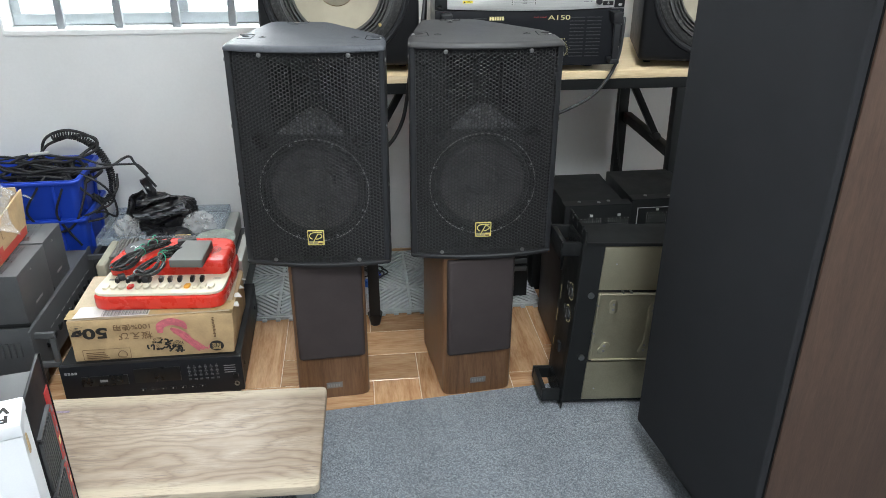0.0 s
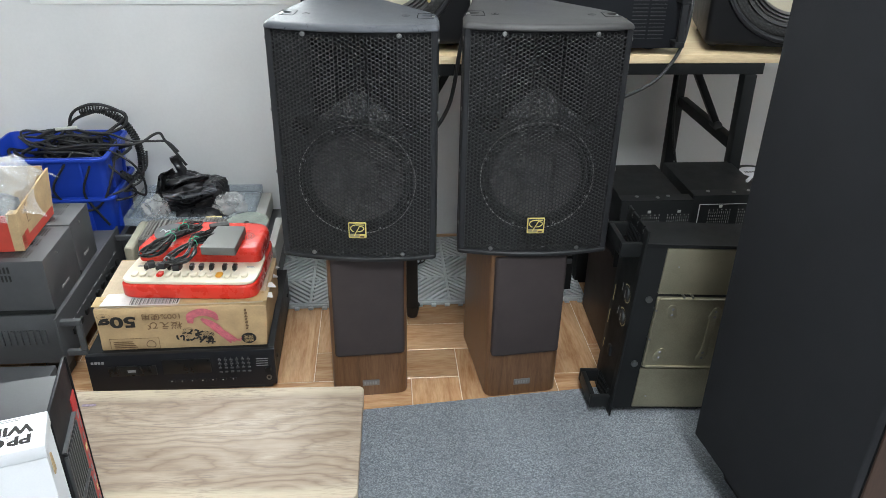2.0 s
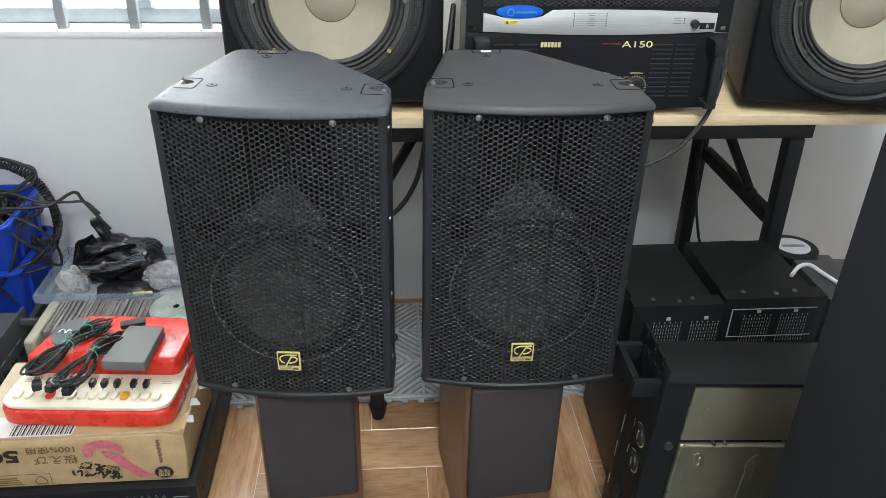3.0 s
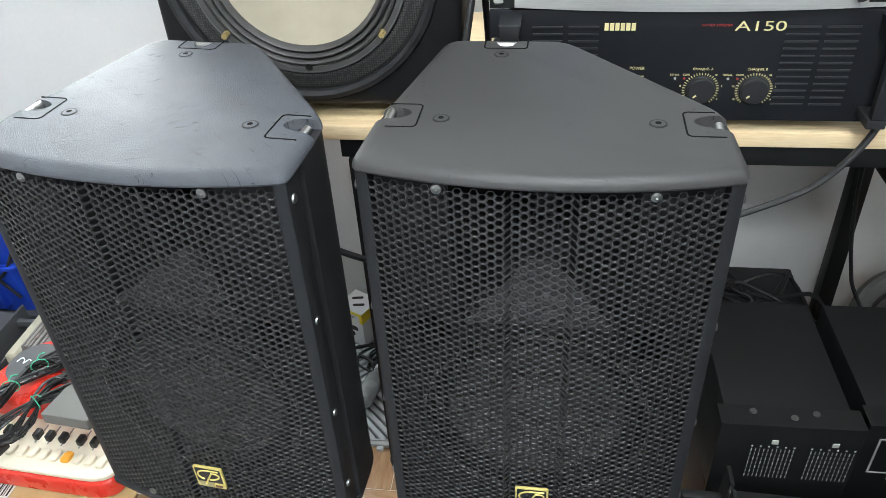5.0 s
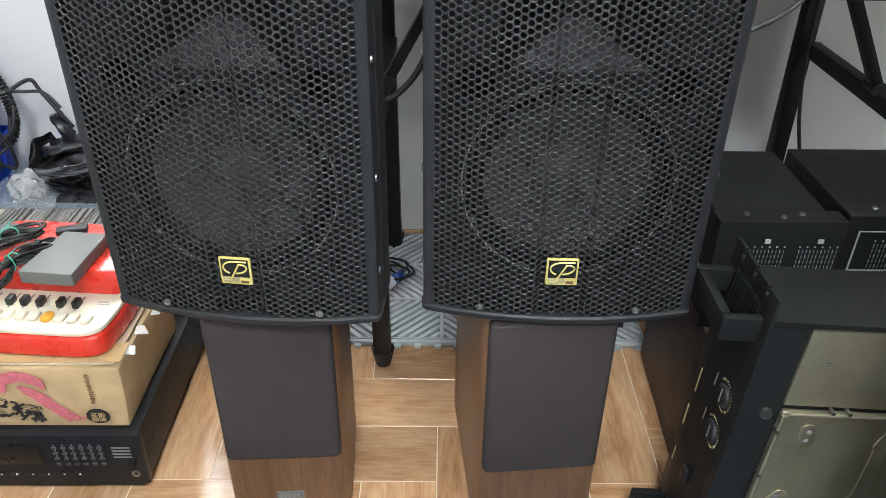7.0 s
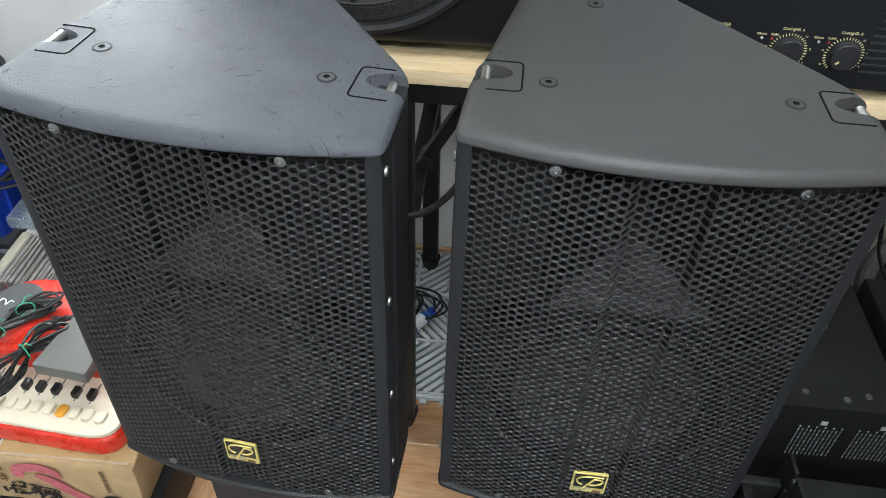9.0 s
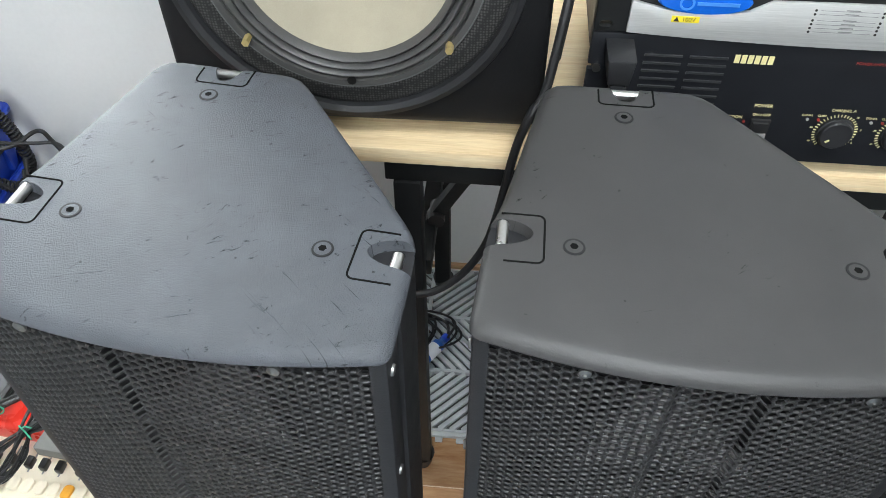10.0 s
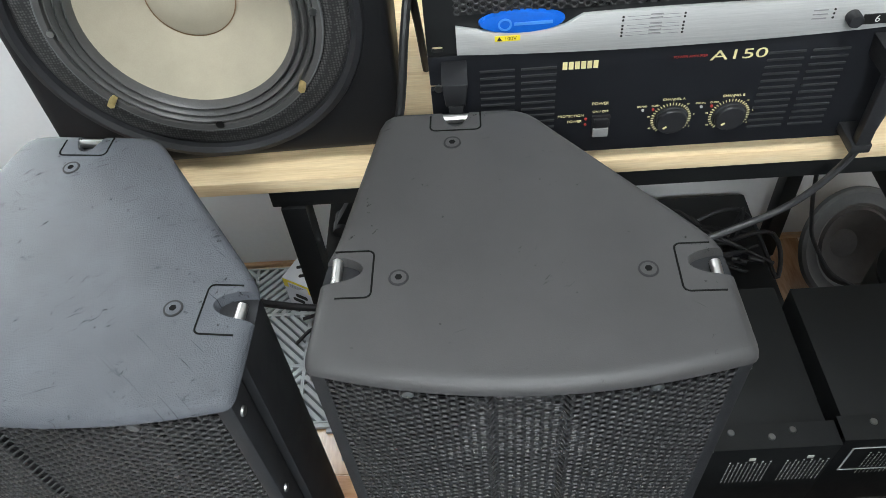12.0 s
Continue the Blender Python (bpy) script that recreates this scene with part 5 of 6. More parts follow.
pack = thing("cardboard_box", "small white and yellow printed box on the mat", "box", pose(-0.128, 2.285, 0.0115, 0, 0, -28))
part("carton", box(-0.035, 0.035, -0.032, 0.032, 0.0, 0.095, 0.001), PAPER, pack)
part("yellow_band", box(-0.0354, 0.0354, -0.0324, 0.0324, 0.066, 0.0935, 0.001), STICKER_YELLOW, pack)
part("white_patch", box(-0.022, 0.028, -0.0330, -0.0325, 0.068, 0.086), PAPER, pack)
for a, b in ((-0.010, 0.010), (0.008, -0.008)):
    part("picture", prism(rounded(0.026, 0.008, 0.003), 0, 0.0006, m=pose(a, b, 0.0952, 0, 0, 35)), INK_BLACK, pack)
    part("picture", prism(rounded(0.030, 0.012, 0.004), 0, 0.0006, m=on_front(a * 0.6, -0.0323, 0.038 + a)), INK_BLACK, pack)
for k in range(3):
    part("print_bar", box(-0.018, 0.018 - 0.006 * k, -0.0336, -0.0331, 0.080 - 0.004 * k, 0.0815 - 0.004 * k), INK_GREY, pack)
loops = thing("cable_bundle", "loose loops of thin black cable on the drain mat", "cable", pose(-0.02, 2.19, 0.0125))
wrng = random.Random(21)
for k in range(7):
    ph, rx, ry = wrng.uniform(0, 6), wrng.uniform(0.05, 0.09), wrng.uniform(0.03, 0.055)
    part("cord", tube([(rx * math.cos(ph + 0.8 * i) + 0.02 * math.sin(i + k), ry * math.sin(ph + 0.8 * i), 0.004 + 0.004 * k * 0.6 + 0.002 * math.sin(2.0 * i)) for i in range(10)], 0.0026, 6, 6), RUBBER, loops)
bottle = thing("bottle", "small blue-capped bottle lying on the mat", "bottle", pose(0.026, 2.150, 0.0250, 0, 90, 55) @ Matrix.Scale(0.8, 4))
part("body", lathe([(0.0, -0.045), (0.015, -0.045), (0.017, -0.040), (0.017, 0.018), (0.009, 0.030), (0.009, 0.036)], None, 20), BLUE_LIQUID, bottle)
part("label", lathe([(0.0174, -0.030), (0.0174, 0.008)], None, 20), PAPER, bottle)
part("cap", lathe([(0.011, 0.034), (0.011, 0.050), (0.009, 0.053), (0.0, 0.053)], None, 16), BLUE_PLASTIC, bottle)
flask = thing("bottle", "clear plastic bottle lying on the mat behind the table leg", "bottle", pose(-0.070, 2.10, 0.031, 0, 90, 80) @ Matrix.Scale(0.8, 4))
part("body", lathe([(0.0, -0.055), (0.022, -0.054), (0.025, -0.048), (0.024, 0.03), (0.012, 0.052), (0.011, 0.064)], None, 24), TRANSLUCENT, flask)
part("cap", lathe([(0.0135, 0.060), (0.0135, 0.075), (0.0, 0.076)], None, 16), PAPER, flask)
single("power_cable", tube([(-0.15, 2.16, 0.018), (-0.11, 2.19, 0.030), (-0.06, 2.17, 0.022), (-0.03, 2.21, 0.030), (-0.08, 2.24, 0.020), (-0.14, 2.22, 0.024)], 0.004, 7), RUBBER, "loose black cable lying on the drain mat", "cable")

# ---------------------------------------------------------------- the stack with the toy keyboard
cd = thing("cd_player", "black compact disc player on the tiles under a carton", "cd player", pose(-0.531, 1.612, 0.0, 0, 0, 0.8) @ Matrix.Diagonal((1, 1, 1.09, 1)))
part("case", box(-0.2150, 0.2150, 0.014, 0.385, 0.012, 0.103, 0.002), METAL_BLACK, cd)
fas = part("front_panel", box(-0.2165, 0.2165, 0.0, 0.0135, 0.010, 0.104, 0.002), METAL_BLUEBLACK, cd, "glossy black front panel")
part("plinth", box(-0.206, 0.206, 0.001, 0.014, 0.0035, 0.0095), RUBBER, cd)
for x in (-0.18, 0.18):
    for y in (0.04, 0.34):
        part("rubber_foot", rod((x, y, 0.0), (x, y, 0.013), 0.018), RUBBER, cd)
tray = part("disc_tray", box(-0.170, -0.060, -0.003, -0.0003, 0.050, 0.076, 0.001), BLACK_GLOSS, fas)
part("tray_mark", box(-0.126, -0.108, -0.0036, -0.0030, 0.060, 0.066), INK_GREY, tray)
part("display", box(-0.045, 0.066, -0.0022, -0.0003, 0.050, 0.088, 0.001), BLACK_GLOSS, fas)
for k in range(4):
    part("mark", box(-0.206 + 0.0078 * k, -0.2005 + 0.0078 * k, -0.0012, -0.0003, 0.083, 0.089), INK_GREY, fas)
for r in range(4):
    for c in range(6):
        part("key", box(0.084 + 0.0135 * c, 0.0905 + 0.0135 * c, -0.0028, -0.0003, 0.080 - 0.0105 * r, 0.0835 - 0.0105 * r), METAL_GREYBLACK, fas)
        if r < 3:
            part("figure", box(0.086 + 0.0135 * c, 0.0882 + 0.0135 * c, -0.0009, -0.0003, 0.0855 - 0.0105 * r, 0.0870 - 0.0105 * r), INK_GREY, fas)
for c in range(7):
    part("button", box(-0.038 + 0.024 * c, -0.022 + 0.024 * c, -0.0022, -0.0003, 0.026, 0.034, 0.001), METAL_BLUEBLACK, fas)
    part("symbol", box(-0.0312 + 0.024 * c, -0.0288 + 0.024 * c, -0.0029, -0.0022, 0.0295, 0.0315), INK_WHITE, fas)
part("phone_socket", lathe([(0.0065, 0.0), (0.0065, 0.002), (0.0038, 0.002), (0.0036, -0.001), (0, -0.001)], pose(0.199, 0.0, 0.030) @ FRONT, 16), SCREW, fas)
part("volume_knob", rod((0.199, 0.0, 0.055), (0.199, -0.010, 0.055), 0.007, n=16), METAL_BLACK, fas)
for k in range(4):
    part("word_bar", box(0.172, 0.200, -0.0009, -0.0003, 0.0800 - 0.006 * k, 0.0818 - 0.006 * k), INK_GREY, fas)
for y in (0.05, 0.33):
    part("screw", rod((0.2150, y, 0.055), (0.2175, y, 0.055), 0.005, n=10), RUBBER, cd)

carton = thing("cardboard_box", "worn brown cardboard carton with upside-down print, on the disc player", "carton", pose(-0.522, 1.632, 0.1140, 0, 0, 0.6) @ Matrix.Diagonal((1, 1, 0.83, 1)))
shape = bmesh.new()
box(-0.192, 0.192, 0.0, 0.232, 0.0, 0.136, 0.004, 2, bm=shape)
bmesh.ops.subdivide_edges(shape, edges=[e for e in shape.edges if e.calc_length() > 0.05], cuts=7, use_grid_fill=True)
for v in shape.verts:
    w = noise.noise(v.co * 9.0) * 0.004 + noise.noise(v.co * 31.0) * 0.0012
    v.co += Vector((w * (1 if abs(v.co.x) > 0.18 else 0.2), (-abs(w) * 0.15 if v.co.y < 0.01 else w), w if v.co.z > 0.12 else 0))
    v.co.x *= 1 + 0.035 * (v.co.z / 0.146) * (1 if v.co.x > 0 else 0.2)
part("carton_body", shape, KRAFT, carton)
part("flap", box(-0.188, 0.192, 0.004, 0.228, 0.1390, 0.1412, 0.001, m=pose(0, 0, 0, 0, -0.6, 0)), KRAFT_TOP, carton, "scuffed paper-worn top flap")
part("tape", box(-0.196, 0.200, 0.006, 0.050, 0.1432, 0.1438, m=pose(0, 0, 0, 0, -0.6, 0)), TAPE, carton)
part("torn_label", prism(soften([(-0.178, 0.004), (-0.002, 0.003), (0.000, 0.040), (-0.06, 0.046), (-0.10, 0.060), (-0.172, 0.056)], 0.003), 0.1446, 0.1452), PAPER_LABEL, carton, "torn white address label")
for k in range(26):
    w = (0.0012, 0.0022, 0.0009, 0.003)[k * 7 % 4]
    part("barcode_bar", box(-0.112 + 0.0042 * k, -0.112 + 0.0042 * k + w, 0.006, 0.034, 0.1456, 0.1459), INK_BLACK, carton)
for k in range(4):
    part("torn_edge", prism(soften([(0.0, 0.0), (0.018 + 0.004 * k, 0.004), (0.012, 0.02), (0.002, 0.016)], 0.003), 0.0, 0.001, m=pose(0.192, 0.03 + 0.05 * k, 0.139 - 0.004 * k, 20, 24, 15 * k)), PAPER_LABEL, carton)
lettering("50g", 0.047, on_front(-0.142, -0.0040, 0.098, 180), INK_BLACK, carton, depth=0.0004, wide=1.25, bold=0.0016)
lettering("100%使用", 0.022, on_front(-0.042, -0.0040, 0.112, 180), INK_BROWN, carton, depth=0.0004)
lettering("桜えび", 0.027, on_front(-0.038, -0.0040, 0.083, 180), INK_BROWN, carton, depth=0.0004)
lettering("桜えび", 0.024, on_front(0.036, -0.0046, 0.054, 160), INK_BLACK, carton, depth=0.0006, bold=0.0011)
lettering("せんべい", 0.023, on_front(0.028, -0.0046, 0.034, 168), INK_BLACK, carton, depth=0.0006, bold=0.0011)
# the printed pink prawn
prawn = bmesh.new()


def ribbon(bm, pts, widths, y):
    """A flat printed stroke of changing width."""
    path = smooth_path([(x, 0, z) for x, z in pts], 6)
    left, right = [], []
    for i, p in enumerate(path):
        d = (path[min(i + 1, len(path) - 1)] - path[max(i - 1, 0)]).normalized()
        u = i / (len(path) - 1) * (len(widths) - 1)
        k = min(int(u), len(widths) - 2)
        w = widths[k] + (widths[k + 1] - widths[k]) * (u - k)
        left.append((p.x - d.z * w, p.z + d.x * w))
        right.append((p.x + d.z * w, p.z - d.x * w))
    return prism(left + right[::-1], 0, 0.0005, m=on_front(0, y, 0), bm=bm)


ribbon(prawn, [(0.021, 0.096), (0.025, 0.121), (0.050, 0.132), (0.074, 0.122), (0.084, 0.104)], [0.006, 0.011, 0.012, 0.010, 0.003], -0.0043)
ribbon(prawn, [(0.047, 0.110), (0.060, 0.098), (0.078, 0.080), (0.095, 0.050), (0.108, 0.026)], [0.003, 0.009, 0.010, 0.007, 0.002], -0.0044)
bmesh.ops.translate(prawn, verts=prawn.verts[:], vec=(0, 0, -0.010))
part("printed_prawn", prawn, INK_PINK, carton, "faded pink printed prawn")
for k in range(6):
    part("printed_feeler", ribbon(bmesh.new(), [(0.056 + 0.006 * k, 0.096 - 0.004 * k), (0.074 + 0.007 * k, 0.066 - 0.003 * k), (0.098 + 0.006 * k, 0.040 - 0.002 * k), (0.118 + 0.003 * k, 0.026 + 0.003 * k)], [0.0012, 0.0014, 0.0008], -0.0046), INK_PINK, carton, m=pose(0, 0, -0.008))
dot = part("printed_disc", lathe([(0.0175, 0.0), (0.0175, 0.0006), (0.0, 0.0006)], pose(0.150, -0.0042, 0.030) @ FRONT, 32), INK_BLACK, carton)
lettering("限定", 0.011, on_front(0.150, -0.0050, 0.0345, 180), TAPE, dot)
lettering("期間", 0.011, on_front(0.150, -0.0050, 0.0235, 180), TAPE, dot)
for k in range(14):
    part("print_bar", box(0.146 + 0.0012 * (k % 2), 0.151 + 0.001 * (k % 3), -0.0048, -0.0042, 0.060 + 0.0050 * k, 0.0632 + 0.0050 * k), INK_BROWN, carton)
frame_ = box(-0.168, -0.056, -0.0046, -0.0042, 0.041, 0.042)
box(-0.168, -0.056, -0.0046, -0.0042, 0.006, 0.007, bm=frame_)
box(-0.168, -0.167, -0.0046, -0.0042, 0.007, 0.041, bm=frame_)
box(-0.057, -0.056, -0.0046, -0.0042, 0.007, 0.041, bm=frame_)
part("printed_frame", frame_, INK_BROWN, carton)
for k in range(4):
    part("print_bar", box(-0.160, -0.108 - 0.003 * k, -0.0046, -0.0042, 0.011 + 0.0062 * k, 0.0135 + 0.0062 * k), INK_BROWN, carton)
part("printed_sign", tube([(-0.084, -0.0043, 0.012), (-0.068, -0.0043, 0.012), (-0.066, -0.0043, 0.024), (-0.076, -0.0043, 0.034), (-0.086, -0.0043, 0.022), (-0.084, -0.0043, 0.012)], 0.0009, 5, 4), INK_BROWN, carton)

KX, KY, KZ = -0.501, 1.653, 0.2352
kb = thing("toy_keyboard", "red and cream toy rhythm keyboard on a worn carton", "toy keyboard", pose(KX, KY, KZ, 0, 0, -4.2))
part("base", prism(soften([(-0.158, 0.055), (-0.158, 0.0), (0.152, 0.0), (0.158, 0.055), (0.152, 0.255), (-0.140, 0.255)], [0.01, 0.05, 0.05, 0.02, 0.05, 0.05], 6), 0.0, 0.036, 0.006, 3), RED_PLASTIC, kb, "glossy red lower shell")
part("key_deck", prism(soften([(-0.156, 0.058), (-0.156, 0.004), (0.150, 0.004), (0.156, 0.058), (0.152, 0.150), (-0.148, 0.150)], [0.01, 0.045, 0.045, 0.02, 0.02, 0.02], 6), 0.0365, 0.0445, 0.002, 2), CREAM_PLASTIC, kb, "cream key deck")
part("upper_shell", prism(soften([(-0.147, 0.098), (0.150, 0.098), (0.150, 0.245), (-0.120, 0.252)], [0.022, 0.022, 0.045, 0.07], 6), 0.038, 0.082, 0.012, 4), RED_PLASTIC, kb, "glossy red raised shell")
for k in range(14):
    x = -0.131 + 0.0196 * k
    mat_k = RED_PLASTIC if k == 3 else ORANGE_PLASTIC if k == 10 else CREAM_PLASTIC
    part("key", prism(soften([(-0.0075, -0.010), (0.0065, -0.010), (0.0085, 0.010), (-0.0055, 0.010)], 0.006, 4), 0.0, 0.0065, 0.002, 2, m=pose(x, 0.034, 0.0445)), mat_k, kb, "red key" if k == 3 else "orange key" if k == 10 else "")
for k, x in enumerate((-0.112, -0.086, -0.058, -0.035, -0.006, 0.016, 0.040, 0.071, 0.095)):
    part("slide_knob", box(x - 0.0050, x + 0.0045, 0.058, 0.074, 0.0445, 0.0565, 0.002), BLACK_GLOSS, kb)
    part("slide_track", box(x - 0.0012, x + 0.0012, 0.054, 0.090, 0.0446, 0.0450), INK_GREY, kb)
for x in (-0.138, 0.120):
    part("word_bar", box(x, x + 0.016, 0.078, 0.080, 0.0446, 0.0449), INK_GREY, kb)
    part("word_bar", box(x, x + 0.020, 0.073, 0.0742, 0.0446, 0.0449), INK_GREY, kb)
em = part("emblem", lathe([(1.0, 0.0), (1.0, 0.0016), (0.0, 0.0022)], pose(-0.085, 0.182, 0.082) @ Matrix.Diagonal((0.040, 0.046, 1, 1)), 32), METAL_GREYBLACK, kb, "dark oval emblem")
part("mark", tube([(-0.112, 0.178, 0.0848), (-0.108, 0.188, 0.0848), (-0.101, 0.184, 0.0848), (-0.098, 0.176, 0.0848), (-0.094, 0.186, 0.0848), (-0.088, 0.184, 0.0848)], 0.0012, 6, 5), PAPER, em)
for r in range(4):
    for a in range(4 + 5 * r):
        t = 2 * math.pi * a / (4 + 5 * r)
        part("speaker_hole", rod((0.104 + 0.0062 * r * math.cos(t), 0.165 + 0.0062 * r * math.sin(t), 0.0815), (0.104 + 0.0062 * r * math.cos(t), 0.165 + 0.0062 * r * math.sin(t), 0.0823), 0.0017, n=8), BLACK_GLOSS, kb)

single("power_adapter", prism(soften([(-0.041, -0.060), (0.041, -0.060), (0.037, 0.056), (-0.032, 0.056)], 0.004, 3), 0.0, 0.021, 0.002, 2), GREY_PLASTIC, "grey plastic box-shaped pedal resting on the toy keyboard", "adapter", pose(KX + 0.071, KY + 0.118, KZ + 0.0825, 0, 0, -6))
leads = thing("cable_bundle", "bundle of thin black leads with green ties on the keyboard", "cable", pose(KX - 0.028, KY + 0.105, KZ + 0.084, 0, 0, -3))
lrng = random.Random(3)
lead_mats = [RUBBER, BLACK_GLOSS, plain("grey_lead", (0.05, 0.05, 0.052), 0.3)]
def tied_lead(cx, cy, dx, dy, reach, wide, ph, lift, r):
    """A lead folded to and fro into long loops round its tie."""
    pts = []
    for i in range(26):
        t = ph + 0.62 * i
        a = reach * math.sin(t) * (1 + 0.14 * math.sin(2.3 * t))
        b = wide * math.sin(2 * t + 0.5 * math.sin(t)) + lrng.uniform(-0.003, 0.003)
        pts.append((cx + dx * a - dy * b, cy + dy * a + dx * b, lift + 0.010 * (1 - abs(math.sin(t))) + lrng.uniform(-0.002, 0.004)))
    return tube(pts, r, 6, 5)


for k in range(5):
    part("lead", tied_lead(-0.022 + lrng.uniform(-0.006, 0.006), 0.012, 0.42, 0.907, lrng.uniform(0.065, 0.092), lrng.uniform(0.014, 0.030), lrng.uniform(0, 6), 0.005 + 0.003 * k, lrng.choice((0.0018, 0.0022))), lead_mats[k % 2], leads)
for k in range(4):
    part("lead", tied_lead(0.032 + lrng.uniform(-0.006, 0.006), -0.018, 0.34, 0.940, lrng.uniform(0.060, 0.085), lrng.uniform(0.012, 0.026), lrng.uniform(0, 6), 0.005 + 0.003 * k, lrng.choice((0.0018, 0.0022))), lead_mats[k % 2], leads)
for x, y, z, a in ((-0.008, 0.055, 0.022, 40), (-0.026, 0.005, 0.022, 20), (0.034, -0.020, 0.020, -30)):
    ring = [(0.013 * math.cos(t), 0.0, 0.012 * math.sin(t)) for t in [2 * math.pi * i / 10 for i in range(11)]]
    tie = tube(ring, 0.0011, 5, 2)
    tube([(0, 0, 0.012), (0.006, 0.004, 0.018), (0.014, 0.008, 0.016)], 0.0011, 5, 4, tie)
    part("tie", tie, TIE_GREEN, leads, "green twist tie", pose(x, y, z, 0, 0, a))
for x, y, a in ((-0.048, -0.082, 25), (-0.018, -0.086, -10), (0.014, -0.094, 0)):
    part("plug", box(-0.008, 0.008, -0.013, 0.013, -0.009, 0.005, 0.003, m=pose(x, y, 0.0, -12, 0, a)), RUBBER, leads)
part("plug", box(-0.010, 0.010, -0.024, 0.024, 0.0, 0.010, 0.004, m=pose(0.066, 0.100, 0.002, 0, 0, -70)), RUBBER, leads)

# ---------------------------------------------------------------- trolley board
dolly = thing("dolly", "walnut-coloured wooden board on blue-wheeled castors, over the carpet", "dolly", pose(-0.104, 1.310, 0.006, 0, 0, -1.6))
part("board", prism(soften([(-0.66, -0.165), (0.0, -0.165), (0.0, 0.165), (-0.66, 0.165)], 0.016, 5), 0.078, 0.100, 0.003, 2), BOARD_WOOD, dolly, "pale walnut-grained board")
for x in (-0.62, -0.032):
    for y in (-0.138, 0.125):
        wheel = part("caster", lathe([(0.0, -0.011), (0.024, -0.011), (0.028, -0.007), (0.028, 0.007), (0.024, 0.011), (0.0, 0.011)], pose(x, y - 0.012, 0.0285, 0, 90, 12), 24), CASTOR_BLUE, dolly, "blue castor wheel")
        part("fork", box(x - 0.015, x + 0.015, y - 0.022, y + 0.020, 0.060, 0.0775, 0.002), SCREW, wheel)
        part("yoke", box(x + 0.0125, x + 0.0145, y - 0.020, y + 0.004, 0.022, 0.0595), SCREW, wheel)
part("stamp", prism(rounded(0.030, 0.007, 0.002), 0.0, 0.0004, m=pose(-0.585, 0.115, 0.1001)), plain("faded_violet_ink", (0.25, 0.20, 0.27), 0.6, vary=0.4, scale=120), dolly, "faded violet stamp")
part("batten", box(-0.60, -0.06, -0.10, 0.10, 0.066, 0.0775, 0.002), METAL_BLACK, dolly)

# ---------------------------------------------------------------- stack of gear against the side
rack = thing("power_amplifier", "black rack amplifier with a squared handle, under a vented black case", "amplifier", pose(-0.800, 1.628, 0.0))
# its front faces +x
part("chassis", box(-0.38, -0.006, 0.022, 0.460, 0.070, 0.2045, 0.002), METAL_GREYBLACK, rack)
rf = part("faceplate", box(-0.005, 0.0, 0.0, 0.4826, 0.070, 0.2060, 0.001), METAL_GREYBLACK, rack)
for y0 in (0.020, 0.450):
    hb = bmesh.new()
    box(0.0005, 0.046, y0 - 0.006, y0 + 0.006, 0.178, 0.192, 0.002, bm=hb)
    box(0.0005, 0.046, y0 - 0.006, y0 + 0.006, 0.094, 0.108, 0.002, bm=hb)
    box(0.034, 0.046, y0 - 0.006, y0 + 0.006, 0.1085, 0.1775, 0.002, bm=hb)
    part("handle", hb, METAL_GREYBLACK, rack)
for k in range(12):
    part("louvre", box(-0.20 + 0.014 * k, -0.192 + 0.014 * k, 0.0175, 0.0215, 0.125, 0.165), METAL_GREYBLACK, rack)
for k in range(9):
    part("control", box(0.0003, 0.006, 0.07 + 0.042 * k, 0.088 + 0.042 * k, 0.118, 0.132, 0.001), METAL_BLACK, rf)
    part("word_bar", box(0.0003, 0.001, 0.07 + 0.042 * k, 0.094 + 0.042 * k, 0.150, 0.153), INK_GREY, rf)
for y in (0.06, 0.38):
    part("rubber_foot", box(-0.33, -0.27, y, y + 0.05, 0.0, 0.0695, 0.003), RUBBER, rack)
    part("rubber_foot", box(-0.08, -0.03, y, y + 0.05, 0.0, 0.0695, 0.003), RUBBER, rack)


def vented_case(m, w, d, h, label):
    v = thing("audio_unit", label, "audio unit", m, "dark cases on the rack amplifier")
    part("cover", box(-w, 0.0, 0.0, d, 0.0, h, 0.002), METAL_GREYBLACK, v, "dark grey enamelled steel cover")
    for r in range(3):
        for c in range(14):
            part("vent_slot", box(-0.128 + 0.0066 * c, -0.1245 + 0.0066 * c, 0.018 + d * 0.31 * r, 0.018 + d * 0.31 * r + d * 0.20, h - 0.001, h + 0.0006), BLACK_GLOSS, v)
    for r in range(2):
        for c in range(22):
            part("vent_slot", box(-w * 0.72 + 0.0085 * c, -w * 0.72 + 0.0045 + 0.0085 * c, -0.0006, 0.001, h - 0.030 - 0.022 * r, h - 0.014 - 0.022 * r), BLACK_GLOSS, v)
    part("lip", box(-w, 0.001, -0.002, 0.006, 0.0005, 0.010, 0.001), METAL_BLACK, v)
    part("emblem", box(0.0003, 0.0012, d * 0.35, d * 0.60, 0.030, 0.036), INK_GREY, v)
    part("screw", rod((0.0, d * 0.42, h - 0.018), (0.0022, d * 0.42, h - 0.018), 0.003, n=8), SCREW, v)
    return v


vented_case(pose(-0.808, 1.655, 0.2065), 0.36, 0.176, 0.138, "dark grey steel case with vent slots, on the rack amplifier")
vented_case(pose(-0.810, 1.834, 0.2065), 0.36, 0.128, 0.140, "shorter dark grey case with vent slots, behind another on the rack")

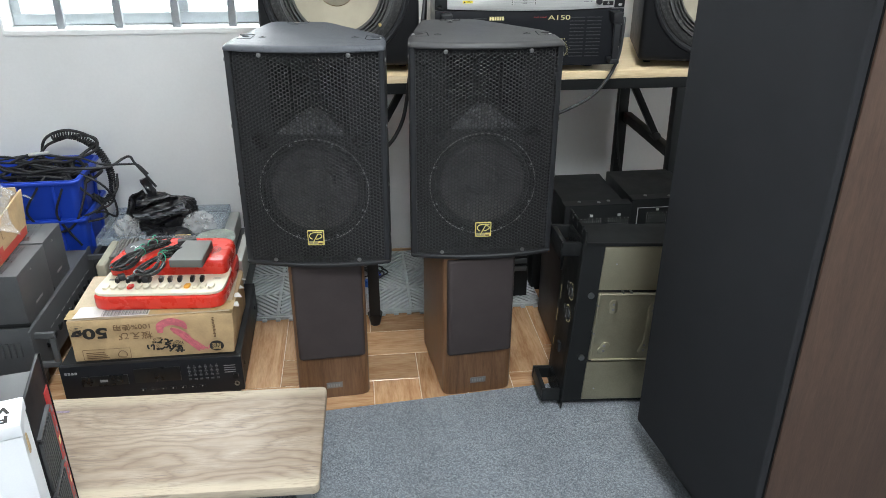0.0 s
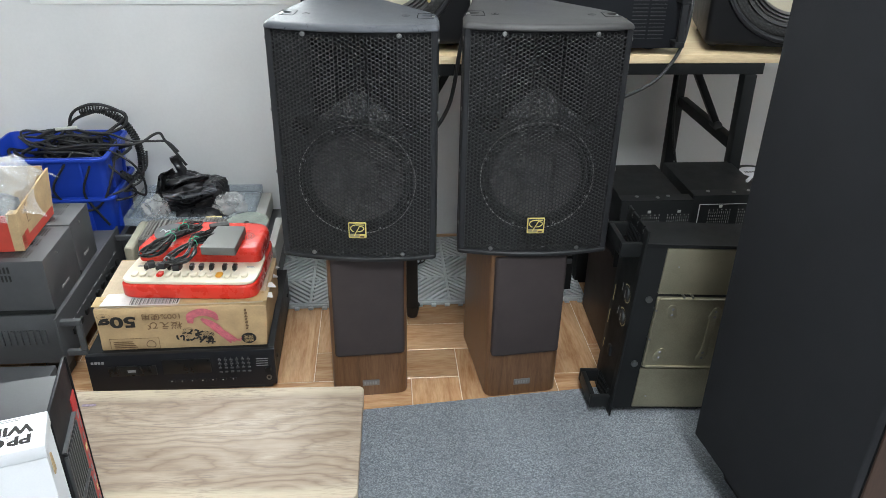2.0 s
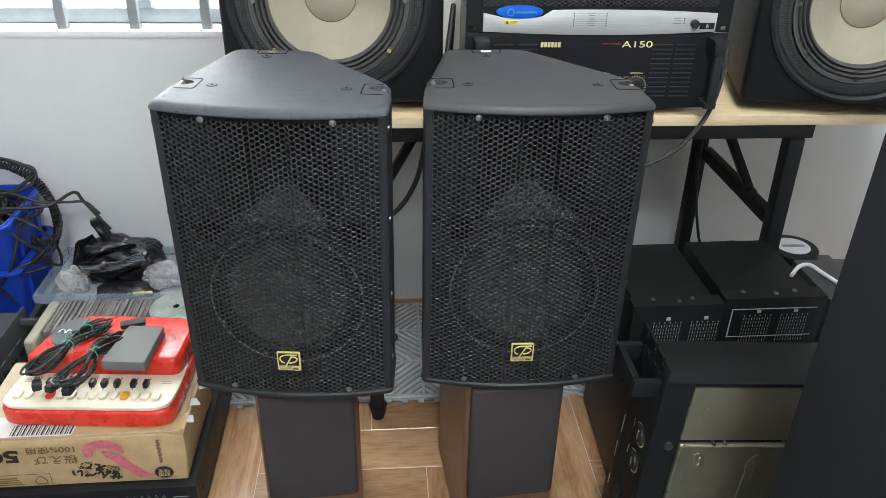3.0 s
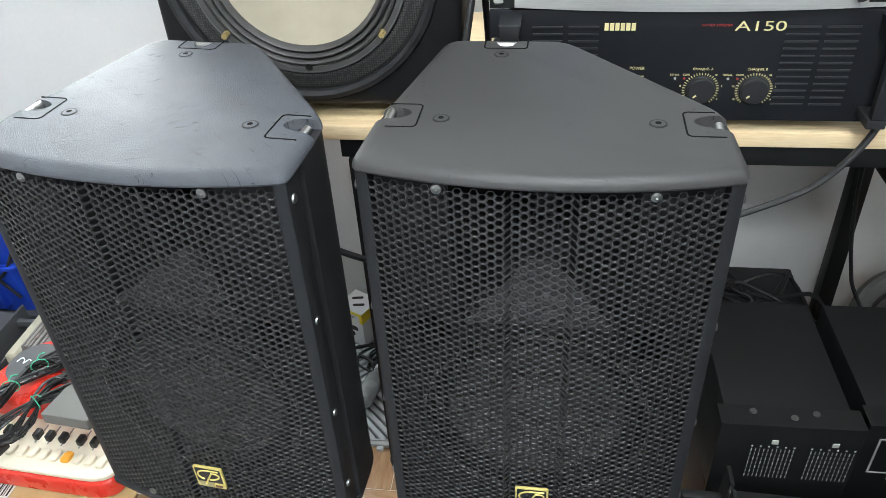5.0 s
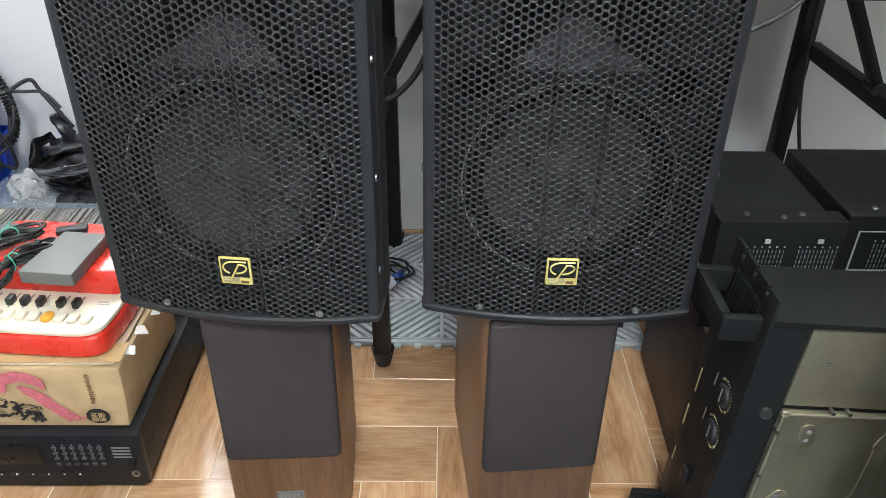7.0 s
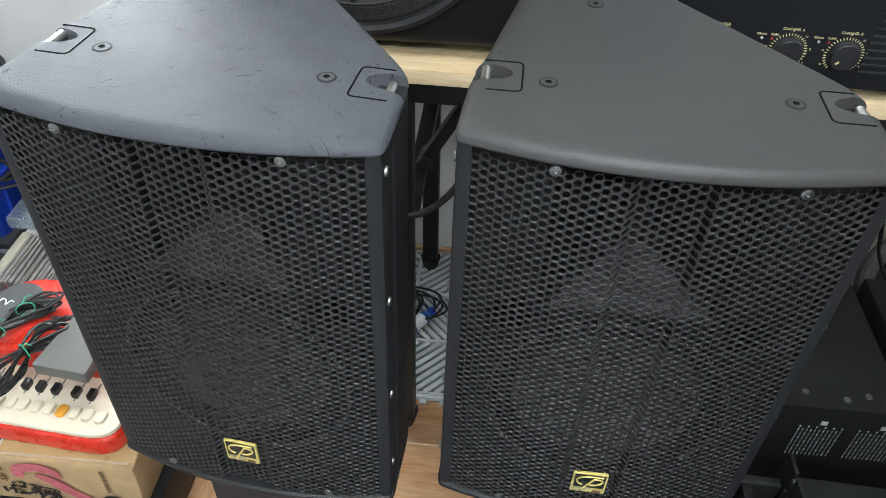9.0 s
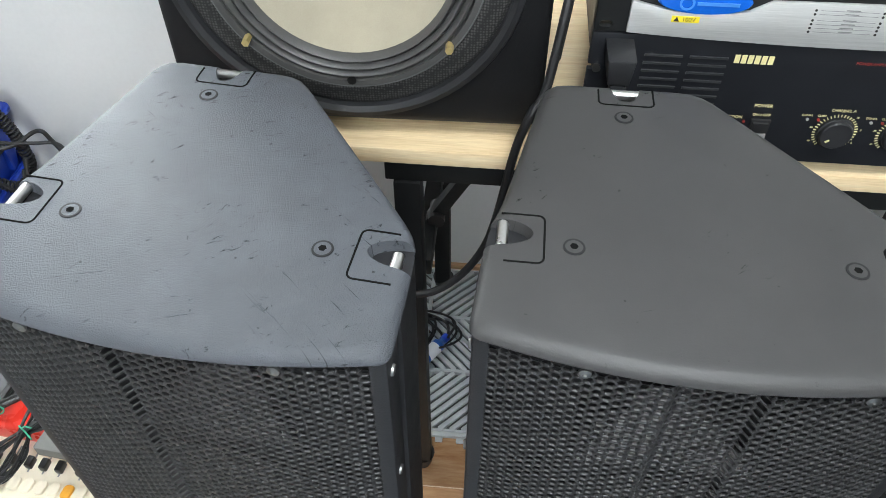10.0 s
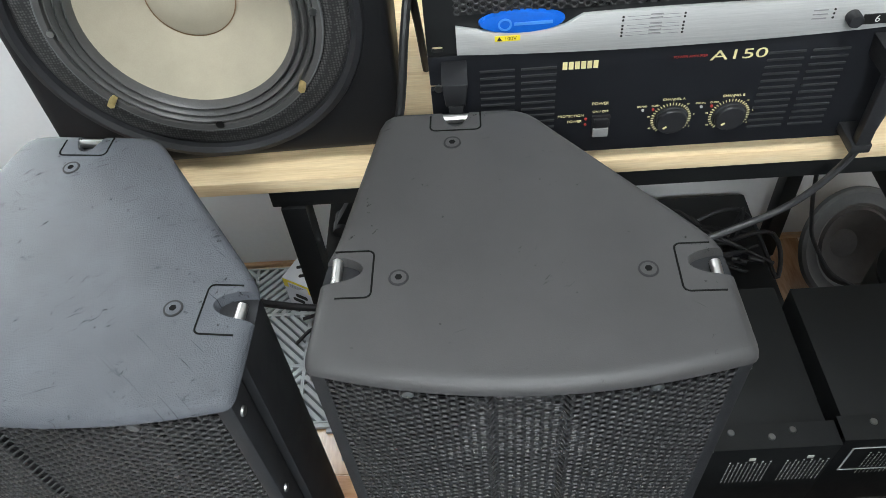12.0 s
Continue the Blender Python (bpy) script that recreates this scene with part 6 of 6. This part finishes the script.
scrap = thing("cardboard_box", "open red and tan carton full of film-wrapped parts", "carton", pose(-0.862, 1.700, 0.3468, 0, 0, 2))
wall_r = bmesh.new()
for outline, y in (([(-0.005, 0.0), (0.0, 0.0)], 0),):
    a = [wall_r.verts.new(p) for p in ((0, 0, 0), (0, 0.200, 0), (0.008, 0.208, 0.120), (0.0, 0.0, 0.092))]
    b = [wall_r.verts.new(p) for p in ((-0.004, 0.004, 0), (-0.004, 0.196, 0), (0.004, 0.204, 0.120), (-0.004, 0.004, 0.092))]
    wall_r.faces.new(a)
    wall_r.faces.new(b[::-1])
    for q in range(4):
        wall_r.faces.new((a[q], a[(q + 1) % 4], b[(q + 1) % 4], b[q]))
part("side_wall", wall_r, KRAFT, scrap)
part("red_print", prism([(0.0, 0.0), (0.192, 0.0), (0.200, 0.050), (0.0, 0.034)], 0, 0.0006, m=pose(0.0010, 0.003, 0.002, 90, 0, 90) @ pose(0, 0, 0)), CARTON_RED, scrap, "red printed lower side")
part("front_wall", box(-0.26, -0.0005, 0.0, 0.004, 0.0, 0.088), CARTON_RED, scrap)
part("corner_tape", box(-0.020, 0.0016, -0.0012, 0.022, 0.001, 0.093), KRAFT, scrap)
part("bottom", box(-0.26, -0.005, 0.005, 0.19, 0.0, 0.004), KRAFT, scrap)
part("back_wall", box(-0.26, 0.0, 0.192, 0.196, 0.0, 0.13), KRAFT, scrap)
part("printed_frame", box(0.0018, 0.0024, 0.050, 0.110, 0.050, 0.094), INK_BROWN, scrap)
part("printed_panel", box(0.0024, 0.0028, 0.052, 0.108, 0.052, 0.092), KRAFT, scrap)
for k in range(7):
    y = crng.uniform(0.03, 0.16)
    x = crng.uniform(-0.20, -0.04)
    part("wrapped_part", lathe([(0.0, 0.0), (0.022, 0.002), (0.024, 0.04), (0.018, 0.05), (0.010, 0.045), (0.0, 0.044)], pose(x, y, 0.030 + 0.004 * k, crng.uniform(-40, 40), crng.uniform(-40, 40), 0), 16), (SCREW, RUBBER, METAL_BLACK)[k % 3], scrap)
film = thing("plastic_film", "crumpled clear plastic film heaped over an open carton", "plastic film", pose(-1.005, 1.80, 0.462))


def crumple(nx, ny, w, d, h, seed, sag=0.0, rough=1.0):
    bm = bmesh.new()
    off = Vector((seed * 3.1, seed * 1.7, seed))
    grid = []
    for i in range(nx + 1):
        row = []
        for j in range(ny + 1):
            x, y = w * (i / nx - 0.5), d * (j / ny - 0.5)
            r = math.hypot(2 * x / w, 2 * y / d)
            z = h * max(0.0, 1 - r * r) - sag * max(0, r - 0.75) ** 2
            p = Vector((x, y, 0)) * 14 + off
            z += rough * (0.014 * noise.noise(p) + 0.011 * abs(noise.noise(p * 2.3)) + 0.006 * abs(noise.noise(p * 5.1)) + 0.0025 * abs(noise.noise(p * 11.0)))
            row.append(bm.verts.new((x + 0.008 * rough * noise.noise(p * 1.7 + Vector((9, 0, 0))), y + 0.008 * rough * noise.noise(p * 1.7 + Vector((0, 9, 0))), z)))
        grid.append(row)
    for i in range(nx):
        for j in range(ny):
            bm.faces.new((grid[i][j], grid[i + 1][j], grid[i + 1][j + 1], grid[i][j + 1]))
    return bm


part("sheet", crumple(90, 80, 0.28, 0.28, 0.035, 2, 0.16, 1.8), FILM, film, m=pose(0.005, 0.0, 0.020))
part("sheet", crumple(80, 70, 0.27, 0.24, 0.050, 7, 0.20, 2.2), FILM, film, m=pose(0.0, -0.02, 0.010, 6, -4, 30))


def crate(z0, h, label):
    c = thing("plastic_crate", label, "crate", pose(-0.985, 2.262, z0, 0, 0, 1.0), "stacked blue crates")
    outer = bmesh.new()
    low, top = rounded(0.310, 0.195, 0.02), rounded(0.336, 0.236, 0.02)
    n = len(low)
    tin, lin = rounded(0.328, 0.226, 0.018), rounded(0.30, 0.185, 0.018)
    rings = [[outer.verts.new((x, y, z)) for x, y in o] for o, z in ((low, 0.0), (top, h), (tin, h), (lin, 0.006))]
    for a, b in zip(rings, rings[1:]):
        for i in range(n):
            outer.faces.new((a[i], a[(i + 1) % n], b[(i + 1) % n], b[i]))
    outer.faces.new(rings[0][::-1])
    outer.faces.new(rings[3])
    part("tub", outer, BLUE_PLASTIC, c, "glossy blue plastic tub")
    rim = bmesh.new()
    prism(rounded(0.350, 0.250, 0.022), h - 0.012, h - 0.002, 0.003, 2, bm=rim)
    inner = prism(rounded(0.330, 0.228, 0.018), h - 0.03, h + 0.02)
    part("rim", cut(rim, inner), BLUE_PLASTIC, c)
    for x in (-0.10, 0.0, 0.10):
        part("rib", box(x - 0.004, x + 0.004, -0.1175, -0.090, 0.02, h - 0.013, 0.002, m=pose(0, 0, 0)), BLUE_PLASTIC, c)
    part("rib", box(0.150, 0.168, -0.06, -0.052, 0.02, h - 0.013, 0.002), BLUE_PLASTIC, c)
    part("rib", box(0.150, 0.168, 0.05, 0.058, 0.02, h - 0.013, 0.002), BLUE_PLASTIC, c)
    return c


single("storage_box", box(-1.13, -0.815, 2.150, 2.378, 0.0, 0.138, 0.005), METAL_GREYBLACK, "dark flat box on the tiles under the blue crates", "box")
crate(0.139, 0.140, "deep blue plastic crate on a dark box under another crate")
crate(0.264, 0.134, "deep blue plastic crate heaped with black cables, by the wall")

heap = thing("cable_bundle", "heap of black cables spilling from a blue crate", "cable", pose(-0.935, 2.275, 0.356))
for k in range(20):
    cx, cy = crng.uniform(-0.10, 0.06), crng.uniform(-0.030, 0.020)
    rx, ry = crng.uniform(0.045, 0.115), crng.uniform(0.030, 0.060)
    zz, ph = crng.uniform(-0.01, 0.055), crng.uniform(0, 6.28)
    lean_x, lean_y = crng.uniform(-0.25, 0.25), crng.uniform(-0.3, 0.3)
    pts = []
    for i in range(13):
        t = ph + 0.72 * i
        grow = 1 + 0.10 * math.sin(1.7 * t + k)
        px, py = cx + rx * grow * math.cos(t), max(-0.085, min(0.085, cy + ry * grow * math.sin(t)))
        pts.append((px, py, zz + 0.010 * math.sin(2 * t + ph) + lean_x * (px - cx) + lean_y * (py - cy) - (0.05 if i in (0, 12) else 0)))
    part("cord", tube(pts, crng.choice((0.0040, 0.0046, 0.0034)), 7, 6), RUBBER, heap)
part("cord", tube([(-0.01, 0.02, 0.03), (-0.01, 0.02, 0.09), (0.010, 0.02, 0.128), (0.06, 0.02, 0.148), (0.11, 0.02, 0.140), (0.150, 0.02, 0.112), (0.120, 0.01, 0.085), (0.07, -0.01, 0.060), (0.0, -0.02, 0.070), (-0.06, -0.03, 0.060), (-0.13, -0.05, 0.030)], 0.0044, 8, 8), RUBBER, heap)
part("cord", tube([(-0.06, -0.01, 0.04), (-0.01, 0.0, 0.085), (0.02, 0.01, 0.112), (0.09, 0.03, 0.128), (0.145, 0.03, 0.118), (0.148, 0.0, 0.09), (0.09, -0.02, 0.075), (-0.02, -0.02, 0.090), (-0.085, -0.03, 0.07)], 0.0042, 8, 8), RUBBER, heap)
part("coiled_cord", coil([(0.025, 0.02, 0.128), (0.08, 0.03, 0.128), (0.135, 0.03, 0.095), (0.168, 0.025, 0.035), (0.172, 0.02, -0.04), (0.150, 0.0, -0.075), (0.120, -0.02, -0.05)], 0.0095, 0.0072, 0.0030, 6), RUBBER, heap, "coiled black telephone-style cord")
part("cord", tube([(-0.02, -0.06, 0.045), (0.06, -0.06, 0.055), (0.14, -0.05, 0.050), (0.190, -0.02, 0.045), (0.226, 0.0, 0.062), (0.246, 0.0, 0.066), (0.256, 0.0, 0.046), (0.285, -0.01, 0.010), (0.31, -0.01, -0.03)], 0.0040, 8, 8), RUBBER, heap)
part("cord", tube([(-0.09, -0.09, 0.030), (-0.11, -0.125, -0.01), (-0.07, -0.12, -0.07), (0.0, -0.118, -0.09), (0.035, -0.116, -0.12), (0.02, -0.115, -0.16), (-0.01, -0.112, -0.14)], 0.0036, 7, 8), RUBBER, heap)
part("cord", tube([(0.07, -0.05, 0.035), (0.12, -0.09, 0.0), (0.16, -0.08, -0.05), (0.165, -0.06, -0.10), (0.11, -0.09, -0.105), (0.09, -0.11, -0.09), (0.13, -0.10, -0.075), (0.185, -0.05, -0.06), (0.19, -0.02, -0.01)], 0.0036, 7, 8), RUBBER, heap)
for pts in ([(0.02, -0.08, 0.040), (0.01, -0.128, 0.020), (-0.03, -0.134, -0.050), (0.01, -0.132, -0.105), (0.06, -0.130, -0.115), (0.10, -0.128, -0.085), (0.125, -0.10, -0.02), (0.13, -0.06, 0.030)],
            [(0.08, -0.08, 0.036), (0.075, -0.128, 0.010), (0.05, -0.132, -0.060), (0.075, -0.130, -0.120), (0.10, -0.126, -0.165)],
            [(0.11, -0.07, 0.045), (0.170, -0.075, 0.010), (0.195, -0.06, -0.045), (0.190, -0.05, -0.105), (0.165, -0.075, -0.080), (0.150, -0.10, -0.070), (0.172, -0.08, -0.050), (0.205, -0.05, -0.020), (0.205, -0.02, 0.020)],
            [(0.02, 0.0, 0.060), (0.10, -0.02, 0.075), (0.165, -0.02, 0.052), (0.225, -0.01, 0.046), (0.262, 0.0, 0.040), (0.292, -0.005, 0.010)]):
    part("cord", tube(pts, 0.0034, 7, 8), RUBBER, heap)
part("connector", rod((-0.03, -0.03, 0.092), (0.03, -0.035, 0.098), 0.005, n=10), PALE_PLASTIC, heap)

base_crate = thing("storage_box", "pale grey storage tray on a dark case beside the crates", "storage tray", pose(-0.545, 2.14, 0.0))
part("body", box(-0.185, 0.185, -0.19, 0.23, 0.0, 0.130, 0.006), METAL_GREYBLACK, base_crate)
part("tray_floor", box(-0.190, 0.200, -0.195, -0.01, 0.1305, 0.138, 0.002), PALE_PLASTIC, base_crate)
part("tray_end", box(-0.192, -0.166, -0.195, -0.03, 0.1385, 0.222, 0.011, 3), plain("yellowed_plastic", (0.36, 0.34, 0.26), 0.5), base_crate, "yellowed end of the tray")
part("tray_end", box(0.185, 0.206, -0.195, -0.01, 0.1385, 0.215, 0.006), PALE_PLASTIC, base_crate)
part("tray_lip", box(-0.165, 0.180, -0.197, -0.188, 0.1385, 0.175, 0.003), PALE_PLASTIC, base_crate)
drng = random.Random(8)
spines = [plain("spine_%s" % n, c, 0.3, relief=0) for n, c in (("white", (0.20, 0.19, 0.175)), ("violet", (0.12, 0.06, 0.22)), ("green", (0.12, 0.20, 0.10)), ("dark", (0.08, 0.08, 0.09)), ("grey", (0.15, 0.142, 0.13)), ("red", (0.25, 0.06, 0.06)))]
for k in range(60):
    x = -0.698 + 0.00535 * k
    case = thing("cd_case", "thin compact disc case standing in a row", "cd case", pose(x, 1.955, 0.139, drng.uniform(-1.5, 1.5), drng.uniform(-0.8, 0.8), 0), "row of disc cases")
    part("shell", box(-0.0022, 0.0022, drng.uniform(0.0, 0.003), 0.125, 0.0, drng.uniform(0.097, 0.101), 0.0006, 1), spines[drng.choice((4, 4, 4, 0))], case)
    part("spine_card", box(-0.0017, 0.0017, -0.0006, -0.0001, 0.004, 0.094), spines[drng.choice((0, 0, 4, 4, 3, 5, 2))], case)
single("storage_box", box(-0.76, -0.40, 2.135, 2.375, 0.1305, 0.186, 0.004), PALE_PLASTIC, "flat pale box carrying a clear lid", "box")
lid = thing("clear_tray", "shallow clear plastic tray with odds and ends on it", "tray", pose(-0.612, 2.262, 0.187, 1.5, 0, -1))
part("plate", prism(rounded(0.36, 0.225, 0.02), 0.0, 0.004, 0.001, 2), CLEAR, lid)
for x0, x1, y0, y1 in ((-0.182, 0.182, -0.1145, -0.109), (-0.182, 0.182, 0.109, 0.1145), (-0.1825, -0.177, -0.1085, 0.1085), (0.177, 0.1825, -0.1085, 0.1085)):
    part("raised_edge", box(x0, x1, y0, y1, 0.0, 0.026, 0.002), CLEAR, lid)
bag = thing("plastic_bag", "crumpled black bin-liner bag lying on a clear lid", "bag", pose(-0.615, 2.272, 0.192))
blob = bmesh.new()
bmesh.ops.create_icosphere(blob, subdivisions=6, radius=1)
knot = Vector((0.45, -0.1, 0.75))
for v in blob.verts:
    p = v.co.copy()
    d = p - knot
    around = math.atan2(d.y + 0.35 * d.z, d.x)
    wob = noise.noise(p * 1.7)
    fold = abs(math.sin(4.5 * around + 2.6 * wob + 1.5 * d.length)) ** 0.7
    k = 0.92 + 0.24 * noise.noise(p * 1.5 + Vector((4, 2, 0))) + 0.17 * (fold - 0.5) * min(1, 1.6 * d.length) + 0.075 * (abs(noise.noise(p * 4.2)) - 0.2) + 0.04 * (abs(noise.noise(p * 9.0)) - 0.2) + 0.10 * max(0, 0.5 - d.length)
    v.co = Vector((p.x * 0.112 * k, p.y * 0.072 * k, max(0.0, 0.048 + p.z * 0.060 * k)))
part("body", blob, BAG_BLACK, bag)
neck = bmesh.new()
tube([(-0.02, 0.0, 0.085), (-0.030, 0.0, 0.120), (-0.048, 0.005, 0.158)], 0.014, 10, 6, neck)
for v in neck.verts:
    v.co += Vector((noise.noise(v.co * 60), noise.noise(v.co * 60 + Vector((5, 0, 0))), 0)) * 0.008
part("twisted_neck", neck, BAG_BLACK, bag)


def fold_strip(pts, wide, seed):
    """A strip of thin film gathered along a line, pleated across."""
    bm, rows = bmesh.new(), []
    line = [Vector(p) for p in pts]
    for i in range(33):
        s = i / 32 * (len(line) - 1)
        j = min(int(s), len(line) - 2)
        c = line[j].lerp(line[j + 1], s - j)
        side = (line[j + 1] - line[j]).cross(Vector((0.3, 1, 0.4))).normalized()
        row = []
        for q in range(13):
            u = q / 12 - 0.5
            w = wide * (0.75 + 0.5 * abs(noise.noise(c * 22 + Vector((seed, 0, 0)))))
            out = 0.30 * wide * abs(math.sin(5.5 * u * math.pi + 2 * noise.noise(c * 18))) + 0.5 * wide * (0.25 - u * u)
            row.append(bm.verts.new(c + side * (u * w) + Vector((0.2, -1, 0.5)) * out))
        rows.append(row)
    for i in range(32):
        for q in range(12):
            bm.faces.new((rows[i][q], rows[i + 1][q], rows[i + 1][q + 1], rows[i][q + 1]))
    return bm


part("fold", fold_strip([(-0.095, -0.050, 0.055), (-0.050, -0.070, 0.085), (0.0, -0.066, 0.105), (0.06, -0.050, 0.112)], 0.020, 1), BAG_BLACK, bag)
part("fold", fold_strip([(-0.100, -0.045, 0.030), (-0.085, -0.055, 0.070), (-0.075, -0.040, 0.112), (-0.040, -0.030, 0.125)], 0.026, 5), BAG_BLACK, bag)
part("fold", fold_strip([(-0.060, -0.072, 0.036), (0.0, -0.082, 0.044), (0.070, -0.070, 0.060)], 0.024, 9), BAG_BLACK, bag)
part("clear_film", fold_strip([(-0.070, -0.074, 0.060), (-0.030, -0.084, 0.066), (0.020, -0.084, 0.076), (0.080, -0.066, 0.088)], 0.034, 13), plain("grey_film", (0.24, 0.25, 0.27), 0.22, vary=0.35, scale=40), bag, "glossy pale grey film among the black folds")
part("tail", crumple(22, 18, 0.15, 0.07, 0.016, 4, 0.05, 0.7), BAG_BLACK, bag, m=pose(0.035, -0.075, 0.004, 0, 4, 8))


def wrap(m, w, d, h, seed, label):
    b = thing("bubble_wrap", label, "bubble wrap", m)
    bm = bmesh.new()
    bmesh.ops.create_icosphere(bm, subdivisions=5, radius=1)
    for v in bm.verts:
        p = v.co.copy()
        k = 1 + 0.3 * noise.noise(p * 2 + Vector((seed, 0, 0))) + 0.10 * (abs(noise.noise(p * 11)) - 0.2)
        v.co = Vector((p.x * w * k, p.y * d * k, max(0.0, h * 0.8 + p.z * h * k)))
    part("sheet", bm, BUBBLE, b)
    return b


wrap(pose(-0.712, 2.195, 0.192), 0.036, 0.036, 0.036, 1, "ball of clear bubble wrap on the lid")
wrap(pose(-0.500, 2.215, 0.192), 0.048, 0.034, 0.034, 6, "crumpled clear bubble wrap beside a black bag")
single("audio_plug", lathe([(0.0, -0.02), (0.006, -0.02), (0.006, 0.006), (0.0035, 0.008), (0.0035, 0.024), (0.0, 0.026)], None, 14), BRASS, "gold-coloured audio plug on the lid", "plug", pose(-0.545, 2.165, 0.200, 0, 90, 10))
single("compact_disc", lathe([(0.0075, 0.0), (0.060, 0.0), (0.060, 0.0012), (0.0075, 0.0012)], None, 48, closed=True), DISC, "loose shiny compact disc resting on the disc cases", "disc", pose(-0.425, 2.035, 0.2445, 3, -3, 0))

# ---------------------------------------------------------------- nearest boxes at the side
red_amp = thing("power_amplifier", "black rack amplifier with red trim standing on its side", "amplifier", pose(-0.5325, 1.083, 0.006, 0, 0, 11.0))
# front faces +x, its units run along -y
part("chassis", box(-0.36, -0.005, -0.130, -0.003, 0.022, 0.455, 0.002), METAL_GREYBLACK, red_amp)
part("faceplate", box(-0.0045, 0.0, -0.1325, 0.0, 0.0, 0.4826, 0.001), METAL_BLUEBLACK, red_amp)
part("red_trim", box(0.0003, 0.0022, -0.030, -0.004, 0.010, 0.425, 0.0006), RED_TRIM, red_amp, "scuffed red stripe with worn print")
part("edge_trim", box(-0.0046, 0.0030, 0.0004, 0.0022, 0.0, 0.4826), BLACK_GLOSS, red_amp)
for k in range(16):
    part("print_bar", box(0.0024, 0.0029, -0.021 + 0.002 * (k % 3), -0.012, 0.05 + 0.022 * k, 0.062 + 0.022 * k), INK_YELLOW if k % 4 == 0 else INK_GREY, red_amp)
for c in range(3):
    for k in range(9):
        z = 0.395 - 0.115 * c
        part("vent_fin", box(0.0004, 0.006, -0.126 + 0.0102 * k, -0.1215 + 0.0102 * k, z - 0.095, z, 0.001), METAL_GREYBLACK, red_amp)
    part("cross_bar", box(0.0004, 0.0066, -0.128, -0.036, 0.2885 - 0.115 * c + 0.115, 0.292 - 0.115 * c + 0.115), METAL_GREYBLACK, red_amp)
white_box = thing("cardboard_box", "white printed carton with dented corner, in front of an amplifier", "carton", pose(-0.466, 0.846, 0.006, 0, 0, 17))
part("carton_body", box(-0.36, 0.0, 0.0, 0.066, 0.0, 0.503, 0.003), PAPER, white_box)
part("lid", box(-0.361, 0.0012, -0.0012, 0.0672, 0.5035, 0.523, 0.002), PAPER, white_box, "white lid with black print")
part("dent", prism(soften([(0.0, 0.0), (0.014, 0.0), (0.010, 0.03), (0.003, 0.034)], 0.004), 0, 0.0012, m=pose(0.0020, 0.003, 0.470, 90, 0, 90)), KRAFT, white_box, "torn brown corner")
lettering("PRO", 0.022, pose(-0.040, 0.020, 0.5232, 0, 0, 180), INK_BLACK, white_box, wide=1.2, bold=0.0008)
lettering("WIRE", 0.022, pose(-0.046, 0.041, 0.5232, 0, 0, 180), INK_BLACK, white_box, wide=1.2, bold=0.0008)
for k in range(2):
    part("print_bar", box(-0.10, -0.03, 0.059 + 0.003 * k, 0.060 + 0.003 * k, 0.5231, 0.5234), INK_GREY, white_box)
for k in range(9):
    part("print_bar", box(0.0004, 0.0009, 0.016 + 0.0015 * (k % 3), 0.030, 0.28 + 0.008 * k, 0.284 + 0.008 * k), INK_GREY, white_box)
single("audio_unit", box(-1.05, -0.80, 1.33, 1.58, 0.006, 0.115, 0.004), METAL_GREYBLACK, "low dark unit on the floor before the rack amplifier", "audio unit")

# ---------------------------------------------------------------- floor tiles
rng = random.Random(5)
TW, TL = 0.12, 0.36
turned = mesh_of(box(-TL / 2 + 0.0008, TL / 2 - 0.0008, -TW / 2 + 0.0011, TW / 2 - 0.0011, -0.005, 0.0, 0.0006, 1), PLANK, False)
rest = bmesh.new()
for k in range(-9, 9):
    for j in range(-5, 6):
        hx, hy = 0.132 - TL / 2 + k * TW + j * 2 * TL, 1.632 + k * TW + TW / 2
        vx, vy = 0.132 + k * TW + TW / 2 + j * 2 * TL, 1.632 + k * TW + TW - TL / 2
        for x, y, rz in ((hx, hy, 0), (vx, vy, 90)):
            if -1.30 < x < 1.30 and 1.18 < y < 2.34:
                part("tile", turned, None, floor, m=pose(x, y, rng.uniform(-0.0003, 0.0), 0, 0, rz + rng.choice((0, 180))))
            elif -1.76 < x < 2.12 and 1.18 < y < 2.34:
                box(-TL / 2 + 0.0008, TL / 2 - 0.0008, -TW / 2 + 0.0011, TW / 2 - 0.0011, -0.005, 0.0, bm=rest, m=pose(x, y, 0, 0, 0, rz))
tagged(part("tiles", rest, PLANK, floor, smooth=False), kind="stuff")
